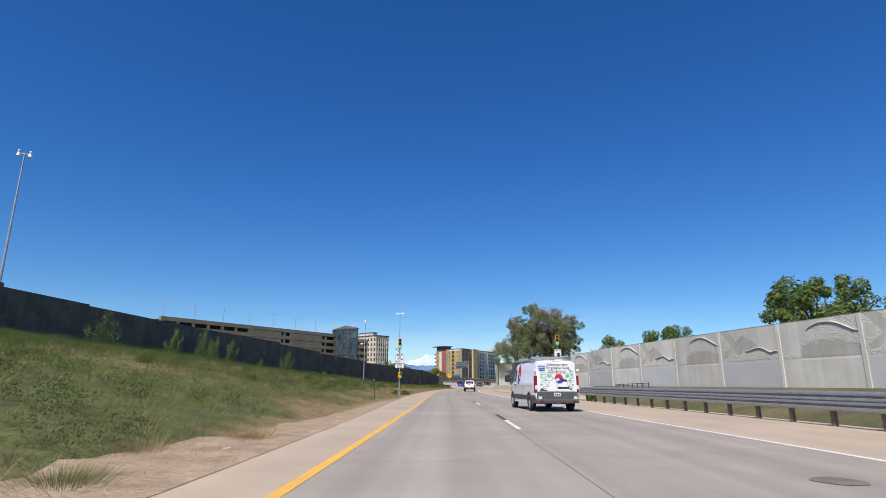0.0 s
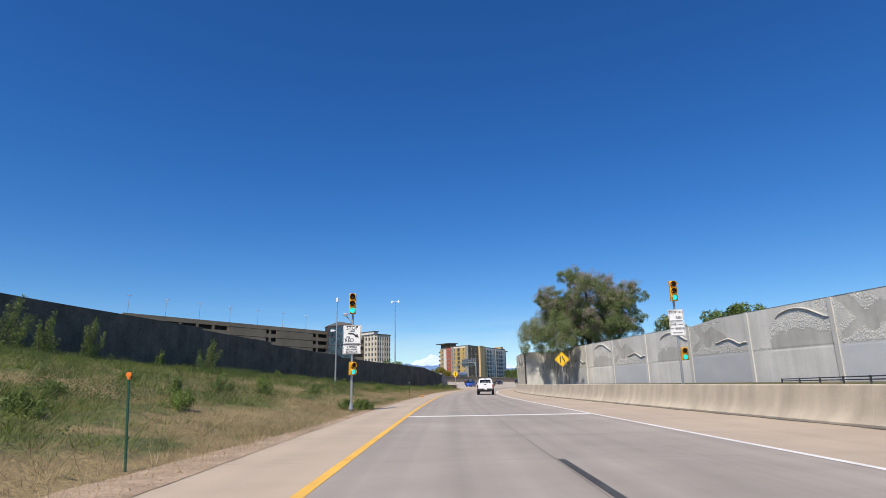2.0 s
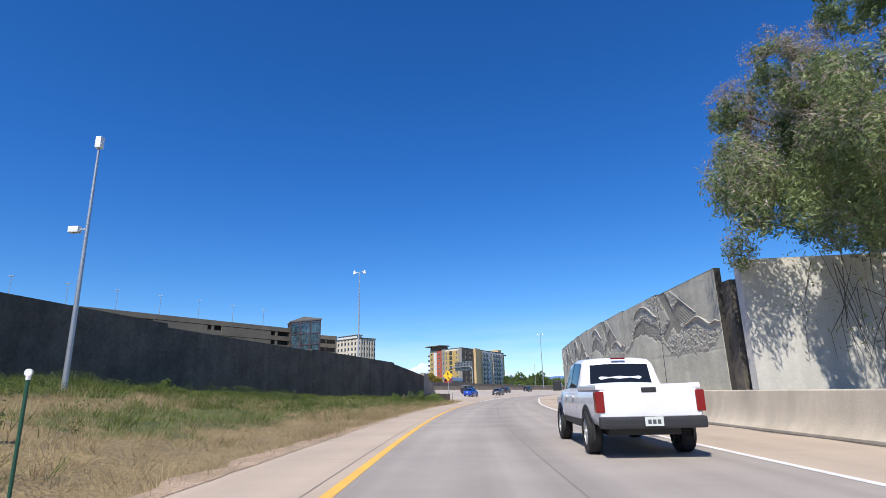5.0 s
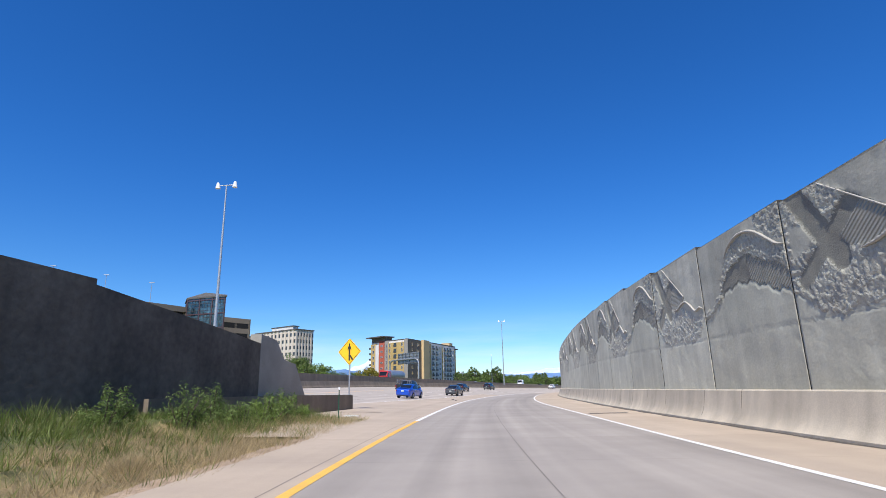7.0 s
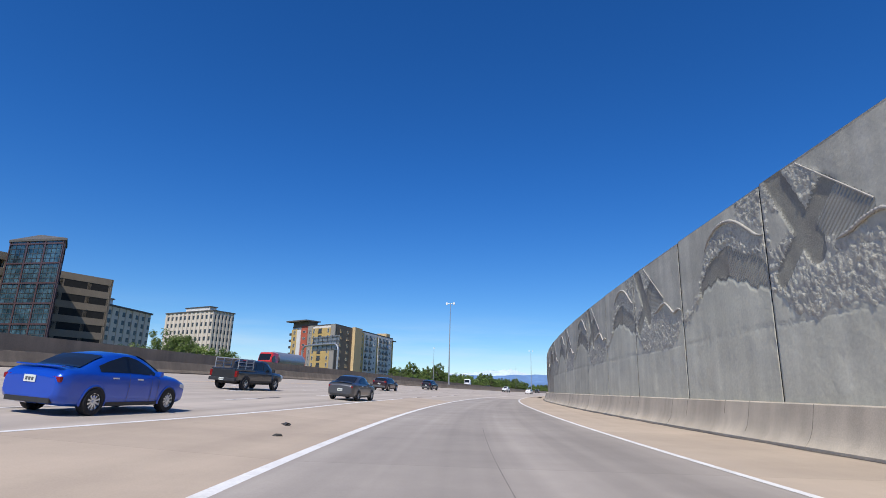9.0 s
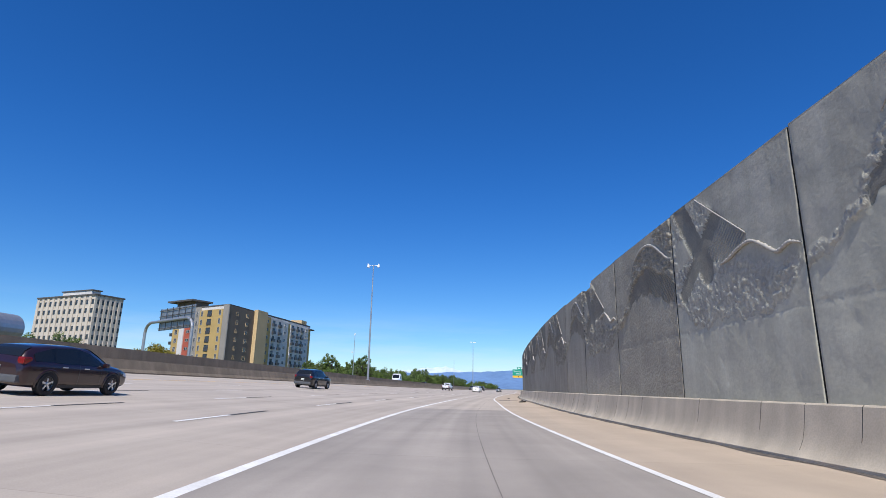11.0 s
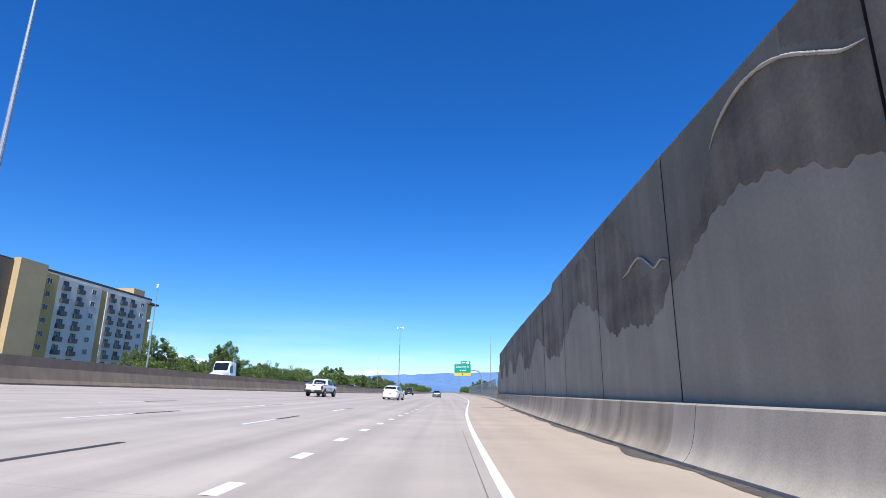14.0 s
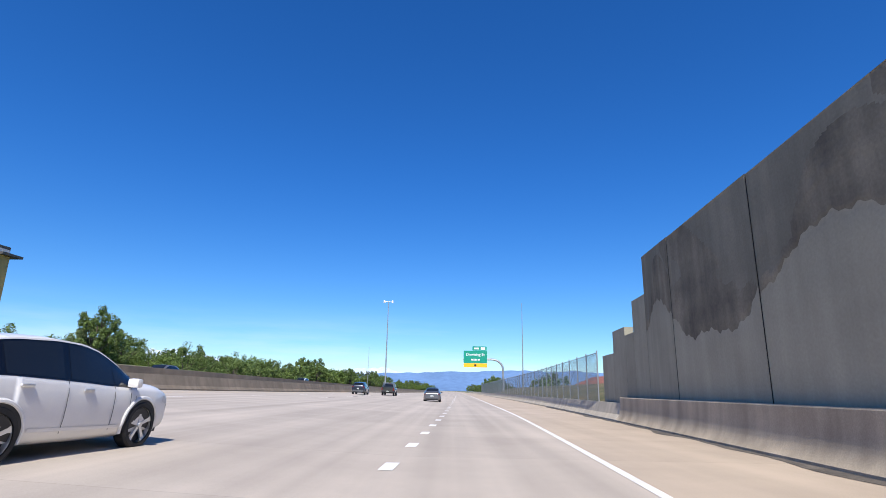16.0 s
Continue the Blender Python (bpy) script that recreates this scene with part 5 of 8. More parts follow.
# green exit sign on a curved arm
e = gantry(standing(505, 12.2, -0.2), "green exit sign on a curved steel arm")
arc = [(0, 0, 0), (0, 0, 6.5)] + [(-2.6 * (1 - math.cos(radians(a))), 0, 6.5 + 2.3 * math.sin(radians(a))) for a in (20, 40, 60, 80, 90)] + [(-9.5, 0, 8.8)]
bm = B()
bent_tube(bm, arc, 0.24)
part("arm", bm, M_STEEL, e)
def exit_board(name, w, h, x, z, mat, lab):
    b = part(name, plate_bm(w, h, 0.06, 0.15), mat, e, lab)
    b.matrix_basis = pose(x, -0.35, z)
    return b
b = exit_board("sign", 5.6, 2.9, -6.6, 9.3, M_SIGNGREEN, "green panel with white lettering")
writing("Downing St", 0.95, pose(0, -0.04, 0.55) @ FACE_BACK, b, M_SIGNWHITE, bold=0.01)
bm = B()
for k in range(3):
    box(bm, -0.7 + 0.75 * k, -0.04, -0.65, 0.55, 0.01, 0.4)
part("lettering_bar", bm, M_SIGNWHITE, b)
b = exit_board("exit_tab", 3.4, 1.0, -5.6, 11.3, M_SIGNGREEN, "small green exit tab")
bm = B()
box(bm, -0.7, -0.04, 0, 1.2, 0.01, 0.4)
box(bm, 0.8, -0.04, 0, 1.0, 0.01, 0.6)
part("lettering_bar", bm, M_SIGNWHITE, b)
b = exit_board("lower_panel", 5.6, 0.95, -6.6, 7.35, M_SIGNYELLOW, "yellow lower panel")
bm = B()
box(bm, 0, -0.04, 0, 0.5, 0.01, 0.5)
part("lettering_bar", bm, M_INK, b)
# the back of a sign over the far lanes
e = gantry(pose(15.5, 353.6, 2.0, 0, 0, math.degrees(math.atan2(-12.5, 7.3))), "back of a highway sign on a curved steel frame")
bm = B()
for sx, x in ((-1, -11.5), (1, 7.4)):
    pts = [(x, 0, 0), (x, 0, 8.3)] + [(x - sx * 2.4 * (1 - math.cos(radians(a))), 0, 8.3 + 1.7 * math.sin(radians(a))) for a in (25, 50, 75, 90)] + [(-2, 0, 10.0)]
    bent_tube(bm, pts, 0.26)
part("frame", bm, M_STEEL, e)
b = part("sign_back", plate_bm(13.6, 3.9, 0.08, 0.1), M_STEEL, e, "grey unpainted sign back")
b.matrix_basis = pose(0.2, 0.4, 10.3)
for k in range(6):
    small_brace = B()
    box(small_brace, -5.8 + 2.4 * k, 0.15, 10.3, 0.10, 0.12, 4.0)
    part("brace", small_brace, M_DARKSTEEL, e, "dark bracing")
for z in (8.7, 9.8, 10.9, 11.9):
    small_brace = B()
    box(small_brace, 0.2, 0.2, z, 13.6, 0.08, 0.10)
    part("brace", small_brace, M_DARKSTEEL, e, "dark bracing")

# ---------------------------------------------------------------- buildings
M_YELLOWSTUCCO = material("ochre_stucco", (0.50, 0.35, 0.135), 0.9, 0.06, 0.2, 6, 0.2)
M_REDSTUCCO = material("brick_red_stucco", (0.42, 0.10, 0.06), 0.9, 0.06, 0.2, 6, 0.2)
M_GREYSTUCCO = material("grey_stucco", (0.30, 0.28, 0.25), 0.9, 0.06, 0.2, 6, 0.2)
M_DARKSTUCCO = material("brown_grey_stucco", (0.20, 0.155, 0.115), 0.9, 0.08, 0.2, 6, 0.2)
M_TANSTUCCO = material("tan_stucco", (0.60, 0.44, 0.24), 0.9, 0.06, 0.2, 6, 0.2)
M_PALESTUCCO = material("pale_stucco", (0.66, 0.64, 0.61), 0.9, 0.06, 0.2, 6, 0.2)
M_CREAM = material("cream_concrete", (0.60, 0.53, 0.44), 0.9, 0.06, 0.15, 5, 0.2)
M_GARAGE = material("garage_concrete", (0.28, 0.225, 0.165), 0.9, 0.08, 0.12, 3, 0.2, color2=(0.21, 0.168, 0.123))
# near-black colour stands in for shade in open decks and band gaps
M_VOID = material("deck_shade_black", (0.02, 0.019, 0.018), 0.95, 0.2, 1, 8, 0.1)
M_ROOF = material("dark_roof", (0.10, 0.095, 0.09), 0.9, 0.1, 0.5, 10, 0.2)
M_WINDOW = glass("window_glass", (0.045, 0.055, 0.065), 0.08)
# light and dark patches in the colour imitate reflections in the panes
M_BLUEGLASS = material("curtain_glass", (0.075, 0.15, 0.20), 0.06, 0.5, 0.33, 1.1, 0.0, spec=0.8, color2=(0.006, 0.018, 0.028))
M_WHITEFRAME = material("white_window_frame", (0.52, 0.51, 0.49), 0.6, 0.03, 2, 30, 0.02)
M_MULLION = material("maroon_mullion", (0.075, 0.045, 0.052), 0.5, 0.05, 2, 30, 0.02)

def frame_of(a, b):
    """Matrix of a facade whose foot runs from a to b seen from outside: x along it, y outwards, z up."""
    a, b = Vector((*a, 0)), Vector((*b, 0))
    t = (b - a).normalized()
    n = Vector((t.y, -t.x, 0))
    m = Matrix.Identity(4)
    for k in range(3):
        m[k][0], m[k][1], m[k][2], m[k][3] = t[k], n[k], (0, 0, 1)[k], a[k]
    return m, (b - a).length

def slab(parent, name, fm, u0, u1, z0, z1, y0, y1, mat, label=""):
    bm = B()
    box(bm, (u0 + u1) / 2, (y0 + y1) / 2, (z0 + z1) / 2, u1 - u0, y1 - y0, z1 - z0)
    bmesh.ops.transform(bm, matrix=fm, verts=bm.verts)
    return part(name, bm, mat, parent, label)

_win = {}
def window(parent, fm, u, z, w, h, depth=0.12, frame_mat=None):
    """A framed window with glass set back in it; shared meshes for alike sizes."""
    fmt = frame_mat or M_WHITEFRAME
    key = (round(w, 2), round(h, 2), fmt.name)
    if key not in _win:
        f = 0.07
        xs, zs = (-w / 2, -w / 2 + f, -f * 0.35, f * 0.35, w / 2 - f, w / 2), (-h / 2, -h / 2 + f, h / 2 - f, h / 2)
        bm = B()
        g = [[bm.verts.new((x, 0.1, z)) for x in xs] for z in zs]
        fs = [bm.faces.new((g[b][a], g[b + 1][a], g[b + 1][a + 1], g[b][a + 1])) for a in range(5) for b in range(3) if not (b == 1 and a in (1, 3))]
        ex = bmesh.ops.extrude_face_region(bm, geom=fs)
        for v in ex["geom"]:
            if isinstance(v, bmesh.types.BMVert):
                v.co.y = -0.05
        bmesh.ops.recalc_face_normals(bm, faces=bm.faces)
        me = bpy.data.meshes.new("window")
        bm.to_mesh(me)
        bm.free()
        me.materials.append(fmt)
        bm = B()
        box(bm, 0, 0, 0, w - f, 0.05, h - f)
        pane = bpy.data.meshes.new("pane")
        bm.to_mesh(pane)
        bm.free()
        pane.materials.append(M_WINDOW)
        _win[key] = (me, pane)
    o = shared("window", _win[key][0], parent, fm @ Matrix.Translation((u, depth, z)))
    shared("pane", _win[key][1], o, Matrix.Identity(4))

def block(parent, pts, z0, z1, wall_mat, roof_mat, parapet=0.5):
    """Walls and a roof over a plan of points given anticlockwise from above."""
    bm = B()
    lo = [bm.verts.new((*p, z0)) for p in pts]
    hi = [bm.verts.new((*p, z1)) for p in pts]
    n = len(pts)
    for i in range(n):
        k = (i + 1) % n
        bm.faces.new((lo[i], lo[k], hi[k], hi[i]))
    part("wall", bm, wall_mat, parent)
    bm = B()
    c = Vector((sum(p[0] for p in pts) / n, sum(p[1] for p in pts) / n, 0))
    o = [bm.verts.new((*p, z1)) for p in pts]
    q = [bm.verts.new((*p, z1 + parapet)) for p in pts]
    i_ = [bm.verts.new((*(Vector((*p, 0)).lerp(c, 0.03).xy), z1 + parapet)) for p in pts]
    r = [bm.verts.new((*(Vector((*p, 0)).lerp(c, 0.03).xy), z1)) for p in pts]
    for i in range(n):
        k = (i + 1) % n
        for a, b in ((o, q), (q, i_), (i_, r)):
            bm.faces.new((a[i], a[k], b[k], b[i]))
    bm.faces.new(r)
    part("roof", bm, roof_mat, parent)

# apartment house
apt = thing("apartment_building", Matrix.Identity(4), "six-storey apartment house in ochre, red, tan and pale grey stucco", "building")
P_L, P_F, P_R = Vector((1.2, 474.6)), Vector((20.6, 450.5)), Vector((54.6, 513.0))
dirF, dirS = (P_F - P_L).normalized(), (P_R - P_F).normalized()
back = P_L + (P_R - P_F)
AZ0, AZ1 = 2.0, 27.6
block(apt, [tuple(P_L), tuple(P_F), tuple(P_R), tuple(back)], AZ0, AZ1, M_PALESTUCCO, M_ROOF, 0.6)
fF, LF = frame_of(P_L, P_F)
fS, LS = frame_of(P_F, P_R)
FL = [AZ1 - 2.2 - 3.05 * k for k in range(7)]
slab(apt, "bay", fF, 0.0, 4.6, AZ0, AZ1 - 0.8, 0, 0.5, M_YELLOWSTUCCO, "ochre stucco bay")
slab(apt, "pier", fF, 4.6, 7.4, AZ0, AZ1 - 1.2, 0, 0.9, M_PALESTUCCO, "white stucco pier")
slab(apt, "bay", fF, 7.4, 12.0, AZ0, AZ1 + 0.6, 0, 0.6, M_REDSTUCCO, "brick-red stucco bay")
slab(apt, "bay", fF, 12.0, 15.4, AZ0, AZ1 + 0.3, 0, 0.35, M_GREYSTUCCO, "grey stucco bay")
slab(apt, "bay", fF, 15.4, LF - 2.6, AZ0, AZ1 - 1.0, 0, 0.55, M_YELLOWSTUCCO, "ochre stucco bay")
slab(apt, "bay", fF, LF - 2.6, LF + 0.3, AZ0, AZ1 + 0.4, 0, 0.4, M_GREYSTUCCO, "grey stucco corner")
slab(apt, "canopy", fF, -2.2, 13.0, AZ1 + 2.6, AZ1 + 3.2, -6.0, 2.6, M_ROOF, "dark projecting flat roof")
slab(apt, "stair_tower", fF, 0.5, 12.0, AZ1, AZ1 + 2.7, -5.0, 0.2, M_DARKSTUCCO, "dark stucco stair head")
for z in FL:
    window(apt, fF, 2.3, z, 1.5, 1.7, 0.5)
    window(apt, fF, 9.7, z, 1.9, 1.0, 0.6)
    window(apt, fF, 13.7, z, 1.0, 1.8, 0.35)
    window(apt, fF, 21.2, z, 2.3, 2.0, 0.55, M_DARKSTEEL)
    window(apt, fF, LF - 4.0, z, 1.1, 1.9, 0.55)
    window(apt, fF, 16.8, z, 1.1, 1.9, 0.55)
    bal = slab(apt, "balcony", fF, -1.9, 0.4, z - 1.3, z - 0.2, -2.5, 0.4, M_DARKSTEEL, "dark railed balcony")
    slab(apt, "juliet_rail", fF, 20.0, 22.4, z - 1.1, z - 0.2, 0.62, 0.72, M_DARKSTEEL, "dark steel window rail")
secs = [(0.0, 17.5, M_DARKSTUCCO, 0.15, AZ1 + 0.2), (17.5, 25.5, M_TANSTUCCO, 1.6, AZ1 + 0.9), (25.5, 31, M_YELLOWSTUCCO, 0.3, AZ1 - 0.4), (31, 47, M_PALESTUCCO, 0.3, AZ1 - 0.7), (47, 49.5, M_YELLOWSTUCCO, 0.1, AZ1 - 0.9), (49.5, LS - 2.5, M_PALESTUCCO, 0.3, AZ1 - 1.0), (LS - 2.5, LS, M_YELLOWSTUCCO, 0.2, AZ1 - 0.9)]
for a, b, mt, y, zt in secs:
    slab(apt, "bay", fS, a, b, AZ0, zt, 0, y, mt)
for z in FL:
    for u, w in ((5.5, 1.2), (12.5, 1.8)):
        window(apt, fS, u, z, w, 1.5, 0.15, M_TANSTUCCO)
    window(apt, fS, 28.2, z, 1.6, 1.3, 0.3)
    for u in (33.5, 38.8, 51.5, 56.5, 61.0):
        window(apt, fS, u, z - 0.1, 1.9, 2.1, 0.3, M_DARKSTEEL)
        slab(apt, "balcony", fS, u - 1.2, u + 1.2, z - 1.3, z - 0.25, 0.32, 1.0, M_DARKSTEEL, "dark railed balcony")
    for u in (44.0, 66.0):
        window(apt, fS, u, z, 1.7, 1.3, 0.3)
slab(apt, "roof_house", fS, LS - 9, LS - 3.5, AZ1 - 0.8, AZ1 + 2.4, -6, -0.5, M_TANSTUCCO, "tan stucco roof house")
slab(apt, "canopy", fS, LS - 3, LS + 2.2, AZ1 - 1.4, AZ1 - 0.9, -5, 1.2, M_ROOF, "dark projecting eave")

# parking garage and its glass stair tower
gar = thing("parking_garage", Matrix.Identity(4), "tan concrete parking garage with dark open decks", "building")
GA, GB = Vector((-117, 257)), Vector((-57.5, 343.5))
GC = Vector((-50.4, 352.5))
GD = Vector((-41.4, 361.9))
GZ0, GZ1, GZR = 2.0, 29.3, 27.5
fG, LG = frame_of(GA, GB)
fR, LR = frame_of(GC, GD)
nG = (fG.to_3x3() @ Vector((0, 1, 0))).xy
# solid black blocks take the place of the shaded deck insides
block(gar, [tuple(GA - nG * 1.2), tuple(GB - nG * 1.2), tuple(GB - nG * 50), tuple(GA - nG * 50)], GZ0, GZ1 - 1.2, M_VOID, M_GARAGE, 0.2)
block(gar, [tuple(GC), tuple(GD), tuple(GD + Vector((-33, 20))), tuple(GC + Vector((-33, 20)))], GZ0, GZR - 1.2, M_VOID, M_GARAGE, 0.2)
decks = [GZ1 - 3.6 * k for k in range(8)]
for z in decks:
    slab(gar, "parapet", fG, 0, LG, z - 1.75, z, -1.2, 0.05, M_GARAGE)
    slab(gar, "parapet", fR, -1.0, LR, z - 1.75 + GZR - GZ1, z + GZR - GZ1, -1.0, 0.05, M_GARAGE)
for k, u in enumerate(np.linspace(0.6, LG - 0.6, 15)):
    slab(gar, "column", fG, u - 0.55, u + 0.55, GZ0, GZ1 - 0.3, -1.15, 0.0, M_GARAGE)
for u in (0.6, LR * 0.55, LR - 0.5):
    slab(gar, "column", fR, u - 0.5, u + 0.5, GZ0, GZR - 0.3, -0.95, 0.0, M_GARAGE)
for u0, u1 in ((LG - 34, LG - 11), (LG - 60, LG - 40)):
    slab(gar, "solid_bay", fG, u0, u1, GZ0, GZ1 - 0.1, -0.6, 0.12, M_GARAGE, "solid tan concrete bay")
    for z in decks:
        slab(gar, "band_joint", fG, u0, u1, z - 1.95, z - 1.75, 0.1, 0.14, M_VOID)
fE, LE = frame_of(GD, GD + Vector((-33, 20)))
for z in decks:
    slab(gar, "parapet", fE, 0, LE, z - 1.75 + GZR - GZ1, z + GZR - GZ1, -0.6, 0.05, M_GARAGE)
for u in np.linspace(0.5, LE - 0.5, 6):
    slab(gar, "column", fE, u - 0.5, u + 0.5, GZ0, GZR - 0.3, -0.5, 0.0, M_GARAGE)
for u in np.linspace(6, LG - 8, 7):
    bm = B()
    p = fG @ Vector((u, -9, 0))
    tube(bm, (p.x, p.y, GZ1 - 1.5), (p.x, p.y, GZ1 + 8), 0.12, 0.08, 8)
    box(bm, p.x, p.y, GZ1 + 8.1, 1.6, 0.4, 0.2, 0.03)
    part("roof_light", bm, M_STEEL, gar, "slim roof-deck light mast")

tow = thing("stair_tower", Matrix.Identity(4), "glass stair tower with maroon mullions and hipped roof", "building")
TA, TB = Vector((-57.5, 342.0)), Vector((-43.9, 335.9))
fT, LT = frame_of(TA, TB)
TC, TD = TB + Vector((-0.36, 0.93)) * 9.5, TA + Vector((-0.36, 0.93)) * 9.5
TZ1 = 31.6
block(tow, [tuple(TA), tuple(TB), tuple(TC), tuple(TD)], 2.0, TZ1, M_BLUEGLASS, M_ROOF, 0.1)
for fm, L_, nu in ((fT, LT, 3), (frame_of(TB, TC)[0], 9.5, 3), (frame_of(TD, TA)[0], 9.5, 3)):
    for k in range(nu + 1):
        u = L_ * k / nu
        slab(tow, "mullion", fm, max(0, u - 0.2), min(L_, u + 0.2), 2.0, TZ1, -0.1, 0.18, M_MULLION)
    for k in range(4 * nu):
        u = L_ * (k + 0.5) / (4 * nu)
        slab(tow, "glazing_bar", fm, u - 0.04, u + 0.04, 2.0, TZ1, -0.1, 0.08, M_DARKSTEEL)
    for j in range(6):
        z = TZ1 - 0.5 - 4.6 * j
        slab(tow, "transom", fm, 0, L_, z - 0.18, z + 0.18, -0.1, 0.16, M_MULLION)
        for q in (1.15, 2.3, 3.45):
            slab(tow, "glazing_bar", fm, 0, L_, z - q - 0.05, z - q + 0.05, -0.1, 0.07, M_DARKSTEEL)
bm = B()
cen = (TA + TB + TC + TD) / 4
base = [bm.verts.new((*(Vector(p) + (Vector(p) - cen) * 0.08), TZ1 + 0.1)) for p in (TA, TB, TC, TD)]
top = [bm.verts.new((*(Vector(p) + (Vector(p) - cen) * 0.08), TZ1 + 0.6)) for p in (TA, TB, TC, TD)]
ap = bm.verts.new((*cen, TZ1 + 2.7))
for i in range(4):
    k = (i + 1) % 4
    bm.faces.new((base[i], base[k], top[k], top[i]))
    bm.faces.new((top[i], top[k], ap))
bm.faces.new(base[::-1])
part("hipped_roof", bm, M_ROOF, tow, "dark grey hipped roof")

# cream towers
def cream_tower(L_, M_, R_, z0, z1, cols, side_cols, floors, label):
    e = thing("office_tower", Matrix.Identity(4), label, "building", "cream towers")
    L_, M_, R_ = Vector(L_), Vector(M_), Vector(R_)
    block(e, [tuple(L_), tuple(M_), tuple(R_), tuple(L_ + R_ - M_)], z0, z1, M_CREAM, M_ROOF, 0.3)
    h = (z1 - z0) / (floors + 0.5)
    for (a, b, n) in ((L_, M_, cols), (M_, R_, side_cols)):
        fm, ln = frame_of(a, b)
        w = ln / n
        for c in range(n):
            slab(e, "pier", fm, c * w, c * w + w * 0.45, z0, z1 - 0.4, 0, 0.45, M_CREAM)
            for k in range(floors):
                window(e, fm, c * w + w * 0.72, z1 - h * (k + 0.8), w * 0.42, h * 0.55, 0.05, M_DARKSTEEL)
        slab(e, "cornice", fm, -0.5, ln + 0.5, z1 - 0.4, z1 + 0.5, -0.4, 0.8, M_ROOF, "dark roof edge")
    fm, ln = frame_of(L_, M_)
    slab(e, "penthouse", fm, ln * 0.35, ln * 0.85, z1, z1 + 3.6, -9, -3, M_PALESTUCCO, "pale glazed penthouse")
    slab(e, "penthouse_roof", fm, ln * 0.33, ln * 0.87, z1 + 3.6, z1 + 4.2, -9.5, -2.5, M_ROOF, "dark penthouse roof")
cream_tower((-108, 680), (-66, 641), (-53, 656), 2, 54.0, 11, 6, 9, "cream concrete tower with vertical piers and a penthouse")
cream_tower((-122, 512), (-88, 492), (-77.1, 528.3), 2, 36.6, 8, 7, 8, "cream concrete tower seen past the garage")

# ---------------------------------------------------------------- mountains and haze
def ridge(name, az0, az1, dist, heights, mat, label, seed):
    """A far range: a long wall of earth with an uneven crest, azimuth in degrees to the right of +y."""
    n = 160
    verts, faces = [], []
    for i in range(n + 1):
        u = i / n
        az = radians(az0 + (az1 - az0) * u)
        h = np.interp(u, np.linspace(0, 1, len(heights)), heights)
        h *= 1 + 0.16 * noise.noise(Vector((u * 18, seed, 0))) + 0.07 * noise.noise(Vector((u * 55, seed, 4)))
        c = Vector((math.sin(az), math.cos(az), 0))
        verts += [c * (dist - 500) + Vector((0, 0, -5)), c * (dist - 160) + Vector((0, 0, h * 0.55 * (1 + 0.3 * noise.noise(Vector((u * 40, 9, seed)))))), c * dist + Vector((0, 0, h))]
    for i in range(n):
        for j in range(2):
            faces.append((3 * i + j, 3 * i + j + 3, 3 * i + j + 4, 3 * i + j + 1))
    return tagged(new(name, raw(name, verts, faces, mat, True)), label, "mountains", kind="structure")
M_BLUERIDGE = material("hazy_blue_mountain", (0.14, 0.24, 0.42), 1.0, 0.1, 0.004, 0.03, 0.0, spec=0.0)
M_SNOW = material("hazy_snow", (0.55, 0.63, 0.74), 1.0, 0.12, 0.006, 0.03, 0.0, color2=(0.42, 0.52, 0.66), spec=0.0)
ridge("backdrop_mountains", 4, 60, 3900, [66, 74, 86, 96, 106, 116, 128, 132, 122, 112, 106, 115, 106, 86], M_BLUERIDGE, "hazy blue mountain range on the horizon", 1.0)
ridge("backdrop_mountains", -30, 8, 4000, [60, 70, 90, 120, 130, 140, 120, 100], M_BLUERIDGE, "hazy blue foothills on the horizon", 6.0)
ridge("backdrop_snow_peaks", -6, 21, 4450, [60, 150, 215, 225, 195, 150, 110, 120, 110, 140, 155, 110], M_SNOW, "far snow-covered peaks", 3.0)

# ---------------------------------------------------------------- trees
def leaf_mat(name, c1, c2):
    m = material(name, c1, 0.6, 0.1, 0.6, 8, 0.0, per="island", color2=c2)
    b = m.node_tree.nodes["Principled BSDF"]
    nt = m.node_tree
    thin = nt.nodes.new("ShaderNodeBsdfTranslucent")     # light that passes through a thin leaf
    nt.links.new(b.inputs["Base Color"].links[0].from_socket, thin.inputs["Color"])
    mx = nt.nodes.new("ShaderNodeMixShader")
    mx.inputs["Fac"].default_value = 0.42
    nt.links.new(b.outputs["BSDF"], mx.inputs[1])
    nt.links.new(thin.outputs["BSDF"], mx.inputs[2])
    nt.links.new(mx.outputs["Shader"], nt.nodes["Material Output"].inputs["Surface"])
    return m
M_LEAF = leaf_mat("elm_leaf", (0.255, 0.31, 0.125), (0.165, 0.215, 0.08))
M_LEAF2 = leaf_mat("deep_green_leaf", (0.18, 0.245, 0.065), (0.115, 0.175, 0.042))
M_LEAF3 = leaf_mat("fresh_green_leaf", (0.21, 0.29, 0.065), (0.14, 0.21, 0.045))
M_LEAF4 = leaf_mat("grey_green_leaf", (0.17, 0.215, 0.085), (0.11, 0.15, 0.055))
M_LEAFY = leaf_mat("yellow_green_leaf", (0.34, 0.28, 0.03), (0.20, 0.18, 0.03))
M_TWIG = leaf_mat("seed_cluster", (0.44, 0.365, 0.30), (0.31, 0.255, 0.21))
M_BARK = material("grey_bark", (0.13, 0.10, 0.08), 0.95, 0.2, 2, 14, 0.7, bdist=0.03)

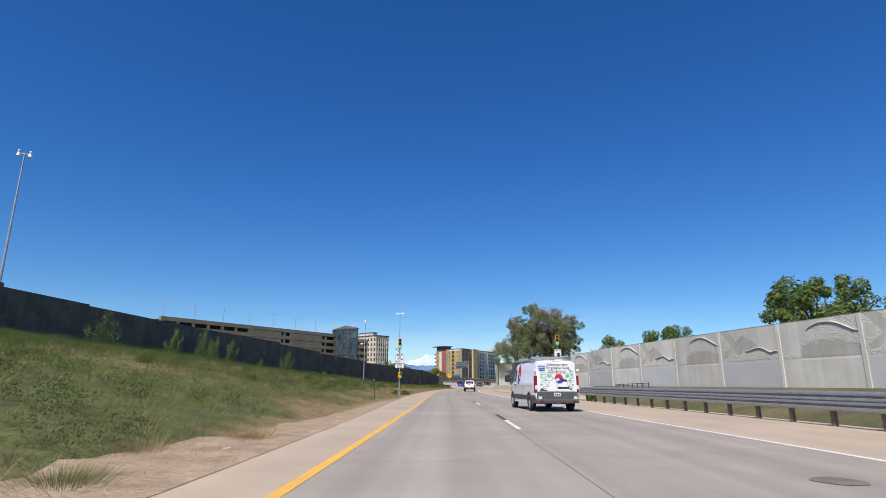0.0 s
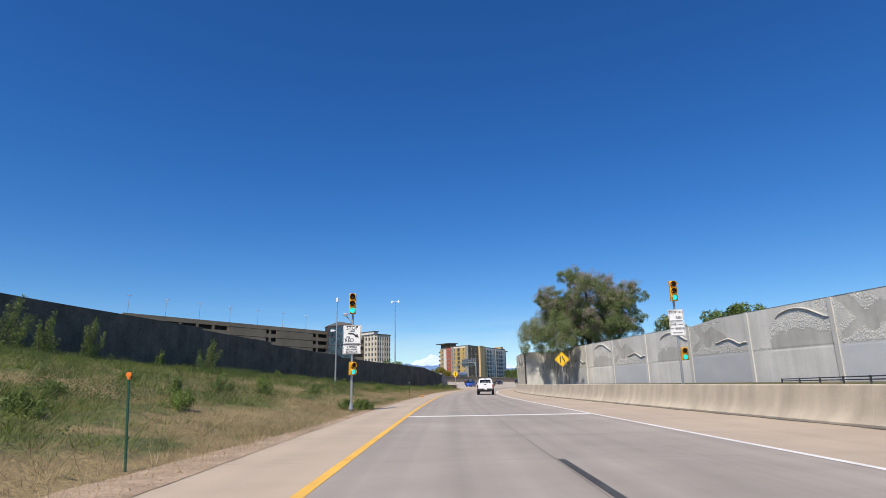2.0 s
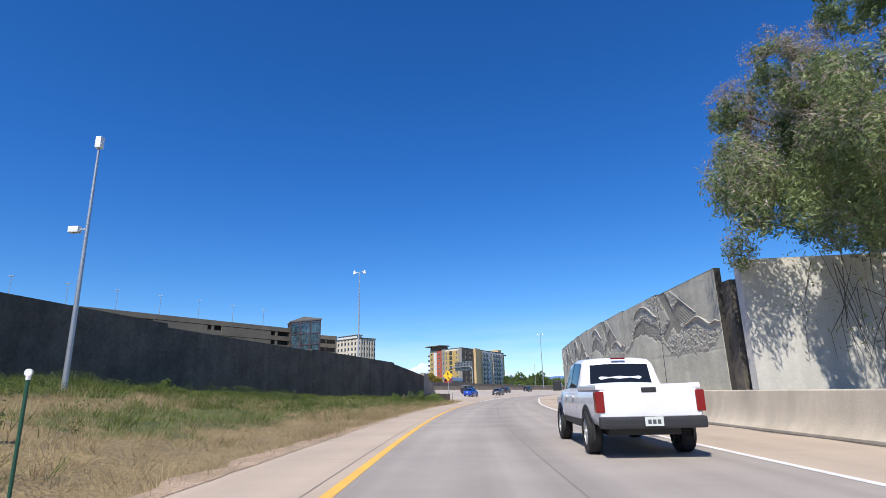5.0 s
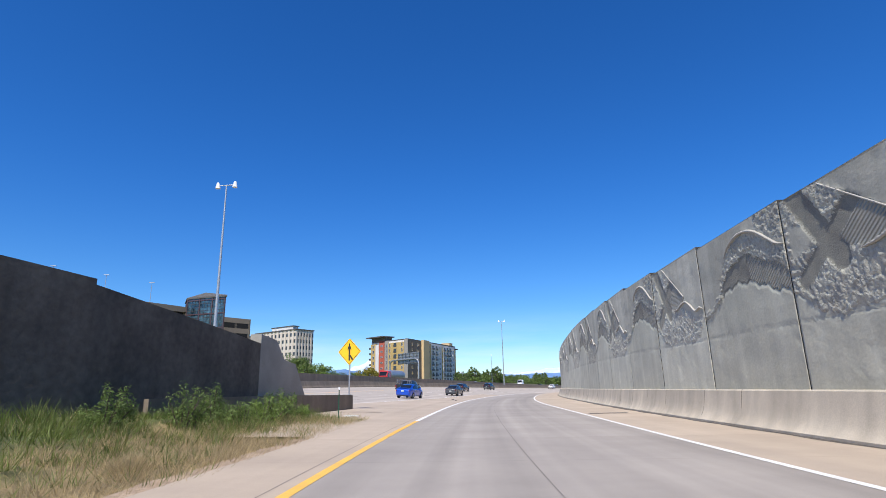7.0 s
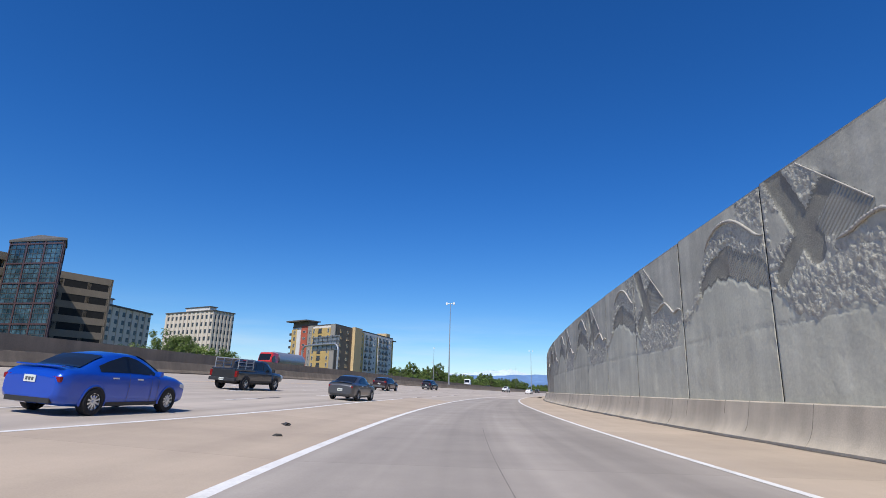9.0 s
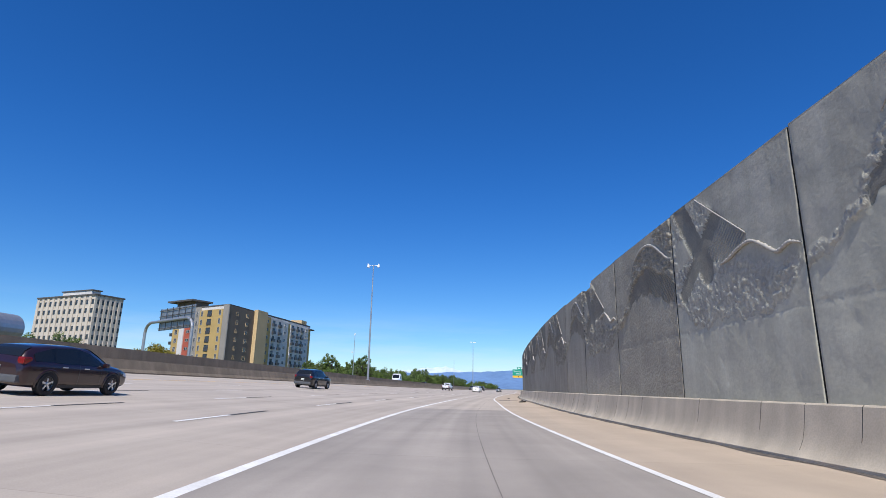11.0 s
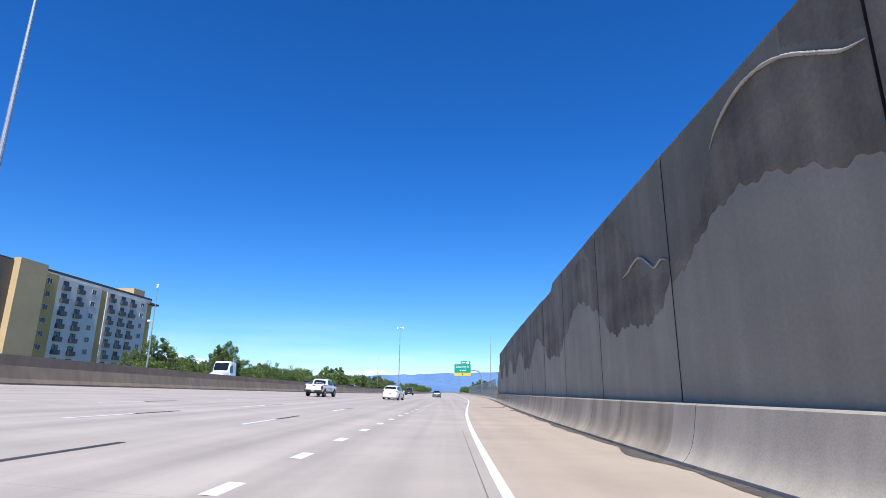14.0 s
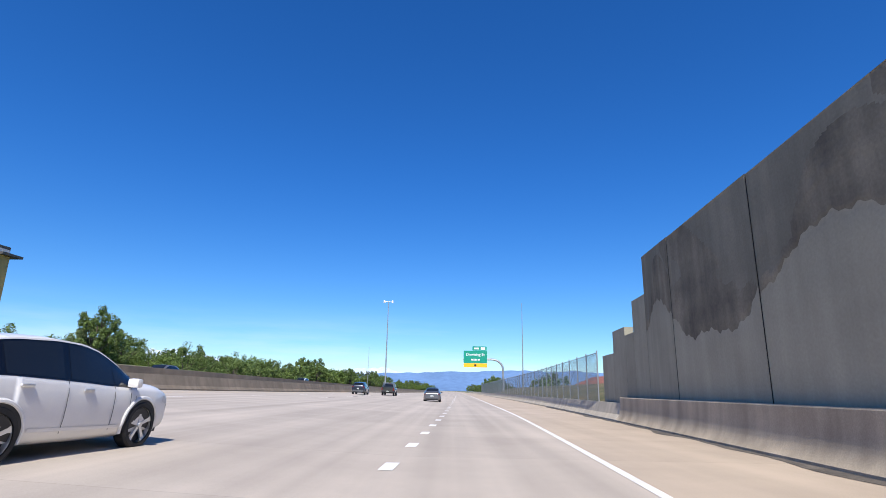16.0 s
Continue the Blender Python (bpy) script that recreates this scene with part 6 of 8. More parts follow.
def leaves_mesh(name, centres, n, spread, size, mat, rng, flat=0.75, sides=4):
    """n small leaves scattered round the given cluster centres."""
    c = np.asarray(centres, float)
    k = rng.integers(0, len(c), n)
    way = rng.normal(0, 1, (n, 3))
    way /= np.linalg.norm(way, axis=1)[:, None]
    bumps = 1 + 0.22 * np.sin(way[:, :1] * 5 + k[:, None]) * np.sin(way[:, 1:2] * 6 + 2 * k[:, None])
    p = c[k, :3] + way * (spread * 1.55 * c[k, 3:4]) * bumps * rng.uniform(0.35, 1.0, (n, 1)) ** 0.5 * np.array([1, 1, flat])
    out = way + np.array([0, 0, 0.35]) + rng.normal(0, 0.42, (n, 3))      # leaves lie roughly on the outside of each clump
    a = np.cross(out, rng.normal(0, 1, (n, 3)))
    a /= np.linalg.norm(a, axis=1)[:, None]
    b = np.cross(out, a)
    b /= np.linalg.norm(b, axis=1)[:, None]
    s = size * rng.uniform(0.6, 1.4, (n, 1))
    v = np.stack([p - a * s, p + b * s * 0.5, p + a * s, p - b * s * 0.5] if sides == 4 else [p - a * s, p + b * s * 0.55, p + a * s], 1).reshape(-1, 3)
    me = bpy.data.meshes.new(name)
    me.vertices.add(len(v))
    me.vertices.foreach_set("co", v.ravel())
    me.loops.add(sides * n)
    me.loops.foreach_set("vertex_index", np.arange(sides * n))
    me.polygons.add(n)
    me.polygons.foreach_set("loop_start", np.arange(0, sides * n, sides))
    me.update()
    me.validate()
    me.materials.append(mat)
    return me

def tree(m, h, r, seed, nleaf, size, mat, label, clear=0.25, clusters=40, twigs=0, lean=(0, 0), group="", squash=1.0, spread=0, sides=4, sub=0):
    rng = np.random.default_rng(seed)
    e = thing("tree", m, label, "tree", group)
    cz = h * (clear + (1 - clear) * 0.52)
    cen = []
    for _ in range(clusters):
        d = rng.normal(0, 1, 3)
        d /= np.linalg.norm(d)
        q = rng.uniform(0.25, 1.0) ** 0.55
        cen.append((d[0] * r * q + lean[0], d[1] * r * q + lean[1], cz + d[2] * (h - h * clear) * 0.47 * q, rng.uniform(0.7, 1.3)))
    bm = B()
    tr = max(0.12, h * 0.028)
    fork = Vector((lean[0] * 0.25, lean[1] * 0.25, h * (clear + 0.12)))
    tube(bm, (0, 0, -0.3), fork * 0.5, tr * 1.25, tr, 10, False)
    tube(bm, fork * 0.5, fork, tr, tr * 0.8, 10, False)
    for c in cen[:: max(1, clusters // 16)]:
        p = Vector(c[:3])
        mid = fork.lerp(p, 0.5) + Vector((rng.normal(0, r * .08), rng.normal(0, r * .08), h * 0.04))
        tube(bm, fork, mid, tr * 0.55, tr * 0.3, 7, False)
        tube(bm, mid, p, tr * 0.3, tr * 0.08, 6, False)
    part("trunk", bm, M_BARK, e, "grey branching trunk")
    spread = spread or r * 1.1 / (clusters ** (1 / 3)) * 0.42
    dry = [(c[0], c[1], c[2] + 0.3, c[3] * 1.25) for c in cen[: int(clusters * 0.45)]]
    if sub:                              # each cluster is a loose group of small tufts
        def loose(c):
            w = rng.normal(0, 1, 3)
            w *= spread * 1.7 * c[3] * rng.uniform(0.3, 1.0) ** 0.4 / np.linalg.norm(w)
            return (c[0] + w[0], c[1] + w[1], c[2] + w[2] * 0.8, c[3] * rng.uniform(0.28, 0.52))
        dry = [loose(c) for c in dry for _ in range(sub)]
        cen = [loose(c) for c in cen for _ in range(sub)]
    new_ob = new("crown", leaves_mesh("crown", cen, nleaf, spread, size, mat, rng, squash, sides))
    new_ob.parent = e
    if twigs:
        o = new("dry_foliage", leaves_mesh("dry_foliage", dry, twigs, spread * 1.1, size * 0.7, M_TWIG, rng, squash, sides))
        o.parent = e
        o["label"] = "dry brownish seed clusters"
        o["kind"] = "stuff"
    return e

# the big elm over the wall
tree(standing(106.0, 17.0, 0.4), 15.2, 7.2, 11, 200000, 0.09, M_LEAF, "large elm with thin grey-green foliage and dry seed clusters", 0.29, 165, 110000, (0.3, -1.3), spread=0.60, sides=3, sub=12)
tree(standing(66, 44, 1.0), 14.5, 5.4, 5, 9000, 0.22, M_LEAF2, "dense dark green tree behind the wall", 0.15, 34, 0)
tree(standing(76, 52, 1.0), 15.0, 5.0, 6, 8000, 0.22, M_LEAF2, "dense dark green tree behind the wall", 0.15, 34, 0)
tree(standing(52, 49, 1.0), 13.0, 5.0, 7, 7000, 0.22, M_LEAF2, "dense dark green tree behind the wall", 0.15, 30, 0)
tree(standing(150, 51, 1.0), 15.2, 6.5, 8, 9000, 0.24, M_LEAF2, "dark green tree behind the wall", 0.2, 40, 0)
tree(standing(132, 34, 1.0), 11.5, 4.0, 9, 6000, 0.2, M_LEAF, "green tree behind the wall", 0.2, 30, 0)
# dense hanging shoots in front of the back wall
rng = np.random.default_rng(21)
cc = [(*spot(96.5 + 6.0 * rng.random(), 8.2 + 6.0 * rng.random(), 0)[:2], 5.0 + 3.0 * rng.random(), rng.uniform(.7, 1.3)) for _ in range(70)]
e = thing("hanging_shoots", Matrix.Identity(4), "mass of hanging elm shoots in front of the wall", "shrub")
o = new("foliage", leaves_mesh("foliage", cc, 32000, 0.42, 0.08, M_LEAF, rng, 1.2, 3))
o.parent = e
o = new("dry_foliage", leaves_mesh("dry_foliage", [(a, b, c + 0.2, w * 1.1) for a, b, c, w in cc[:34]], 11000, 0.42, 0.06, M_TWIG, rng, 1.2, 3))
o.parent = e
o["label"] = "dry brownish seed clusters"
o["kind"] = "stuff"
for k in range(5):
    bm = B()
    a = spot(97.6 + 10.5 * rng.random(), 12.6 + 1.2 * rng.random(), 0.7)
    tube(bm, a, a + Vector((rng.normal(0, .5), rng.normal(0, .5), 3 + 2.8 * rng.random())), 0.035, 0.012, 5, False)
    part("stem", bm, M_BARK, e)
# thin dry shoots hanging over the return wall
for k in range(9):
    for _ in range(9):
        bm = B()
        a = spot(98.2 + 4.4 * rng.random(), 9.6 + 4.4 * ((k + rng.random()) / 9) ** 0.7, 0)
        z0, z1 = 3.0 + 2.2 * rng.random(), 0.9 + 1.9 * rng.random()
        b = a + Vector((rng.normal(0, .45), rng.normal(0, .35), 0))
        c = (a + b) / 2 + Vector((rng.normal(0, .15), rng.normal(0, .15), 0))
        tube(bm, (a.x, a.y, z0), (c.x, c.y, (z0 + z1) / 2), 0.012, 0.009, 4, False)
        tube(bm, (c.x, c.y, (z0 + z1) / 2), (b.x, b.y, z1), 0.009, 0.004, 4, False)
        part("shoot", bm, M_BARK, e)
cc = [(*spot(98.4 + 4.0 * rng.random(), 9.8 + 4.2 * rng.random(), 0)[:2], 2.6 + 4.2 * rng.random() ** 0.7, rng.uniform(.5, 1.1)) for _ in range(60)]
o = new("foliage", leaves_mesh("foliage", cc, 1600, 0.40, 0.06, M_LEAF, rng, 1.8, 3))
o.parent = e

# tree belt beyond the highway
protos = {}
def belt(kind, m, near=False):
    h, r, mt = ((9.5, 5.6, M_LEAF2), (8.0, 5.2, M_LEAF3), (11.0, 4.6, M_LEAF4), (7.0, 4.6, M_LEAFY), (12.5, 3.2, M_LEAF2))[kind]
    if (kind, near) not in protos:
        words = ["dark green leafy tree beyond the highway", "fresh green leafy tree beyond the highway", "grey-green leafy tree beyond the highway", "yellow-green leafy tree beyond the highway", "tall narrow dark green tree beyond the highway"]
        protos[kind, near] = tree(m, h, r, 40 + kind, 5400 if near else 1600, 0.27 if near else 0.60, mt, words[kind], 0.08, 46, 0, group="tree belt", sides=3)
    else:
        copy_thing(protos[kind, near], m)
rng = np.random.default_rng(4)
for k in range(5):
    p = spot(500 + 9 * k, -95 - 4 * k, 1.0)
    belt(k, pose(p.x, p.y, p.z, 0, 0, 60 * k))
for k in range(96):
    s = 395 + 4.0 * k + rng.uniform(-3, 3)
    d = -62 + 0.06 * (s - 395) - rng.uniform(0, 26)
    if s < 430:
        d -= 8
    p = spot(s, d, 1.2)
    q = int(rng.choice([0, 1, 2, 0, 1, 4]))
    m = pose(p.x, p.y, p.z - 0.6, 0, 0, rng.uniform(0, 360))
    if p.x < 52:
        continue
    belt(q, m @ Matrix.Scale(rng.uniform(0.75, 1.1) if s < 560 else rng.uniform(0.7, 1.1), 4), s < 520)
for (x, y, q, sc) in ((-30, 560, 1, 1.6), (-22, 585, 3, 1.3), (-12, 600, 0, 1.6), (-2, 610, 2, 1.5), (10, 640, 0, 1.7), (-40, 545, 3, 1.2), (-62, 500, 0, 1.45), (-54, 492, 1, 1.3), (-47, 484, 0, 1.15), (-80, 360, 1, 1.0), (-84, 345, 0, 1.1), (-97, 318, 1, 0.9), (-60, 402, 0, 1.3), (-36.9, 265.8, 0, 1.15), (-37.2, 269.3, 1, 1.2), (-36.2, 272.2, 0, 1.2), (-27.8, 367.2, 0, 1.6), (-25.3, 374.0, 2, 1.45), (-21.0, 370.4, 1, 1.75), (-33, 488, 0, 1.35), (-28, 483, 3, 1.2), (-24, 480, 1, 1.3), (-19, 475, 0, 1.2), (-14, 471, 2, 1.15), (-9, 466, 1, 1.3), (-5, 462, 0, 1.25), (-36.4, 360.2, 0, 1.0), (-40.3, 422, 1, 1.55), (-34.5, 424, 0, 1.75), (-29, 426, 1, 1.6), (-22, 428, 0, 1.5), (-18.5, 432, 1, 1.5), (1.1, 445.7, 3, 1.25), (-2.5, 448, 0, 1.1), (-44, 420, 2, 1.1), (-33, 432, 1, 1.0), (58, 463, 1, 1.0), (62, 472, 0, 1.1), (67, 478, 1, 1.05), (72, 486, 2, 1.0), (79, 492, 0, 1.05), (84, 499, 1, 1.0), (90, 506, 0, 1.0)):
    belt(q, pose(x, y, 1.5, 0, 0, x * 7) @ Matrix.Scale(sc, 4), True)
for k in range(64):
    s = 400 + 5.6 * k + rng.uniform(-3, 3)
    p = spot(s, -92 - 26 * rng.random(), 0.6)
    if p.x > 52:
        belt(int(rng.choice([0, 1, 2, 0, 4])), pose(p.x, p.y, p.z, 0, 0, rng.uniform(0, 360)) @ Matrix.Scale(rng.uniform(0.95, 1.35), 4))
for k in range(22):
    s, d = 560 + 24 * k, 16 + 30 * rng.random()
    p = spot(s, d, -0.3)
    belt(int(rng.choice([0, 1, 2])), pose(p.x, p.y, p.z, 0, 0, 40 * k) @ Matrix.Scale(rng.uniform(0.6, 1.0), 4))
for k in range(26):
    p = spot(700 + 18 * k, -38 + 14 * rng.random(), 0.0)
    belt(int(rng.choice([0, 1, 2])), pose(p.x, p.y, p.z, 0, 0, 40 * k) @ Matrix.Scale(rng.uniform(0.6, 0.9), 4))

# ---------------------------------------------------------------- vehicles
class Loft:
    """A vehicle shell: half sections along its length, mirrored. Keys: y, bottom, shoulder and top heights, half widths at shoulder and top."""
    def __init__(self, keys, soft=0.05):
        self.soft = soft
        k = np.array(keys, float)
        self.y, self.c = k[:, 0], k[:, 1:]
    def at(self, y):
        return [sum(w * float(np.interp(y + o, self.y, self.c[:, j])) for o, w in ((-self.soft, .25), (0, .5), (self.soft, .25))) for j in range(5)]
    def section(self, y):
        zb, zs, zt, ws, wt = self.at(y)
        wb = ws * 0.95
        def mix(a, b, f):
            return a + (b - a) * f
        return [(0, zb), (wb * 0.86, zb), (wb, zb + 0.07), (mix(wb, ws, .8), mix(zb, zs, .30)), (ws, mix(zb, zs, .62)), (ws * 0.992, zs - 0.05), (ws * 0.965, zs), (mix(ws * .965, wt, .5), mix(zs, zt, .47)), (mix(ws * .965, wt, .93), mix(zs, zt, .90)), (wt * 0.93, zt - 0.012), (wt * 0.55, zt + 0.018), (0, zt + 0.026)]
    def mesh(self, step=0.09):
        ys = np.unique(np.r_[np.arange(self.y[0], self.y[-1], step), self.y])
        bm = B()
        rings = []
        for y in ys:
            sec = self.section(y)
            ring = [bm.verts.new((x, y, z)) for x, z in sec] + [bm.verts.new((-x, y, z)) for x, z in sec[-2:0:-1]]
            rings.append(ring)
        n = len(rings[0])
        for a, b in zip(rings[:-1], rings[1:]):
            for i in range(n):
                j = (i + 1) % n
                bm.faces.new((a[i], a[j], b[j], b[i]))
        bm.faces.new(rings[0])
        bm.faces.new(rings[-1][::-1])
        bmesh.ops.recalc_face_normals(bm, faces=bm.faces)
        for f in bm.faces:
            f.smooth = len(f.verts) == 4
        return bm
    def side(self, y, v):
        """Half width and height on the flank between shoulder (v 0) and top (v 1); v below 0 runs down to the sill."""
        zb, zs, zt, ws, wt = self.at(y)
        if v >= 0:
            return ws * .965 + (wt - ws * .965) * v, zs + (zt - zs) * v
        s = self.section(y)
        z = zs + (zs - zb) * v
        pts = s[2:7]
        return float(np.interp(z, [p[1] for p in pts], [p[0] for p in pts])), z

def flank_patch(loft, outline, sx, out=0.008, n=8):
    """A patch lying on the flank: outline is (y0, y1, v low, v high at y0, v high at y1)."""
    y0, y1, v0, va, vb = outline
    bm = B()
    g_ = []
    for i in range(n + 1):
        y = y0 + (y1 - y0) * i / n
        vt = va + (vb - va) * i / n
        row = []
        for j in range(5):
            w, z = loft.side(y, v0 + (vt - v0) * j / 4)
            row.append(bm.verts.new((sx * (w + out), y, z)))
        g_.append(row)
    for i in range(n):
        for j in range(4):
            bm.faces.new((g_[i][j], g_[i + 1][j], g_[i + 1][j + 1], g_[i][j + 1]))
    bmesh.ops.recalc_face_normals(bm, faces=bm.faces)
    c = bm.faces[:][0]
    if c.normal.x * sx < 0:
        bmesh.ops.reverse_faces(bm, faces=bm.faces)
    return bm

def deck_patch(loft, y0, y1, frac0, frac1, out=0.01, n=10):
    """Windscreen or rear window: a patch on the sloping top between two stations."""
    bm = B()
    g_ = []
    for i in range(n + 1):
        y = y0 + (y1 - y0) * i / n
        zb, zs, zt, ws, wt = loft.at(y)
        f = frac0 + (frac1 - frac0) * i / n
        row = []
        for j in range(7):
            q = -1 + j / 3
            row.append(bm.verts.new((q * wt * f, y, zt + 0.026 - 0.02 * abs(q) ** 2 + out)))
        g_.append(row)
    for i in range(n):
        for j in range(6):
            bm.faces.new((g_[i][j], g_[i][j + 1], g_[i + 1][j + 1], g_[i + 1][j]))
    bmesh.ops.recalc_face_normals(bm, faces=bm.faces)
    if bm.faces[:][0].normal.z < 0:
        bmesh.ops.reverse_faces(bm, faces=bm.faces)
    return bm

_wheels = {}
def wheel(parent, x, y, r, w=0.22, spokes=5, dark=False, rim=0.62):
    sx = 1 if x > 0 else -1
    key = (r, w, spokes, dark, rim)
    if key not in _wheels:
        bm = B()
        prof = [(r * rim, w * .5), (r * 0.93, w * .5), (r, w * .34), (r, -w * .34), (r * 0.93, -w * .5), (r * rim, -w * .5)]
        seg = 28
        rings = [[bm.verts.new((h, q * math.cos(2 * math.pi * k / seg), q * math.sin(2 * math.pi * k / seg))) for q, h in prof] for k in range(seg)]
        for k in range(seg):
            a, b = rings[k], rings[(k + 1) % seg]
            for i in range(len(prof) - 1):
                bm.faces.new((a[i], a[i + 1], b[i + 1], b[i]))
        bmesh.ops.recalc_face_normals(bm, faces=bm.faces)
        tm = bpy.data.meshes.new("tyre")
        bm.to_mesh(tm)
        bm.free()
        tm.materials.append(M_RUBBER)
        bm = B()
        rot = Matrix.Rotation(radians(90), 4, "Y")
        bmesh.ops.create_cone(bm, cap_ends=True, segments=28, radius1=r * rim * .97, radius2=r * rim * .97, depth=w * 0.3, matrix=Matrix.Translation((-0.02, 0, 0)) @ rot)
        for f in bm.faces:
            f.material_index = 1
        nb = len(bm.faces)
        bmesh.ops.create_cone(bm, cap_ends=False, segments=28, radius1=r * rim * 1.03, radius2=r * rim * .96, depth=w * 0.9, matrix=rot)
        bmesh.ops.create_cone(bm, cap_ends=True, segments=14, radius1=r * 0.15, radius2=r * 0.12, depth=0.06, matrix=Matrix.Translation((w * .38, 0, 0)) @ rot)
        for k in range(spokes):                  # spokes that widen towards the rim
            wide = r * (0.13 if spokes > 5 else 0.16)
            turn = Matrix.Rotation(2 * math.pi * k / spokes, 4, "X")
            ring = []
            for q, f, h in ((0.10, .75, .42), (0.30, .85, .40), (rim * .80, 1.0, .37), (rim * .97, 1.5, .40)):
                ring.append([bm.verts.new(turn @ Vector((w * h + dh, sy * wide * f * (.5 if dh > -.02 else .62), r * q))) for sy, dh in ((-1, -.03), (-1, 0), (1, 0), (1, -.03))])
            for a, b in zip(ring[:-1], ring[1:]):
                for i in range(3):
                    bm.faces.new((a[i], a[i + 1], b[i + 1], b[i]))
        for f in bm.faces:
            f.normal_update()
            if f.normal.x < -0.3 and f.material_index == 0:
                f.normal_flip()
        rm = bpy.data.meshes.new("rim")
        bm.to_mesh(rm)
        bm.free()
        rm.materials.append(M_GREYPLASTIC if dark else M_RIM)
        rm.materials.append(M_BLACKPLASTIC)
        _wheels[key] = (tm, rm)
    tm, rm = _wheels[key]
    m = pose(x, y, r, 0, 0, 0 if sx > 0 else 180)
    w_ = new("wheel")
    w_.parent = parent
    w_.matrix_basis = m
    for nm, me in (("tyre", tm), ("rim", rm)):
        o = new(nm, me)
        o.parent = w_
    return w_

def arch(parent, loft, x_sign, y, r, mat):
    """A raised lip round a dark wheel well, both lying on the flank."""
    seg = 28
    def at(q, t, out):
        yy, zz = y + q * math.cos(t), r * 0.88 + q * math.sin(t)
        zb, zs, zt, ws, wt = loft.at(yy)
        v = (zz - zs) / max(zs - zb, .1)
        w, _z = loft.side(yy, max(min(v, 0), -1))
        return (x_sign * (w + out), yy, zz)
    turns = [math.pi * (k / seg) * 1.16 - 0.08 * math.pi for k in range(seg + 1)]
    for name, mt, rings in (("wheel_arch", mat, ((1.0, 0.010), (1.03, 0.026), (1.10, 0.022), (1.15, 0.002))), ("wheel_well", M_BLACKPLASTIC, ((0.0, 0.004), (0.5, 0.004), (0.8, 0.005), (1.02, 0.006)))):
        bm = B()
        a = [[bm.verts.new(at(r * 0.97 * q, t, out)) for q, out in rings] for t in turns]
        for p, q in zip(a[:-1], a[1:]):
            for i in range(len(rings) - 1):
                bm.faces.new((p[i], p[i + 1], q[i + 1], q[i]))
        bmesh.ops.remove_doubles(bm, verts=bm.verts[:], dist=0.0005)
        bmesh.ops.recalc_face_normals(bm, faces=bm.faces)
        bmesh.ops.solidify(bm, geom=bm.faces[:], thickness=0.004)
        part(name, bm, mt, parent)

def small(parent, name, mat, cx, cy, cz, sx, sy, sz, bevel=0.01, label="", rz=0.0):
    bm = B()
    box(bm, 0, 0, 0, sx, sy, sz, bevel)
    o = part(name, bm, mat, parent, label)
    o.matrix_basis = pose(cx, cy, cz, 0, 0, rz)
    return o

def licence(parent, y, z, w=0.31):
    p = small(parent, "licence_plate", M_PLATE, 0, y, z, w, 0.012, 0.155, 0.004, "pale licence plate")
    bm = B()
    for k in range(3):
        box(bm, -0.08 + 0.08 * k, -0.009, -0.005, 0.055, 0.006, 0.07)
    part("lettering_bar", bm, M_GREYPLASTIC, p)

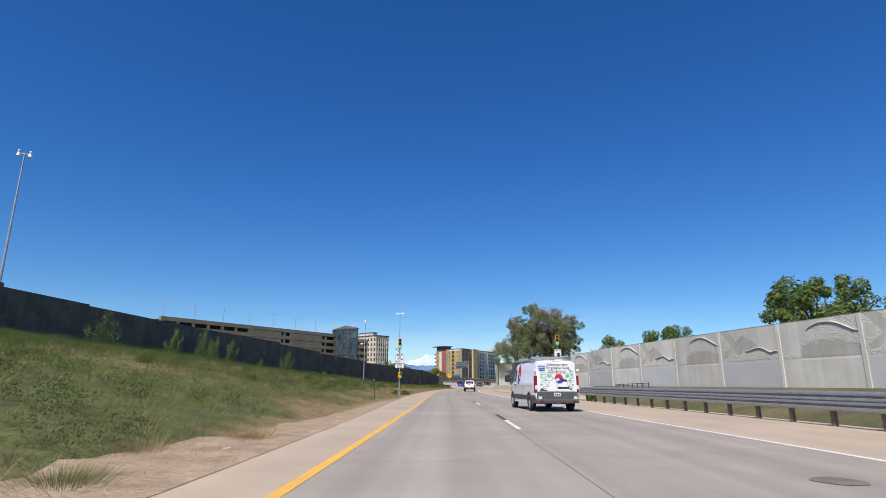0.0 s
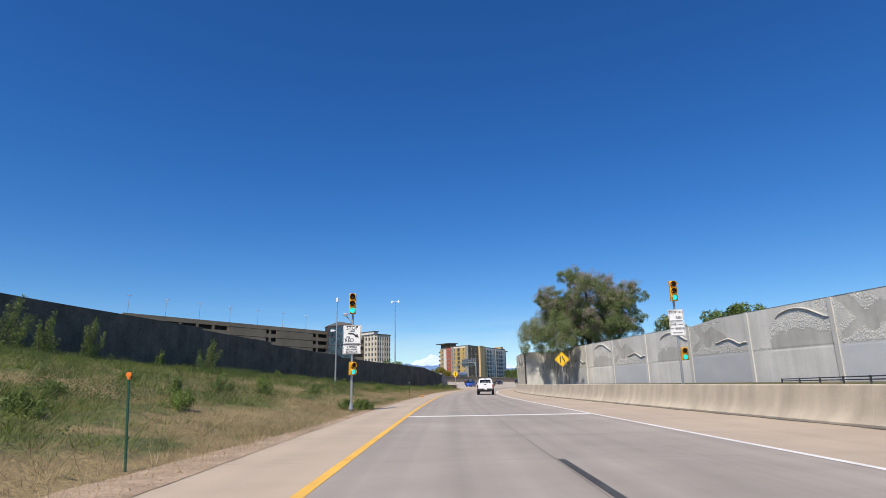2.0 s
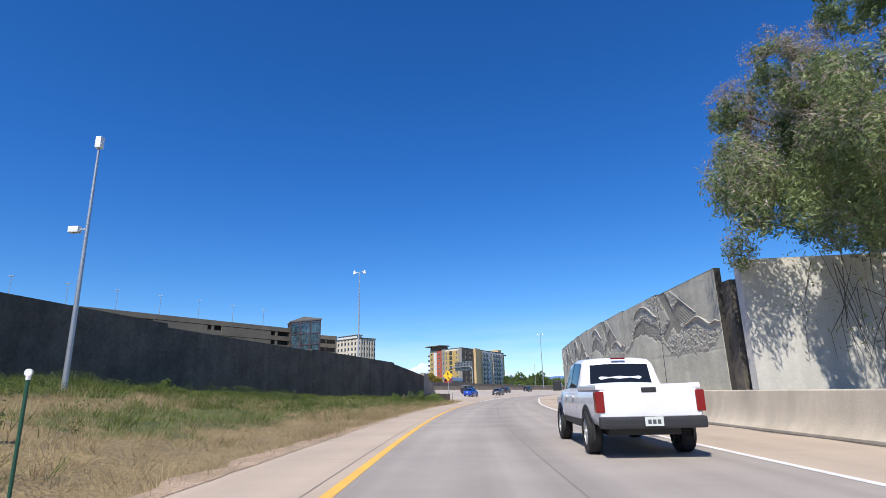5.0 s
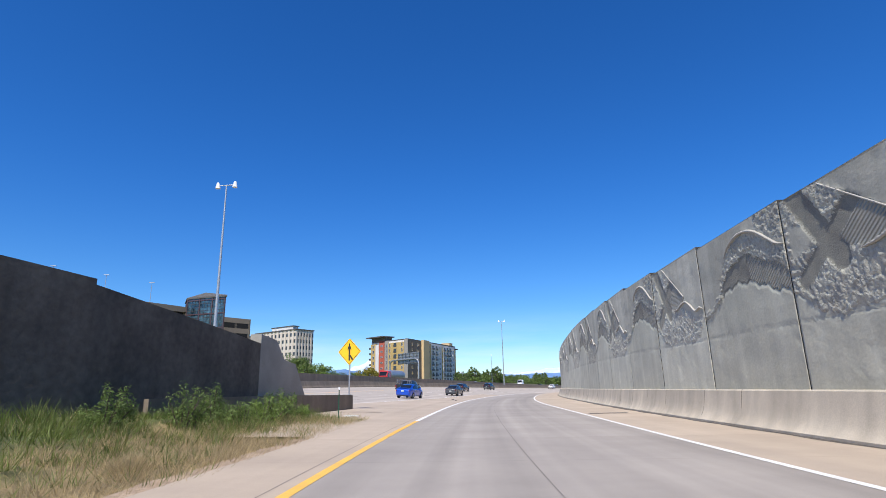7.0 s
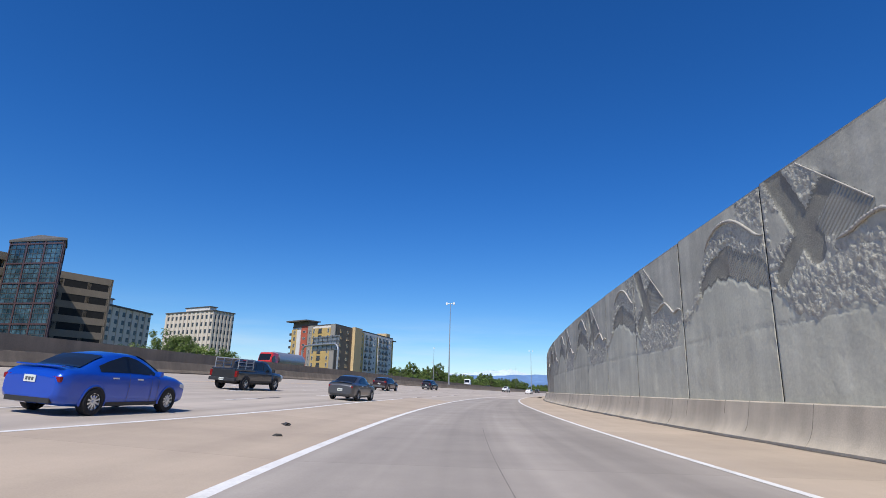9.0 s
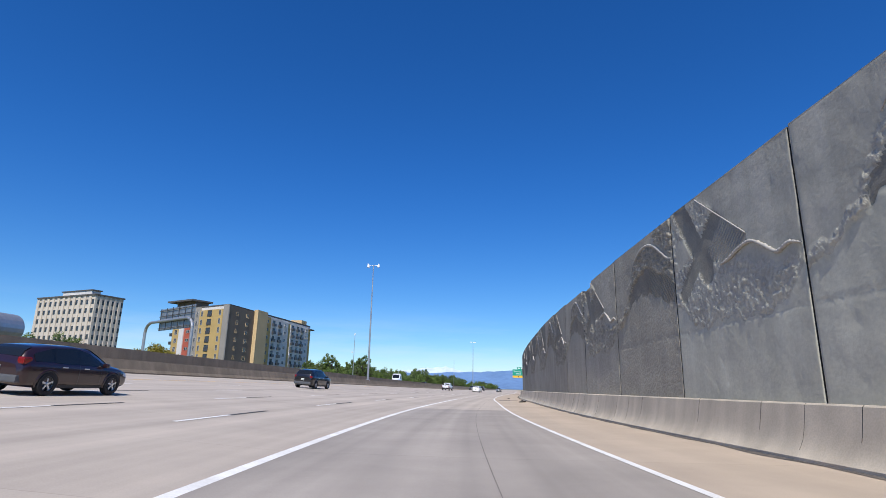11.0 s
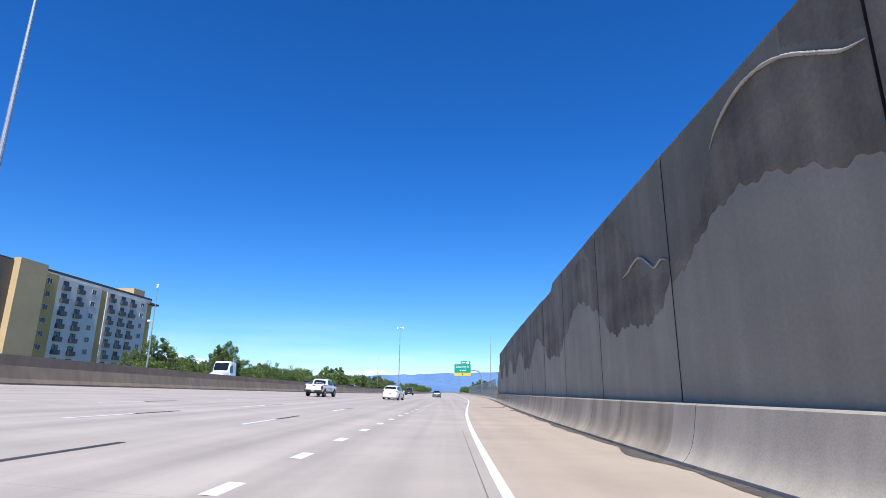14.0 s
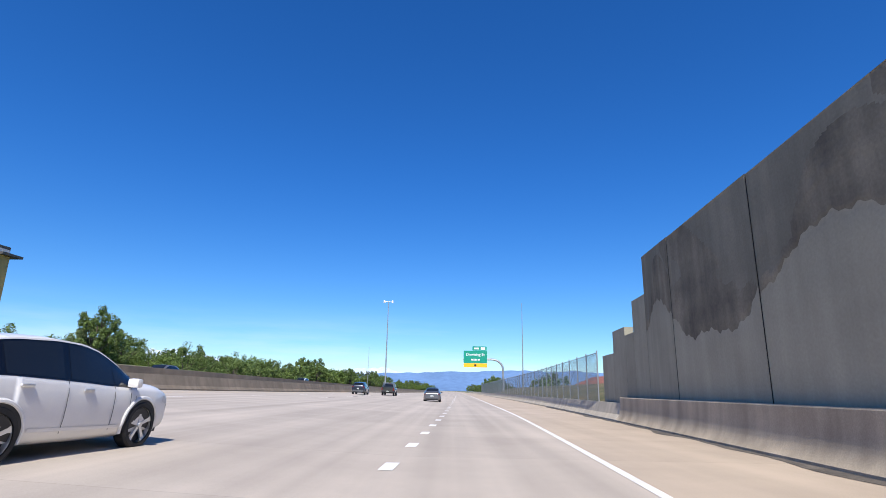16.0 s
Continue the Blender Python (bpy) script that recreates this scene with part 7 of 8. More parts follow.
def dress(e, loft, color, L, wheel_y, r, sides, screens, tail, plate_z, spokes=5, dark_rims=False, handles=(), head=True, sill=None, mirror=None, bumper=None, rim=0.62):
    """Windows, wheels, lamps and trim of a vehicle whose shell is the loft."""
    for sx in (-1, 1):
        for o in sides:
            part("side_window", flank_patch(loft, o, sx), M_CARGLASS, e, "dark tinted side window")
        for o, q in zip(sides[:-1], sides[1:]):
            part("pillar", flank_patch(loft, (o[1] - 0.02, q[0] + 0.02, max(o[2], q[2]), o[4] * 0.98, q[3] * 0.98), sx, 0.005, 2), M_GLOSSBLACK, e, "black window pillar")
        for y in [(o[1] + q[0]) / 2 for o, q in zip(sides[:-1], sides[1:])][-3:] + [sides[-1][1] - 0.08]:
            if wheel_y[0] + r * 1.2 < y < wheel_y[1] - r * 0.9:
                part("door_seam", flank_patch(loft, (y, y + 0.012, -0.84, 0.06, 0.06), sx, 0.012, 2), M_GREYPLASTIC, e)
        for y in wheel_y:
            arch(e, loft, sx, y, r * 1.12, color)
            w, _z = loft.side(y, -0.6)
            wheel(e, sx * (w - 0.085), y, r, 0.23, spokes, dark_rims, rim)
        (ty, tz, tw, th) = tail
        ws = loft.at(ty + 0.05)[3]
        small(e, "tail_light", M_REDLENS, sx * (ws - tw / 2 + 0.004), ty + 0.115, tz, tw * 0.9, 0.30, th * 0.8, 0.05, "red tail light")
        if head:
            part("headlight", flank_patch(loft, (L / 2 - 0.48, L / 2 - 0.10, -0.26, -0.10, 0.0), sx, 0.008, 6), M_CLEARLENS, e, "clear headlight")
        for (y, v) in handles:
            w, z = loft.side(y, v)
            small(e, "door_handle", M_RIM, sx * (w + 0.02), y, z, 0.03, 0.2, 0.035, 0.01, "chrome door handle")
        if mirror:
            y, v = mirror
            w, z = loft.side(y, v)
            small(e, "mirror", color, sx * (w + 0.11), y, z + 0.05, 0.20, 0.14, 0.15, 0.055, "door mirror")
    for (y0, y1, a, b, nm) in screens:
        part(nm, deck_patch(loft, y0, y1, a, b), M_CARGLASS, e, "dark tinted glass")
    licence(e, -L / 2 - 0.012, plate_z)
    if bumper:
        mat, z, h = bumper
        ws = loft.at(-L / 2 + 0.1)[3]
        small(e, "rear_bumper", mat, 0, -L / 2 + 0.05, z, ws * 1.9, 0.20, h, 0.05, "rear bumper")
    if sill:
        for sx in (-1, 1):
            part("sill", flank_patch(loft, (wheel_y[0] + r * 1.3, wheel_y[1] - r * 1.3, -0.98, sill, sill), sx, 0.01), M_BLACKPLASTIC, e)

def sedan(m, color, label, spokes=10):
    e = thing("car", m, label, "car")
    L = 4.55
    k = [(-2.275, .42, .74, .80, .66, .62), (-2.2, .30, .90, .95, .78, .66), (-2.0, .22, .97, 1.045, .84, .66), (-1.62, .20, .985, 1.075, .865, .66), (-1.25, .19, .975, 1.26, .87, .62), (-0.9, .19, .965, 1.40, .872, .60), (-0.45, .19, .955, 1.465, .875, .60), (0.1, .19, .945, 1.46, .875, .60), (0.45, .19, .935, 1.36, .875, .60), (0.85, .19, .925, 1.16, .872, .62), (1.15, .20, .915, 1.00, .87, .66), (1.7, .22, .86, .925, .85, .66), (2.05, .24, .76, .83, .80, .62), (2.2, .30, .66, .72, .70, .55), (2.275, .40, .56, .60, .56, .45)]
    lf = Loft(k)
    part("body", lf.mesh(), color, e)
    dress(e, lf, color, L, (-1.30, 1.33), 0.32, [(-1.20, -0.30, .10, .55, .90), (-0.22, 0.55, .10, .90, .62), (0.60, 0.92, .12, .58, .2)], [(-1.66, -0.98, .92, .96, "rear_window"), (0.22, 1.06, .94, 1.0, "windscreen")], (-2.22, .80, .36, .17), .78 if spokes > 8 else .62, spokes, False, [(-0.75, -.12), (0.10, -.12)], mirror=(0.72, .1), sill=-.86)
    small(e, "trunk_lip", color, 0, -2.08, 1.085, 1.25, 0.12, 0.035, 0.015)
    small(e, "lower_valance", M_BLACKPLASTIC, 0, -2.2, .34, 1.2, 0.12, 0.14, 0.03)
    return e

def suv(m, color, label, tall=1.0):
    e = thing("suv", m, label, "car")
    L = 4.75
    k = [(-2.375, .48, .80, .98, .70, .60), (-2.28, .34, .98, 1.22, .84, .66), (-2.12, .26, 1.05, 1.46, .90, .64), (-1.85, .24, 1.06, 1.60, .915, .64), (-1.2, .23, 1.05, 1.67, .92, .66), (-0.3, .22, 1.035, 1.69, .925, .67), (0.3, .22, 1.02, 1.645, .925, .66), (0.75, .22, 1.01, 1.42, .92, .66), (1.2, .22, 1.0, 1.13, .915, .70), (1.75, .24, .95, 1.02, .895, .70), (2.1, .27, .84, .92, .84, .66), (2.3, .36, .70, .78, .72, .55), (2.375, .48, .60, .64, .6, .45)]
    k = [(a, b, c * tall, d * tall, f, g_) for a, b, c, d, f, g_ in k]
    lf = Loft(k)
    part("body", lf.mesh(), color, e)
    dress(e, lf, color, L, (-1.40, 1.38), 0.36, [(-1.95, -1.28, .12, .60, .86), (-1.20, -0.28, .08, .88, .90), (-0.20, 0.72, .08, .90, .62), (0.76, 1.08, .12, .55, .2)], [(-2.27, -1.92, .94, .92, "rear_window"), (0.30, 1.18, .94, 1.0, "windscreen")], (-2.30, 1.02, .26, .26), .78, 5, False, [(-0.85, -.10), (0.05, -.10)], mirror=(0.85, .12), sill=-.84, bumper=(M_GREYPLASTIC, .48, .22))
    return e

def crossover(m, color, label):
    """A low, smooth five-door with a falling roof and large alloy wheels."""
    e = thing("crossover", m, label, "car")
    L = 4.8
    lf = Loft([(-2.4, .48, .88, 1.02, .70, .62), (-2.3, .34, 1.04, 1.22, .86, .70), (-2.1, .27, 1.12, 1.40, .92, .70), (-1.8, .25, 1.13, 1.54, .93, .69), (-1.2, .24, 1.11, 1.63, .94, .69), (-0.5, .23, 1.07, 1.66, .945, .70), (0.0, .22, 1.04, 1.635, .945, .70), (0.4, .22, 1.01, 1.54, .94, .69), (0.8, .22, .99, 1.36, .94, .70), (1.15, .22, .98, 1.15, .935, .72), (1.3, .22, .985, 1.09, .93, .74), (1.7, .23, .965, 1.04, .925, .76), (1.96, .25, .92, .985, .90, .76), (2.12, .28, .85, .90, .87, .72), (2.23, .34, .73, .79, .80, .64), (2.28, .44, .58, .64, .70, .52)], 0.08)
    part("body", lf.mesh(0.06), color, e)
    dress(e, lf, color, L, (-1.42, 1.36), 0.385, [(-2.0, -1.46, .14, .40, .84), (-1.38, -0.43, .08, .87, .89), (-0.31, 0.60, .08, .89, .84), (0.62, 1.08, .10, .82, .22)], [(-2.27, -1.92, .94, .92, "rear_window"), (0.30, 1.20, .94, 1.0, "windscreen")], (-2.30, 1.02, .26, .24), .78, 5, False, [(-1.08, -.10), (0.02, -.10)], mirror=(0.98, .14), bumper=(color, .48, .22), rim=0.76)
    for sx in (-1, 1):
        for nm, o, out in (("window_surround", (-2.06, 1.16, .03, .93, .93), 0.004), ("drip_rail", (-2.0, 1.1, .93, .97, .97), 0.010)):
            part(nm, flank_patch(lf, o, sx, out, 24), M_GLOSSBLACK if out < .005 else color, e)
        part("side_moulding", flank_patch(lf, (-0.92, 0.86, -.80, -.74, -.74), sx, 0.018, 10), color, e)
        part("door_seam", flank_patch(lf, (1.14, 1.152, -0.84, 0.0, 0.0), sx, 0.006, 2), M_GREYPLASTIC, e)
    small(e, "underbody", M_BLACKPLASTIC, 0, 0, 0.30, 1.5, 4.2, 0.16, 0.03)
    return e

def pickup(m, color, label, rack=False, grey=M_BLACKPLASTIC):
    e = thing("pickup_truck", m, label, "pickup truck")
    L = 5.6
    k = [(-2.8, .62, 1.06, 1.12, .86, .80), (-2.72, .52, 1.13, 1.17, .92, .82), (-0.75, .45, 1.13, 1.17, .93, .82), (-0.70, .45, 1.13, 1.17, .93, .82), (1.25, .45, 1.12, 1.17, .935, .80), (1.6, .46, 1.08, 1.15, .93, .80), (2.4, .50, 1.0, 1.10, .90, .76), (2.68, .54, .88, .98, .84, .70), (2.8, .62, .74, .80, .76, .6)]
    lf = Loft(k)
    part("body", lf.mesh(), color, e)
    c = Loft([(-0.92, .95, 1.13, 1.16, .90, .74), (-0.80, .95, 1.14, 1.70, .91, .71), (-0.6, .95, 1.14, 1.80, .915, .71), (0.2, .95, 1.14, 1.83, .92, .72), (0.75, .95, 1.13, 1.78, .92, .72), (1.15, .95, 1.13, 1.50, .915, .72), (1.62, .95, 1.12, 1.16, .91, .76)])
    part("cab", c.mesh(), color, e)
    bm = B()
    box(bm, 0, -1.78, 1.19, 1.36, 1.75, 0.02)
    part("bed_floor", bm, M_BLACKPLASTIC, e, "dark open load bed")
    for sx in (-1, 1):
        small(e, "bed_rail", color, sx * 0.81, -1.80, 1.20, 0.20, 1.9, 0.10, 0.03)
    tg = small(e, "tailgate", color, 0, -2.74, 0.98, 1.50, 0.10, 0.52, 0.03, "upright tailgate")
    small(tg, "tailgate_handle", M_BLACKPLASTIC, 0, -0.052, 0.16, 0.26, 0.03, 0.09, 0.02, "black tailgate handle")
    small(tg, "tailgate_crease", M_GREYPLASTIC, 0, -0.05, -0.255, 1.46, 0.012, 0.014, 0.002)
    small(e, "brake_light", M_REDLENS, 0, -0.80, 1.795, 0.3, 0.05, 0.035, 0.01)
    part("rear_window", deck_patch(c, -0.905, -0.80, .86, .84), M_CARGLASS, e, "dark rear window")
    part("windscreen", deck_patch(c, 0.85, 1.56, .92, .96), M_CARGLASS, e, "dark windscreen")
    for sx in (-1, 1):
        for o in ((-0.62, 0.10, .12, .86, .90), (0.18, 1.06, .12, .90, .62)):
            part("side_window", flank_patch(c, o, sx), M_CARGLASS, e, "dark side window")
        part("pillar", flank_patch(c, (0.08, 0.20, .12, .88, .88), sx, 0.005, 2), M_BLACKPLASTIC, e, "black window pillar")
        for y in (-0.80, 0.14, 1.22):
            part("door_seam", flank_patch(lf, (y, y + 0.012, -0.86, 0.0, 0.0), sx, 0.012, 2), M_GREYPLASTIC, e)
        part("sill", flank_patch(lf, (-1.2, 1.2, -0.98, -0.80, -0.80), sx, 0.008, 4), M_BLACKPLASTIC, e)
        for y in (-1.75, 1.72):
            arch(e, lf, sx, y, 0.45, grey)
            wheel(e, sx * 0.84, y, 0.39, 0.26, 6)
        small(e, "tail_light", M_REDLENS, sx * 0.86, -2.72, 0.95, 0.15, 0.2, 0.36, 0.02, "red tail light")
        small(e, "headlight", M_CLEARLENS, sx * 0.70, 2.62, 0.92, 0.32, 0.3, 0.18, 0.04)
        small(e, "mirror", M_BLACKPLASTIC, sx * 1.06, 1.05, 1.28, 0.2, 0.13, 0.24, 0.03, "door mirror")
        for y in (-0.15, 0.75):
            small(e, "door_handle", color, sx * 0.945, y - 0.2, 1.03, 0.03, 0.2, 0.035, 0.01)
    small(e, "rear_bumper", grey, 0, -2.82, 0.60, 1.80, 0.22, 0.20, 0.05, "dark rear bumper")
    licence(e, -2.94, 0.62)
    small(e, "underbody", M_BLACKPLASTIC, 0, 0, 0.45, 1.3, 4.6, 0.2, 0.03)
    if rack:
        bm = B()
        for sx in (-0.8, 0.8):
            for y in (-2.6, -1.8, -1.0):
                tube(bm, (sx, y, 1.2), (sx, y, 1.85), 0.03, 0.03, 6)
            for z in (1.45, 1.65, 1.85):
                tube(bm, (sx, -2.6, z), (sx, -1.0, z), 0.025, 0.025, 6)
        for y in (-2.6, -1.0):
            tube(bm, (-.8, y, 1.85), (.8, y, 1.85), 0.03, 0.03, 6)
        part("ladder_rack", bm, M_STEEL, e, "steel rack over the load bed")
    return e

M_VINE = material("green_print", (0.02, 0.42, 0.20), 0.5, 0.03, 2, 30, 0.0)
M_LOGORED = material("red_print", (0.62, 0.02, 0.03), 0.5, 0.03, 2, 30, 0.0)
M_LOGOBLUE = material("blue_print", (0.01, 0.07, 0.42), 0.5, 0.03, 2, 30, 0.0)

def cargo_van(m):
    e = thing("cargo_van", m, "white cargo van with printed rear doors and roof ladder rack", "van")
    L, Hh = 5.98, 2.22
    k = [(-2.99, .52, 1.30, 2.10, .94, .80), (-2.93, .42, 1.32, 2.19, 1.0, .84), (-2.80, .36, 1.34, 2.225, 1.02, .85), (-1.0, .34, 1.34, 2.24, 1.03, .86), (0.9, .34, 1.33, 2.24, 1.03, .86), (1.25, .34, 1.31, 2.20, 1.03, .85), (1.55, .34, 1.28, 2.02, 1.02, .83), (2.05, .34, 1.22, 1.55, 1.0, .80), (2.28, .34, 1.18, 1.31, .985, .80), (2.62, .36, 1.08, 1.17, .95, .76), (2.85, .38, .95, 1.03, .90, .70), (2.99, .46, .74, .80, .80, .6)]
    lf = Loft(k)
    part("body", lf.mesh(), M_WHITEPAINT, e, "glossy white panels")
    for sx in (-1, 1):
        part("side_window", flank_patch(lf, (1.02, 2.02, .04, .72, .50), sx), M_CARGLASS, e, "dark cab window")
        part("lower_cladding", flank_patch(lf, (-2.93, 2.90, -1.0, -0.66, -0.60), sx, 0.012, 30), M_GREYPLASTIC, e, "dark grey lower cladding")
        part("side_sill", flank_patch(lf, (-1.35, 1.55, -1.0, -0.86, -0.86), sx, 0.02, 10), M_WHITEPAINT, e)
        part("side_moulding", flank_patch(lf, (-2.4, 0.95, -0.22, -0.17, -0.17), sx, 0.012, 10), M_WHITEPAINT, e)
        for y0 in (0.98, -0.62, 2.06):
            part("door_seam", flank_patch(lf, (y0, y0 + 0.014, -0.7, 0.9 if y0 < 1.5 else 0.0, 0.9 if y0 < 1.5 else 0.0), sx, 0.006, 2), M_GREYPLASTIC, e)
        for y in (-1.88, 1.87):
            arch(e, lf, sx, y, 0.43, M_GREYPLASTIC)
            wheel(e, sx * 0.90, y, 0.36, 0.24, 8)
        small(e, "tail_light", M_REDLENS, sx * 0.945, -2.895, 1.18, 0.135, 0.20, 0.76, 0.045, "tall red tail light")
        small(e, "tail_light_centre", M_CLEARLENS, sx * 0.945, -2.915, 1.05, 0.10, 0.18, 0.18, 0.02, "clear reversing lens")
        small(e, "headlight", M_CLEARLENS, sx * 0.78, 2.72, 1.0, 0.3, 0.4, 0.26, 0.05)
        mr = small(e, "mirror", M_BLACKPLASTIC, sx * 1.30, 1.78, 1.48, 0.26, 0.16, 0.36, 0.05, "large black door mirror")
        small(e, "mirror_arm", M_BLACKPLASTIC, sx * 1.10, 1.82, 1.42, 0.25, 0.07, 0.08, 0.02)
        small(e, "door_handle", M_BLACKPLASTIC, sx * 1.045, 1.05, 1.18, 0.03, 0.2, 0.05, 0.01)
        small(e, "hinge", M_WHITEPAINT, sx * 0.99, -2.93, 1.80, 0.10, 0.10, 0.09, 0.02)
        small(e, "rear_marker", M_PLATE, sx * 0.80, -3.075, 0.60, 0.16, 0.02, 0.12, 0.01)
    part("windscreen", deck_patch(lf, 1.30, 2.24, .96, 1.0), M_CARGLASS, e, "dark windscreen")
    small(e, "rear_bumper", M_GREYPLASTIC, 0, -2.98, 0.47, 1.94, 0.24, 0.17, 0.06, "dark grey rear bumper")
    small(e, "rear_cladding", M_GREYPLASTIC, 0, -2.96, 0.70, 1.86, 0.10, 0.34, 0.03, "dark grey lower rear cladding")
    for sx in (-1, 1):
        small(e, "reflector", M_REDLENS, sx * 0.72, -3.135, 0.46, 0.14, 0.01, 0.05, 0.004)
    rd = small(e, "rear_door", M_WHITEPAINT, 0, -2.955, 1.50, 1.72, 0.09, 1.26, 0.03, "white double rear doors with printed lettering")
    yb = -0.052
    bm = B()
    box(bm, 0, yb + 0.003, 0, 0.012, 0.006, 1.24)
    part("door_seam", bm, M_GREYPLASTIC, rd)
    def ink(text, size, x, z, mat=None, bold=0.0):
        writing(text, size, pose(x, yb - 0.003, z) @ FACE_BACK, rd, mat or M_INK, bold=bold)
    ink("Doing our part", 0.155, 0.04, 0.545)
    ink("for greener living", 0.155, 0.06, 0.40)
    ink("This hybrid truck produces", 0.075, 0.03, 0.27)
    ink("20% less Carbon Dioxide", 0.075, 0.02, 0.19)
    ink("NOTICE", 0.085, -0.68, 0.46, M_LOGOBLUE, 0.004)
    bm = B()
    box(bm, -0.68, yb, 0.36, 0.3, 0.006, 0.05)
    box(bm, -0.68, yb, 0.29, 0.22, 0.006, 0.04)
    part("lettering_bar", bm, M_LOGOBLUE, rd)
    bm = B()
    box(bm, 0.30, yb, -0.47, 0.52, 0.006, 0.085)
    part("lettering_bar", bm, M_INK, rd)
    bm = B()
    box(bm, -0.62, yb, -0.575, 0.34, 0.006, 0.05)
    part("lettering_bar", bm, M_GREYPLASTIC, rd)
    def half_disc(x, z, r, a0, a1, bend, mat, parent, y):
        pts = [(x + r * math.cos(radians(a)), z + r * math.sin(radians(a))) for a in np.linspace(a0, a1, 18)]
        p0, p1 = pts[-1], pts[0]
        for f in np.linspace(0, 1, 9)[1:-1]:
            mx_, mz_ = p0[0] + (p1[0] - p0[0]) * f, p0[1] + (p1[1] - p0[1]) * f
            pts.append((mx_, mz_ + bend * math.sin(2 * math.pi * f)))
        return part("emblem", poly_bm(pts, y - 0.004, y + 0.004), mat, parent)
    half_disc(0.10, -0.06, 0.195, 20, 200, 0.05, M_LOGORED, rd, yb)
    half_disc(0.115, -0.085, 0.195, 205, 370, 0.05, M_LOGOBLUE, rd, yb)
    def vine(pts, w0, w1):
        b = B()
        row = []
        for i_, (x, z) in enumerate(pts):
            x2, z2 = pts[min(i_ + 1, len(pts) - 1)]
            x1, z1 = pts[max(i_ - 1, 0)]
            ln = math.hypot(x2 - x1, z2 - z1) or 1.0
            w = (w0 + (w1 - w0) * i_ / (len(pts) - 1)) / 2
            nx, nz = -(z2 - z1) / ln * w, (x2 - x1) / ln * w
            row.append((b.verts.new((x + nx, yb - 0.003, z + nz)), b.verts.new((x - nx, yb - 0.003, z - nz))))
        for p, q in zip(row[:-1], row[1:]):
            b.faces.new((p[0], p[1], q[1], q[0]))
        part("vine_print", b, M_VINE, rd)
    for sx, x0, far in ((-1, -0.14, -0.74), (1, 0.36, 0.74)):
        span = far - x0
        for amp, rise in ((0.09, 0.10), (-0.10, -0.05), (0.05, 0.26)):
            vine([(x0 + span * f, -0.06 + rise * f + amp * math.sin(f * 5.2)) for f in np.linspace(0, 1, 22)], 0.020, 0.006)
        for f, dz, r0, turn in ((0.25, 0.15, 0.085, 1), (0.55, 0.21, 0.10, -1), (0.85, 0.25, 0.075, 1), (0.45, -0.22, 0.10, -1), (0.8, -0.17, 0.085, 1), (0.7, -0.40, 0.07, -1), (0.95, 0.02, 0.05, 1)):
            cx, cz = x0 + span * f, -0.04 + dz
            vine([(cx + sx * r0 * (1 - 0.11 * a) * math.cos(a), cz + turn * r0 * (1 - 0.11 * a) * math.sin(a)) for a in np.linspace(-0.6, 6.6, 30)], 0.015, 0.007)
        for f, dz, q in ((0.35, 0.05, 20), (0.62, -0.10, -30), (0.9, 0.14, 40), (0.72, 0.33, 10), (0.5, -0.36, -20), (0.95, -0.3, 15)):
            x, z, t_ = x0 + span * f, -0.04 + dz, radians(q)
            pts = [(x + a_ * math.cos(t_) - b_ * math.sin(t_), z + a_ * math.sin(t_) + b_ * math.cos(t_)) for a_, b_ in ((-.05, 0), (-.015, .028), (.02, .03), (.06, 0), (.02, -.03), (-.015, -.028))]
            part("leaf_print", poly_bm(pts, yb - 0.004, yb + 0.002), M_VINE, rd)
    small(rd, "door_handle", M_BLACKPLASTIC, 0.34, yb - 0.01, -0.14, 0.22, 0.03, 0.07, 0.02, "black door handle")
    for x in (-0.68, 0.62):
        small(rd, "latch", M_BLACKPLASTIC, x, yb - 0.008, -0.52, 0.12, 0.02, 0.05, 0.015)
    small(e, "brake_light", M_REDLENS, 0, -2.93, 2.165, 0.34, 0.06, 0.045, 0.01)
    licence(e, -3.02, 0.74, 0.31)
    # printed emblem on both flanks, set on the upper side panel
    def on_side(y, z):
        lo, hi = -0.9, 0.98
        for _ in range(22):
            mid = (lo + hi) / 2
            if lf.side(y, mid)[1] < z:
                lo = mid
            else:
                hi = mid
        return lf.side(y, lo)[0] + 0.006
    for sx in (-1, 1):
        for mt, top_half in ((M_LOGORED, True), (M_LOGOBLUE, False)):
            b = B()
            cols = []
            for y in np.linspace(0.065, 0.655, 25):
                r = 0.47 * math.sqrt(max(0.0, 1 - ((y - 0.36) / 0.30) ** 2))
                swing = 1.60 + 0.30 * (y - 0.36) + 0.06 * math.sin((y - 0.36) * 10)
                z0, z1 = (swing + 0.03, 1.66 + r) if top_half else (1.66 - r, swing - 0.05)
                z0, z1 = min(max(z0, 1.66 - r), 1.66 + r), max(min(z1, 1.66 + r), 1.66 - r)
                z1 = max(z1, z0)
                cols.append([b.verts.new((sx * on_side(y, z0 + (z1 - z0) * k / 4), y, z0 + (z1 - z0) * k / 4)) for k in range(5)])
            for p, q in zip(cols[:-1], cols[1:]):
                for k in range(4):
                    b.faces.new((p[k], q[k], q[k + 1], p[k + 1]) if sx > 0 else (p[k], p[k + 1], q[k + 1], q[k]))
            part("emblem", b, mt, e)
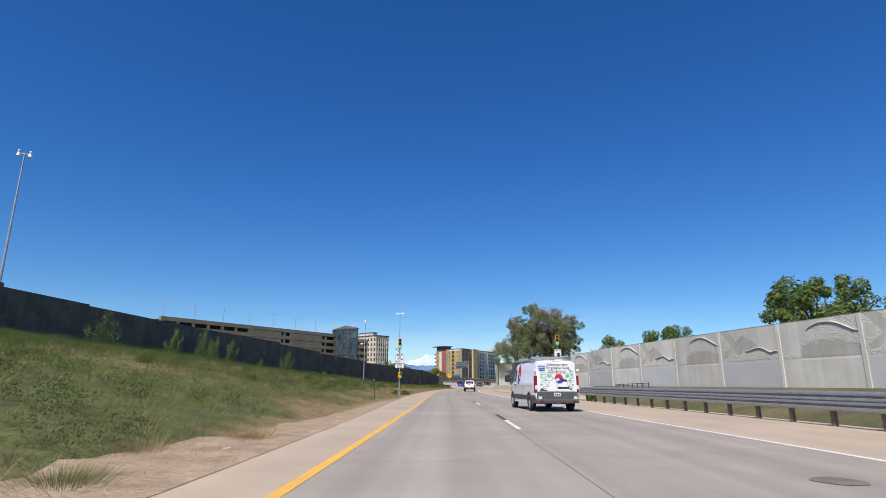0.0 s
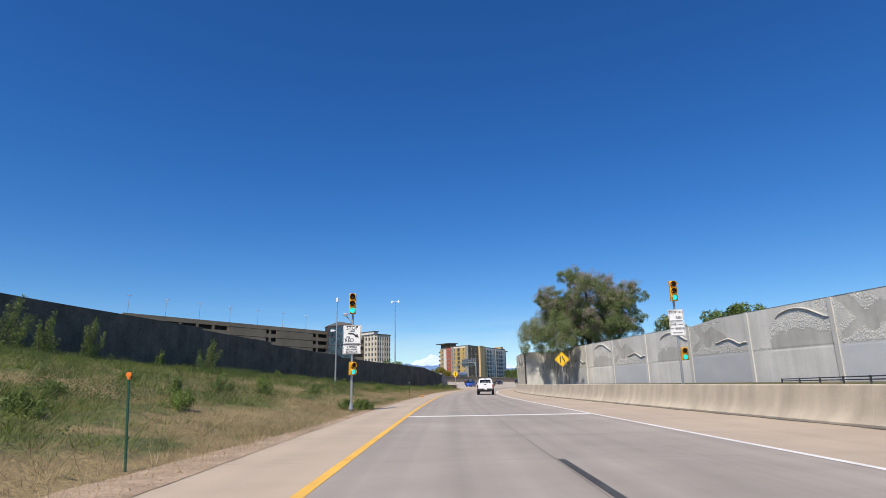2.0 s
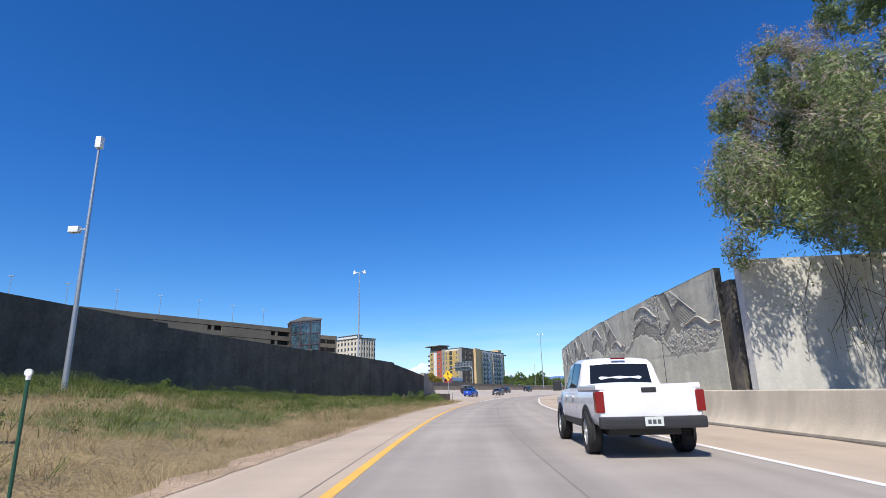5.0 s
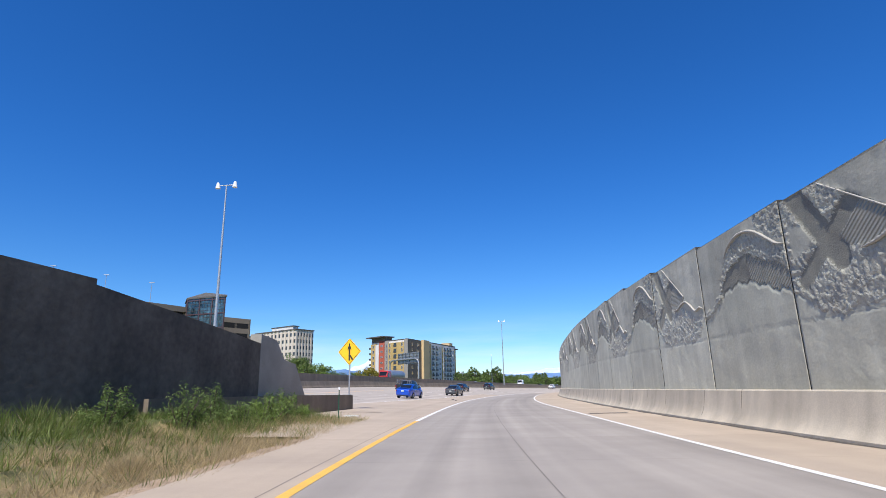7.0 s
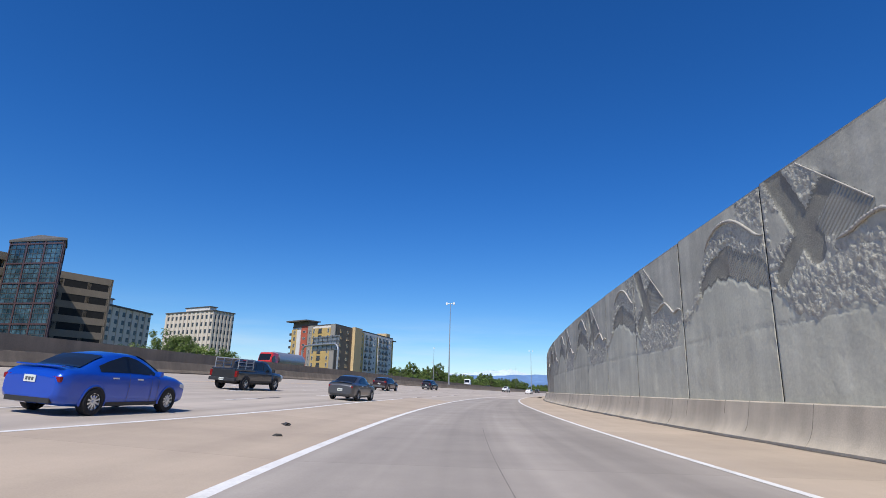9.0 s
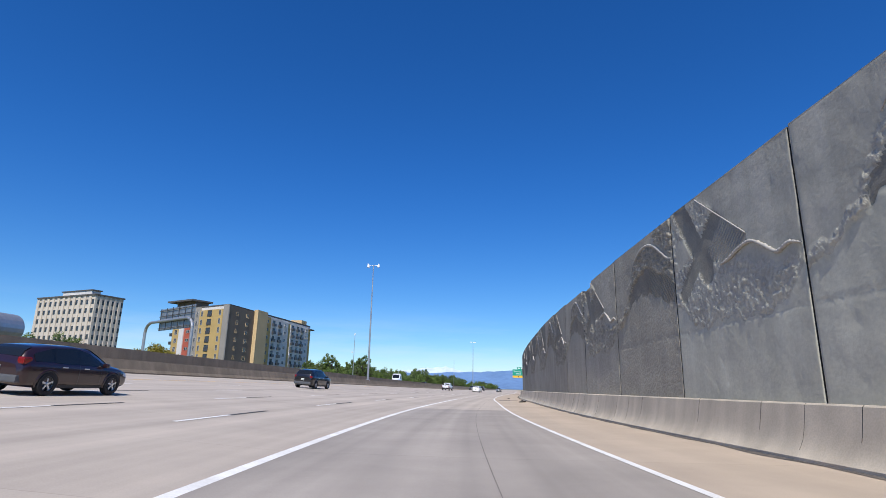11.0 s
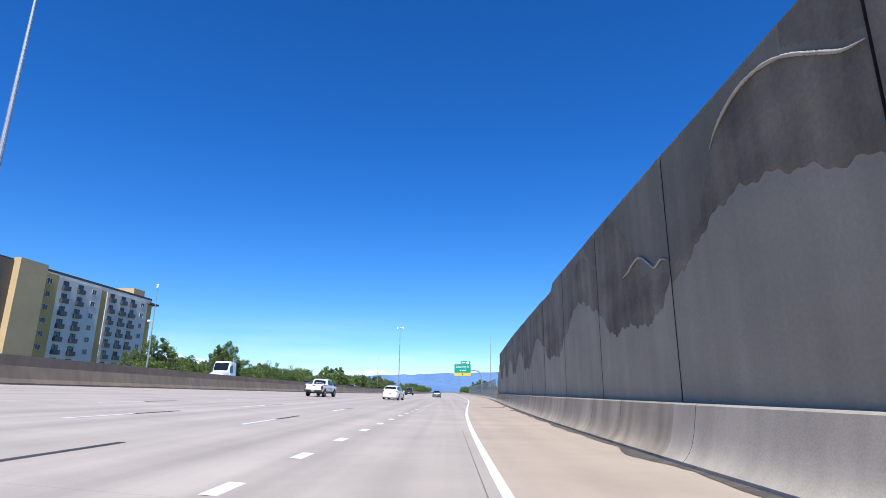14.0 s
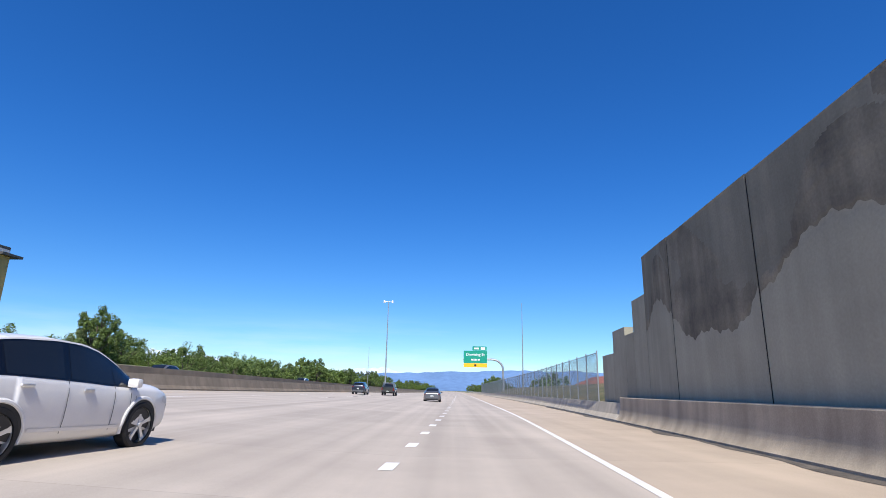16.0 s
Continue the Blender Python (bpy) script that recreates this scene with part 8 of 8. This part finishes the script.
    # ladder rack
    for y in (-2.2, 0.6):
        r_ = new("ladder_rack")
        r_.parent = e
        r_["label"] = "grey folding ladder rack with black arms"
        bm = B()
        box(bm, 0, y, 2.36, 1.9, 0.10, 0.07, 0.02)
        box(bm, 0.3, y + 0.22, 2.38, 1.5, 0.07, 0.05, 0.02)
        box(bm, -0.2, y - 0.18, 2.40, 1.5, 0.05, 0.05, 0.015)
        box(bm, 0.7, y + 0.05, 2.43, 0.5, 0.30, 0.04, 0.015)
        for sx in (-.8, .8):
            tube(bm, (sx, y, 2.2), (sx, y, 2.36), 0.04, 0.04, 8)
        part("crossbar", bm, M_STEEL, r_)
        for sx in (-.95, -.35, .4, .9):
            bm = B()
            box(bm, sx, y + 0.1, 2.50, 0.10, 0.06, 0.24, 0.015)
            box(bm, sx, y + 0.22, 2.60, 0.06, 0.20, 0.06, 0.015)
            part("clamp", bm, M_BLACKPLASTIC, r_)
    bm = B()
    for sx in (-.85, .85):
        tube(bm, (sx, -2.5, 2.30), (sx, 1.0, 2.30), 0.03, 0.03, 8)
    part("rail", bm, M_STEEL, e, "roof rail")
    small(e, "underbody", M_BLACKPLASTIC, 0, 0, 0.40, 1.5, 5.0, 0.16, 0.03)
    return e

def on_road(s, d, turn=0.0):
    """Pose of a vehicle standing on the pavement at (s, d), leaning with the bank."""
    p = spot(s, d, level(s, d))
    roll = math.degrees(math.atan(BANK(s))) if d < -3 else 0.0
    return pose(p.x, p.y, p.z + 0.004, 0, roll, heading(s) + turn)

cargo_van(on_road(28.4, 4.55, 5.0))
pickup(on_road(98.5, 3.3, -1.0), paint("white_pickup_paint", (0.78, 0.78, 0.79)), "white full-size pickup truck on the curving ramp")
M_BLUECAR = paint("blue_car_paint", (0.006, 0.075, 0.52), 0.35, 0.28, 1.0)
sedan(on_road(194.0, -9.3, -8), M_BLUECAR, "bright blue compact sedan on the highway")
sedan(on_road(215.0, -7.8, -5), paint("grey_car_paint", (0.075, 0.08, 0.09), 0.5, 0.3, 1.0), "dark grey sedan on the highway", 7)
pickup(on_road(215, -14.75, -8), paint("charcoal_paint", (0.030, 0.032, 0.034), 0.3, 0.3, 1.0), "charcoal pickup truck with a steel rack", True)
suv(on_road(247, -13.4, -5), paint("black_red_paint", (0.028, 0.010, 0.012), 0.3, 0.3, 1.0), "small dark maroon hatchback on the highway", 0.9)
suv(on_road(280, -15.5, -5), paint("black_paint", (0.012, 0.012, 0.014), 0.3, 0.3, 1.0), "black sport utility vehicle on the highway")
pickup(on_road(371.5, -13.4, -5), paint("white_truck_paint", (0.78, 0.78, 0.78)), "white crew-cab pickup truck on the highway")
crossover(on_road(379.3, -6.38, -6), paint("pearl_white_paint", (0.78, 0.77, 0.75)), "pearl white crossover with five-spoke alloy wheels on the highway")
suv(on_road(452, -13.0), paint("dark_blue_paint", (0.02, 0.025, 0.04), 0.3, 0.3, 1.0), "dark sport utility vehicle far along the highway")
pickup(on_road(458, -9.5), paint("dark_green_paint", (0.03, 0.035, 0.03), 0.3, 0.3, 1.0), "dark pickup truck far along the highway", True)
sedan(on_road(432, -2.0), paint("silver_paint", (0.16, 0.165, 0.175), 0.6, 0.3, 1.0), "silver grey sedan far along the highway", 7)
# parked and passing vehicles on the far road
def far_spot(s, off, turn=0.0):
    d = MEDIAN(s) - off
    p = spot(s, d, level(s, max(d, -45)) + 0.2)
    return pose(p.x, p.y, p.z + 0.02, 0, 0, heading(s) + turn)
suv(far_spot(330, 9, 180), paint("far_white_paint", (0.75, 0.75, 0.75)), "white sport utility vehicle on the far road")
sedan(far_spot(338, 9, 180), paint("far_black_paint", (0.02, 0.02, 0.022)), "black car on the far road", 7)
sedan(far_spot(276, 10, 180), paint("far_blue_paint", (0.02, 0.03, 0.06)), "dark blue car on the far road", 7)
suv(far_spot(425, 9, 180), paint("far_grey_paint", (0.12, 0.12, 0.13)), "grey vehicle on the far road")
suv(far_spot(470, 9, 180), paint("far_pale_paint", (0.72, 0.72, 0.72)), "white vehicle on the far road")

def lorry(m, color, label, tank):
    e = thing("truck", m, label, "truck")
    lf = Loft([(-1.2, .6, 1.6, 3.1, 1.15, 1.05), (0.6, .6, 1.6, 3.2, 1.15, 1.05), (1.0, .6, 1.6, 2.7, 1.15, 1.0), (1.3, .6, 1.55, 1.9, 1.1, 0.95), (2.8, .6, 1.35, 1.6, 1.0, .8), (3.0, .6, 1.2, 1.35, .9, .7)])
    part("cab", lf.mesh(0.2), color, e)
    for sx in (-1, 1):
        part("side_window", flank_patch(lf, (-0.1, 0.9, .1, .75, .6), sx), M_CARGLASS, e)
        for y in (-9.5, -8.2, -1.6, -0.3, 2.1):
            wheel(e, sx * 1.0, y, 0.5, 0.3, 6)
    part("windscreen", deck_patch(lf, 0.8, 1.28, .9, .95), M_CARGLASS, e)
    bm = B()
    if tank:
        tube(bm, (0, -10.5, 2.3), (0, -1.6, 2.3), 1.15, 1.15, 24)
    else:
        box(bm, 0, -5.6, 1.22, 2.4, 8.0, 0.16, 0.03)
    part("trailer" if tank else "flatbed", bm, M_STEEL if tank else M_DARKSTEEL, e, "pale tank trailer" if tank else "dark flatbed")
    small(e, "chassis", M_BLACKPLASTIC, 0, -5.0, 0.9, 1.2, 11.0, 0.25, 0.03)
    return e
lorry(far_spot(258, 6.5, 180), paint("red_cab_paint", (0.55, 0.03, 0.02)), "red truck with a silver tank trailer on the far road", True)
lorry(far_spot(385, 6.5, 180), paint("white_cab_paint", (0.75, 0.75, 0.75)), "white flatbed truck on the far road", False)

# ---------------------------------------------------------------- grass, weeds and clutter
def blade_mat(name, a, b):
    return leaf_mat(name, a, b)
M_GRASS = blade_mat("green_weed_blade", (0.19, 0.235, 0.055), (0.105, 0.145, 0.03))
M_STRAW = blade_mat("dry_grass_blade", (0.50, 0.39, 0.21), (0.34, 0.26, 0.14))
M_RUST = blade_mat("reddish_dry_stalk", (0.30, 0.19, 0.125), (0.19, 0.12, 0.08))
M_SAGE = blade_mat("sage_grass_blade", (0.24, 0.265, 0.11), (0.15, 0.175, 0.065))

def sprigs(name, base, hh, lean, ww, mat, label, rng):
    """Thin blades of one triangle each, as one object."""
    n = len(base)
    ang = rng.uniform(0, 2 * np.pi, n)
    t = np.stack([np.cos(ang) * ww, np.sin(ang) * ww, np.zeros(n)], 1)
    v = np.stack([base - t, base + t, base + np.c_[lean, hh]], 1).reshape(-1, 3)
    me = bpy.data.meshes.new(name)
    me.vertices.add(3 * n)
    me.vertices.foreach_set("co", v.ravel())
    me.loops.add(3 * n)
    me.loops.foreach_set("vertex_index", np.arange(3 * n))
    me.polygons.add(n)
    me.polygons.foreach_set("loop_start", np.arange(0, 3 * n, 3))
    me.update()
    me.validate()
    me.materials.append(mat)
    return tagged(new(name, me), label, "grass", kind="stuff")

rng = np.random.default_rng(77)
def tufts(name, n, per, s0, s1, rule, height, width, mat, label, power=1.5, wide=0.11):
    s = s0 + (s1 - s0) * rng.random(n)
    u = 0.002 + 0.998 * rng.random(n) ** power
    x, y, z, o, g = slope_points(s, u)
    k = rule(s, u, o, g, x, y) > rng.random(n)
    x, y, z, o, g = x[k], y[k], z[k], o[k], g[k]
    tall = (0.70 + 0.30 * field(x, y, 3.0, 0.4) + 0.75 * np.clip(field(x, y, 6.0, 0.55) - 0.05, 0, 1)) * rng.uniform(0.7, 1.25, len(x)) * (0.7 + 0.3 * np.clip(-o / 5, 0, 1))
    m = len(x)
    off = rng.normal(0, wide, (m, per, 2))
    base = np.stack([x[:, None] + off[..., 0], y[:, None] + off[..., 1], np.repeat(z[:, None] - 0.05, per, 1)], -1).reshape(-1, 3)
    hh = (height * tall[:, None] * rng.uniform(0.5, 1.25, (m, per))).ravel()
    lean = off.reshape(-1, 2) * 1.3 + rng.normal(0, 0.28, (m * per, 2)) * hh[:, None]
    ww = np.repeat(width * (0.8 + np.abs(o) * 0.07), per) * rng.uniform(0.6, 1.4, m * per)
    return sprigs(name, base, hh, lean, ww, mat, label, rng)
green_rule = lambda s, u, o, g, x, y: np.where(o < -1.8, g ** 1.3 + 0.04 + 0.3 * np.clip((u - 0.55) / 0.2, 0, 1), 0.0)
straw_rule = lambda s, u, o, g, x, y: np.where(o < np.interp(s, [20, 45], [-0.8, -0.12]), np.clip(0.85 - 0.6 * g - 0.6 * np.clip((u - 0.55) / 0.2, 0, 1), 0.06, 1), 0.03)
rust_rule = lambda s, u, o, g, x, y: np.where(o < np.interp(s, [20, 45], [-0.8, -0.1]), np.clip(field(x, y, 7.0, 0.22) * 2 - 0.3 + 1.1 * np.clip((o + 4.5) / 2, 0, 1), 0.02, 0.9), 0.0)
tufts("green_grass", 11000, 18, -9, 48, green_rule, 0.29, 0.0042, M_GRASS, "lush green weeds on the slope", 1.0, 0.2)
tufts("green_grass", 11000, 14, 40, 125, green_rule, 0.36, 0.009, M_GRASS, "uneven green weeds on the slope", 0.9, 0.15)
tufts("dry_grass", 11000, 16, -9, 60, straw_rule, 0.36, 0.004, M_STRAW, "dry straw-coloured grass on the slope", 1.35)
tufts("dry_grass", 15000, 14, 60, 157, straw_rule, 0.36, 0.005, M_STRAW, "dry straw-coloured grass on the slope")
tufts("sage_grass", 6500, 14, 44, 84, lambda s, u, o, g, x, y: np.where(o < -0.3, np.clip(0.55 + 0.5 * field(x, y, 15.0, 0.35), 0, 1), 0.0), 0.30, 0.0042, M_SAGE, "grey-green grass among dry stalks", 2.2)
tufts("red_stalks", 13000, 12, -9, 130, rust_rule, 0.22, 0.0032, M_RUST, "reddish dry stalks on the slope", 2.6)
tufts("green_grass", 3200, 16, 112, 158, lambda s, u, o, g, x, y: np.where(u > 0.3, 0.85, 0.3), 0.42, 0.009, M_GRASS, "green weeds at the foot of the wall", 0.8)

# leafy weed mounds, gathered into dark green patches
def mounds(n, s0, s1, per, size, label):
    s, u = s0 + (s1 - s0) * rng.random(n), rng.random(n)
    x, y, z, o, g = slope_points(s, u)
    clot = field(x, y, 12.0, 0.33) + 0.6 * field(x, y, 13.0, 0.9)
    k = (np.clip((g - 0.12) * 2.5, 0, 1) * np.clip(clot * 2.0 + 0.55, 0, 1) > rng.random(n)) & (o < -2.0)
    big = 0.9 + 1.0 * np.clip(clot[k], 0, 1) + 0.5 * rng.random(k.sum())
    cen = np.c_[x[k], y[k], z[k] + 0.22 * big, big]
    me = leaves_mesh("weed_mounds", cen, per * len(cen), 0.16, size, M_WEED, rng, 0.75, 3)
    return tagged(new("weed_mounds", me), label, "weeds", kind="stuff")
M_WEED = blade_mat("dark_weed_leaf", (0.10, 0.145, 0.036), (0.05, 0.08, 0.018))
mounds(3600, -6, 62, 105, 0.030, "dense dark green leafy weeds on the slope")
mounds(2600, 62, 125, 60, 0.05, "patches of dark green weeds on the slope")

def bush(s, d, z, h, r, n, mat, label, seed, stem=True, size=0.09):
    g_ = np.random.default_rng(seed)
    e = thing("bush", standing(s, d, z), label, "bush", "bushes by the wall")
    tips, cen = [], []
    for j in range(9):
        a, q = g_.uniform(0, 6.28), r * (0.1 + 0.9 * j / 8)
        tips.append((q * math.cos(a) + 0.12 * h * stem, q * math.sin(a), h * (1.0 - 0.55 * (j / 8) ** 1.3) * g_.uniform(.85, 1.05)))
    for k in range(81):
        t_ = tips[k % 9]
        f = 0.16 + 0.84 * (k // 9) / 8
        w_ = 0.16 * r * (1.3 - f)
        b_ = f ** 0.8
        cen.append((t_[0] * b_ + g_.normal(0, w_), t_[1] * b_ + g_.normal(0, w_), t_[2] * f, g_.uniform(.7, 1.2) * (1.25 - 0.55 * f)))
    o = new("foliage", leaves_mesh("foliage", cen, n, min(r, h) * 0.15, size * 0.95, mat, g_, 1.7, 3))
    o.parent = e
    for c in tips[:7]:
        bm = B()
        tube(bm, (c[0] * .1, c[1] * .1, -0.1), (c[0], c[1], c[2] * .95), 0.03, 0.008, 5, False)
        part("stem", bm, M_BARK, e)
for i, (s, d, h, r) in enumerate(((52, -32.5, 3.6, 1.6), (63.5, -31.4, 3.4, 1.5), (69.6, -30.9, 4.2, 1.6), (72.4, -30.5, 3.5, 1.3), (77.2, -30.3, 3.8, 1.2), (85.6, -29.0, 1.8, 0.6), (91.4, -27.2, 3.8, 1.7), (104, -24, 1.2, 0.6), (119, -19.2, 1.0, 0.5))):
    bush(s, d, LBASE(s) * 0.9 - 0.1, h, r, 2600, M_LEAF2, "leafy green sapling against the dark wall", 100 + i)
for i, (s, d, h, r) in enumerate(((95.3, -8.9, 1.0, 0.55), (91, -12, 0.6, 0.4), (62.3, -5.6, 0.6, 0.7), (63.8, -5.2, 0.5, 0.5), (47, -11, 0.5, 0.5), (52.5, -10.2, 0.8, 0.6), (49.5, -8.6, 0.6, 0.6), (58, -10.8, 0.9, 0.6), (43.5, -9.0, 0.6, 0.5), (66, -11.5, 0.9, 0.7), (61, -9.6, 0.8, 0.6), (69.5, -9.2, 0.7, 0.5), (34, -12, 0.6, 0.6), (31, -17, 0.7, 0.8), (56, -14, 0.55, 0.6), (77, -10, .45, .4), (70, -13, .5, .5), (100, -14, .5, .6), (141, -9.4, .9, .7), (146, -9.0, 1.1, .8), (150.5, -8.4, 1.2, .9), (153, -8.0, .8, .6), (148.5, -8.3, 1.2, 1.0), (150.0, -7.2, .9, .9), (152.2, -7.4, 1.1, 1.0), (154.3, -7.6, 1.1, .9), (156.2, -8.0, .9, .8), (155.2, -7.0, .6, .7), (60.9, -4.55, .6, .5), (61.7, -4.4, .5, .45))):
    u_ = min(max((VERGE(s) - 1.6 - d) / max(VERGE(s) - 1.6 - LWALL(s), .5), 0), 1)
    z_ = LBASE(s) * (0.25 * u_ + 0.75 * u_ * u_ * (3 - 2 * u_) if LBASE(s) < 3 else u_ ** .9)
    bush(s, d, z_ - 0.05, h, r, 2200, M_LEAF2 if i % 3 else M_LEAF3, "low dark green weed bush in dry grass", 140 + i, size=0.05)
for i, (s, d) in enumerate(((42.2, 10.6), (43.4, 10.9), (45.0, 10.8))):
    bush(s, d, 0.0, 0.9, 0.4, 500, M_LEAF3, "tall roadside weed beside the guard rail", 170 + i, size=0.07)
# dry grass tufts close to the shoulder
for i, (s, d) in enumerate(((6.8, -4.5), (12.5, -4.3), (9.5, -5.2), (78, -5.0), (80.5, -5.4), (84, -5.3), (71, -5.2), (88, -5.6), (131, -5.5), (136, -5.8), (142, -5.6))):
    g_ = np.random.default_rng(200 + i)
    p = spot(s, d, 0.02)
    n_ = 900
    q_ = np.c_[p.x + g_.normal(0, .17, n_), p.y + g_.normal(0, .26, n_), np.full(n_, 0.0)]
    hh_ = g_.uniform(0.12, 0.34, n_)
    o = sprigs("grass_tuft", q_, hh_, (q_[:, :2] - np.array([p.x, p.y])) * 0.9 + g_.normal(0, 0.05, (n_, 2)), g_.uniform(0.002, 0.005, n_), M_STRAW if i % 3 else M_SAGE, "tuft of dry grass at the shoulder edge", g_)
    o["kind"] = ""
    o["category"] = "grass tuft"
    o["group"] = "grass tufts"

# clods of earth on the bare strip
g_ = np.random.default_rng(61)
cv, cf = [], []
for _ in range(900):
    s_ = g_.uniform(-4, 62)
    p = spot(s_, VERGE(s_) - g_.uniform(0.05, 1.25) * WIDTH(s_) - 0.05, 0.0)
    z_, r_ = slope_z(s_, VERGE(s_) - 0.5) + 0.02, 0.012 + 0.035 * g_.random() ** 3
    b_ = len(cv)
    for k in range(5):
        a_, q_ = 1.2566 * k + g_.uniform(-.3, .3), r_ * g_.uniform(.8, 1.5)
        cv.append((p.x + q_ * math.cos(a_), p.y + q_ * math.sin(a_), z_ - 0.01))
    cv.append((p.x, p.y, z_ + r_ * g_.uniform(.7, 1.3)))
    cf += [(b_ + k, b_ + (k + 1) % 5, b_ + 5) for k in range(5)]
tagged(new("dirt_clods", raw("dirt_clods", cv, cf, M_DIRT)), "small clods of dry earth beside the shoulder", "dirt", kind="stuff")

# low metal rail on the verge in front of the pale wall
e = thing("verge_rail", Matrix.Identity(4), "low dark metal rail on the verge behind the barrier", "rail")
def rail_at(f, h):
    return spot(50.5 + 14.5 * f, 18.0 + 1.4 * f, 0.92 + h * (1 - 0.35 * f))
for k in range(8):
    bm = B()
    tube(bm, rail_at(k / 7, -0.2), rail_at(k / 7, 0.46), 0.045, 0.045, 8)
    part("post", bm, M_DARKSTEEL, e)
for h_ in (0.24, 0.40):
    bm = B()
    for k in range(7):
        tube(bm, rail_at(k / 7, h_), rail_at((k + 1) / 7, h_), 0.028, 0.028, 8)
    part("rail", bm, M_DARKSTEEL, e)

# debris
def chunk(name, s, d, size, mat, label, seed, flat=0.5, cat="debris"):
    g_ = np.random.default_rng(seed)
    bm = B()
    bmesh.ops.create_icosphere(bm, subdivisions=2, radius=0.5)
    for v in bm.verts:
        v.co *= 1 + 0.7 * noise.noise(v.co * 3.1 + Vector((seed, 0, 0)))
        v.co.x *= size[0]
        v.co.y *= size[1]
        v.co.z = v.co.z * size[2]
    o = link(name, bm, mat)
    p = spot(s, d, level(s, d) + size[2] * 0.30)
    o.matrix_basis = pose(p.x, p.y, p.z, 0, 0, g_.uniform(0, 360))
    return tagged(o, label, cat)
M_PAPER = material("white_litter", (0.7, 0.7, 0.68), 0.7, 0.1, 3, 30, 0.1)
M_ORANGEJUNK = material("orange_litter", (0.75, 0.33, 0.05), 0.6, 0.1, 3, 30, 0.1)
M_SCRAP = material("dark_scrap", (0.05, 0.047, 0.045), 0.7, 0.2, 4, 30, 0.3)
chunk("litter", 8.6, -5.2, (.28, .2, .1), M_PAPER, "crumpled white litter on dry dirt", 1)
chunk("litter", 10.6, -4.1, (.25, .14, .07), M_PAPER, "crumpled white litter on dry dirt", 2)
chunk("litter", 67.1, -5.7, (.17, .16, .16), M_ORANGEJUNK, "small orange litter on dry grass", 3)
chunk("litter", 90.2, -3.45, (.34, .26, .2), M_ORANGEJUNK, "small orange plastic litter at the shoulder", 4)
chunk("tyre_scrap", 194.6, -4.6, (.5, .16, .09), M_SCRAP, "strip of torn tyre on the gore", 5)
chunk("tyre_scrap", 191.9, -3.9, (.22, .14, .07), M_SCRAP, "strip of torn tyre on the gore", 6)
chunk("tyre_scrap", 284.0, 3.9, (1.5, .3, .22), M_SCRAP, "torn tyre tread lying by the barrier", 7)
chunk("tyre_scrap", 285.2, 4.05, (.35, .22, .2), M_STEEL, "bent metal scrap lying by the barrier", 8)
chunk("tyre_scrap", 303, 2.6, (.35, .2, .08), M_SCRAP, "strip of torn tyre on the shoulder", 9)
bm = B()
for k in range(14):
    g_ = np.random.default_rng(300 + k)
    box(bm, g_.uniform(-1.1, 1.1), g_.uniform(-.8, .8), 0.06 + 0.03 * g_.random(), g_.uniform(.15, .5), g_.uniform(.1, .4), 0.07, 0.02, m=Matrix.Rotation(g_.uniform(-.6, .6), 4, "Z"))
o = link("rubble", bm, M_PAPER)
o.matrix_basis = standing(158.8, -6.3, 0.0)
tagged(o, "pile of broken pale concrete at the barrier", "rubble", kind="stuff")
def grate(s, d, ln, wide, label):
    """An inlet of bars laid across the shoulder, wide from side to side."""
    e = thing("drain_grate", standing(s, d, 0.004, 0), label, "drain grate", "drain grates")
    bm = B()
    box(bm, 0, 0, 0.0, wide, ln, 0.012, 0.002)
    part("frame", bm, M_SCRAP, e)
    n = int(wide / 0.12)
    for k in range(n):
        small(e, "bar", M_DARKSTEEL, -wide / 2 + 0.08 + (wide - 0.16) * k / max(1, n - 1), 0, 0.008, 0.045, ln * 0.9, 0.014, 0.002)
grate(159.9, 6.2, 0.5, 1.8, "long dark drain grate in the shoulder")
grate(290.7, 2.6, 0.75, 1.9, "wide dark drain grate in the shoulder")
grate(358.9, 3.9, 0.25, 2.0, "narrow dark drain slot in the shoulder")
grate(351.3, 5.0, 1.0, 1.1, "square dark drain grate by the barrier")
grate(81.2, 8.5, 0.3, 1.2, "short dark drain slot in the shoulder")
# dark patch of tar on the ramp
bm = B()
bmesh.ops.create_circle(bm, cap_ends=True, segments=24, radius=0.32)
for v in bm.verts:
    v.co *= 1 + 0.2 * noise.noise(v.co * 4)
o = link("tar_patch", bm, M_SEAL)
o.matrix_basis = standing(7.5, 4.9, 0.006)
tagged(o, "dark tar patch on the ramp", "road patch", kind="structure")
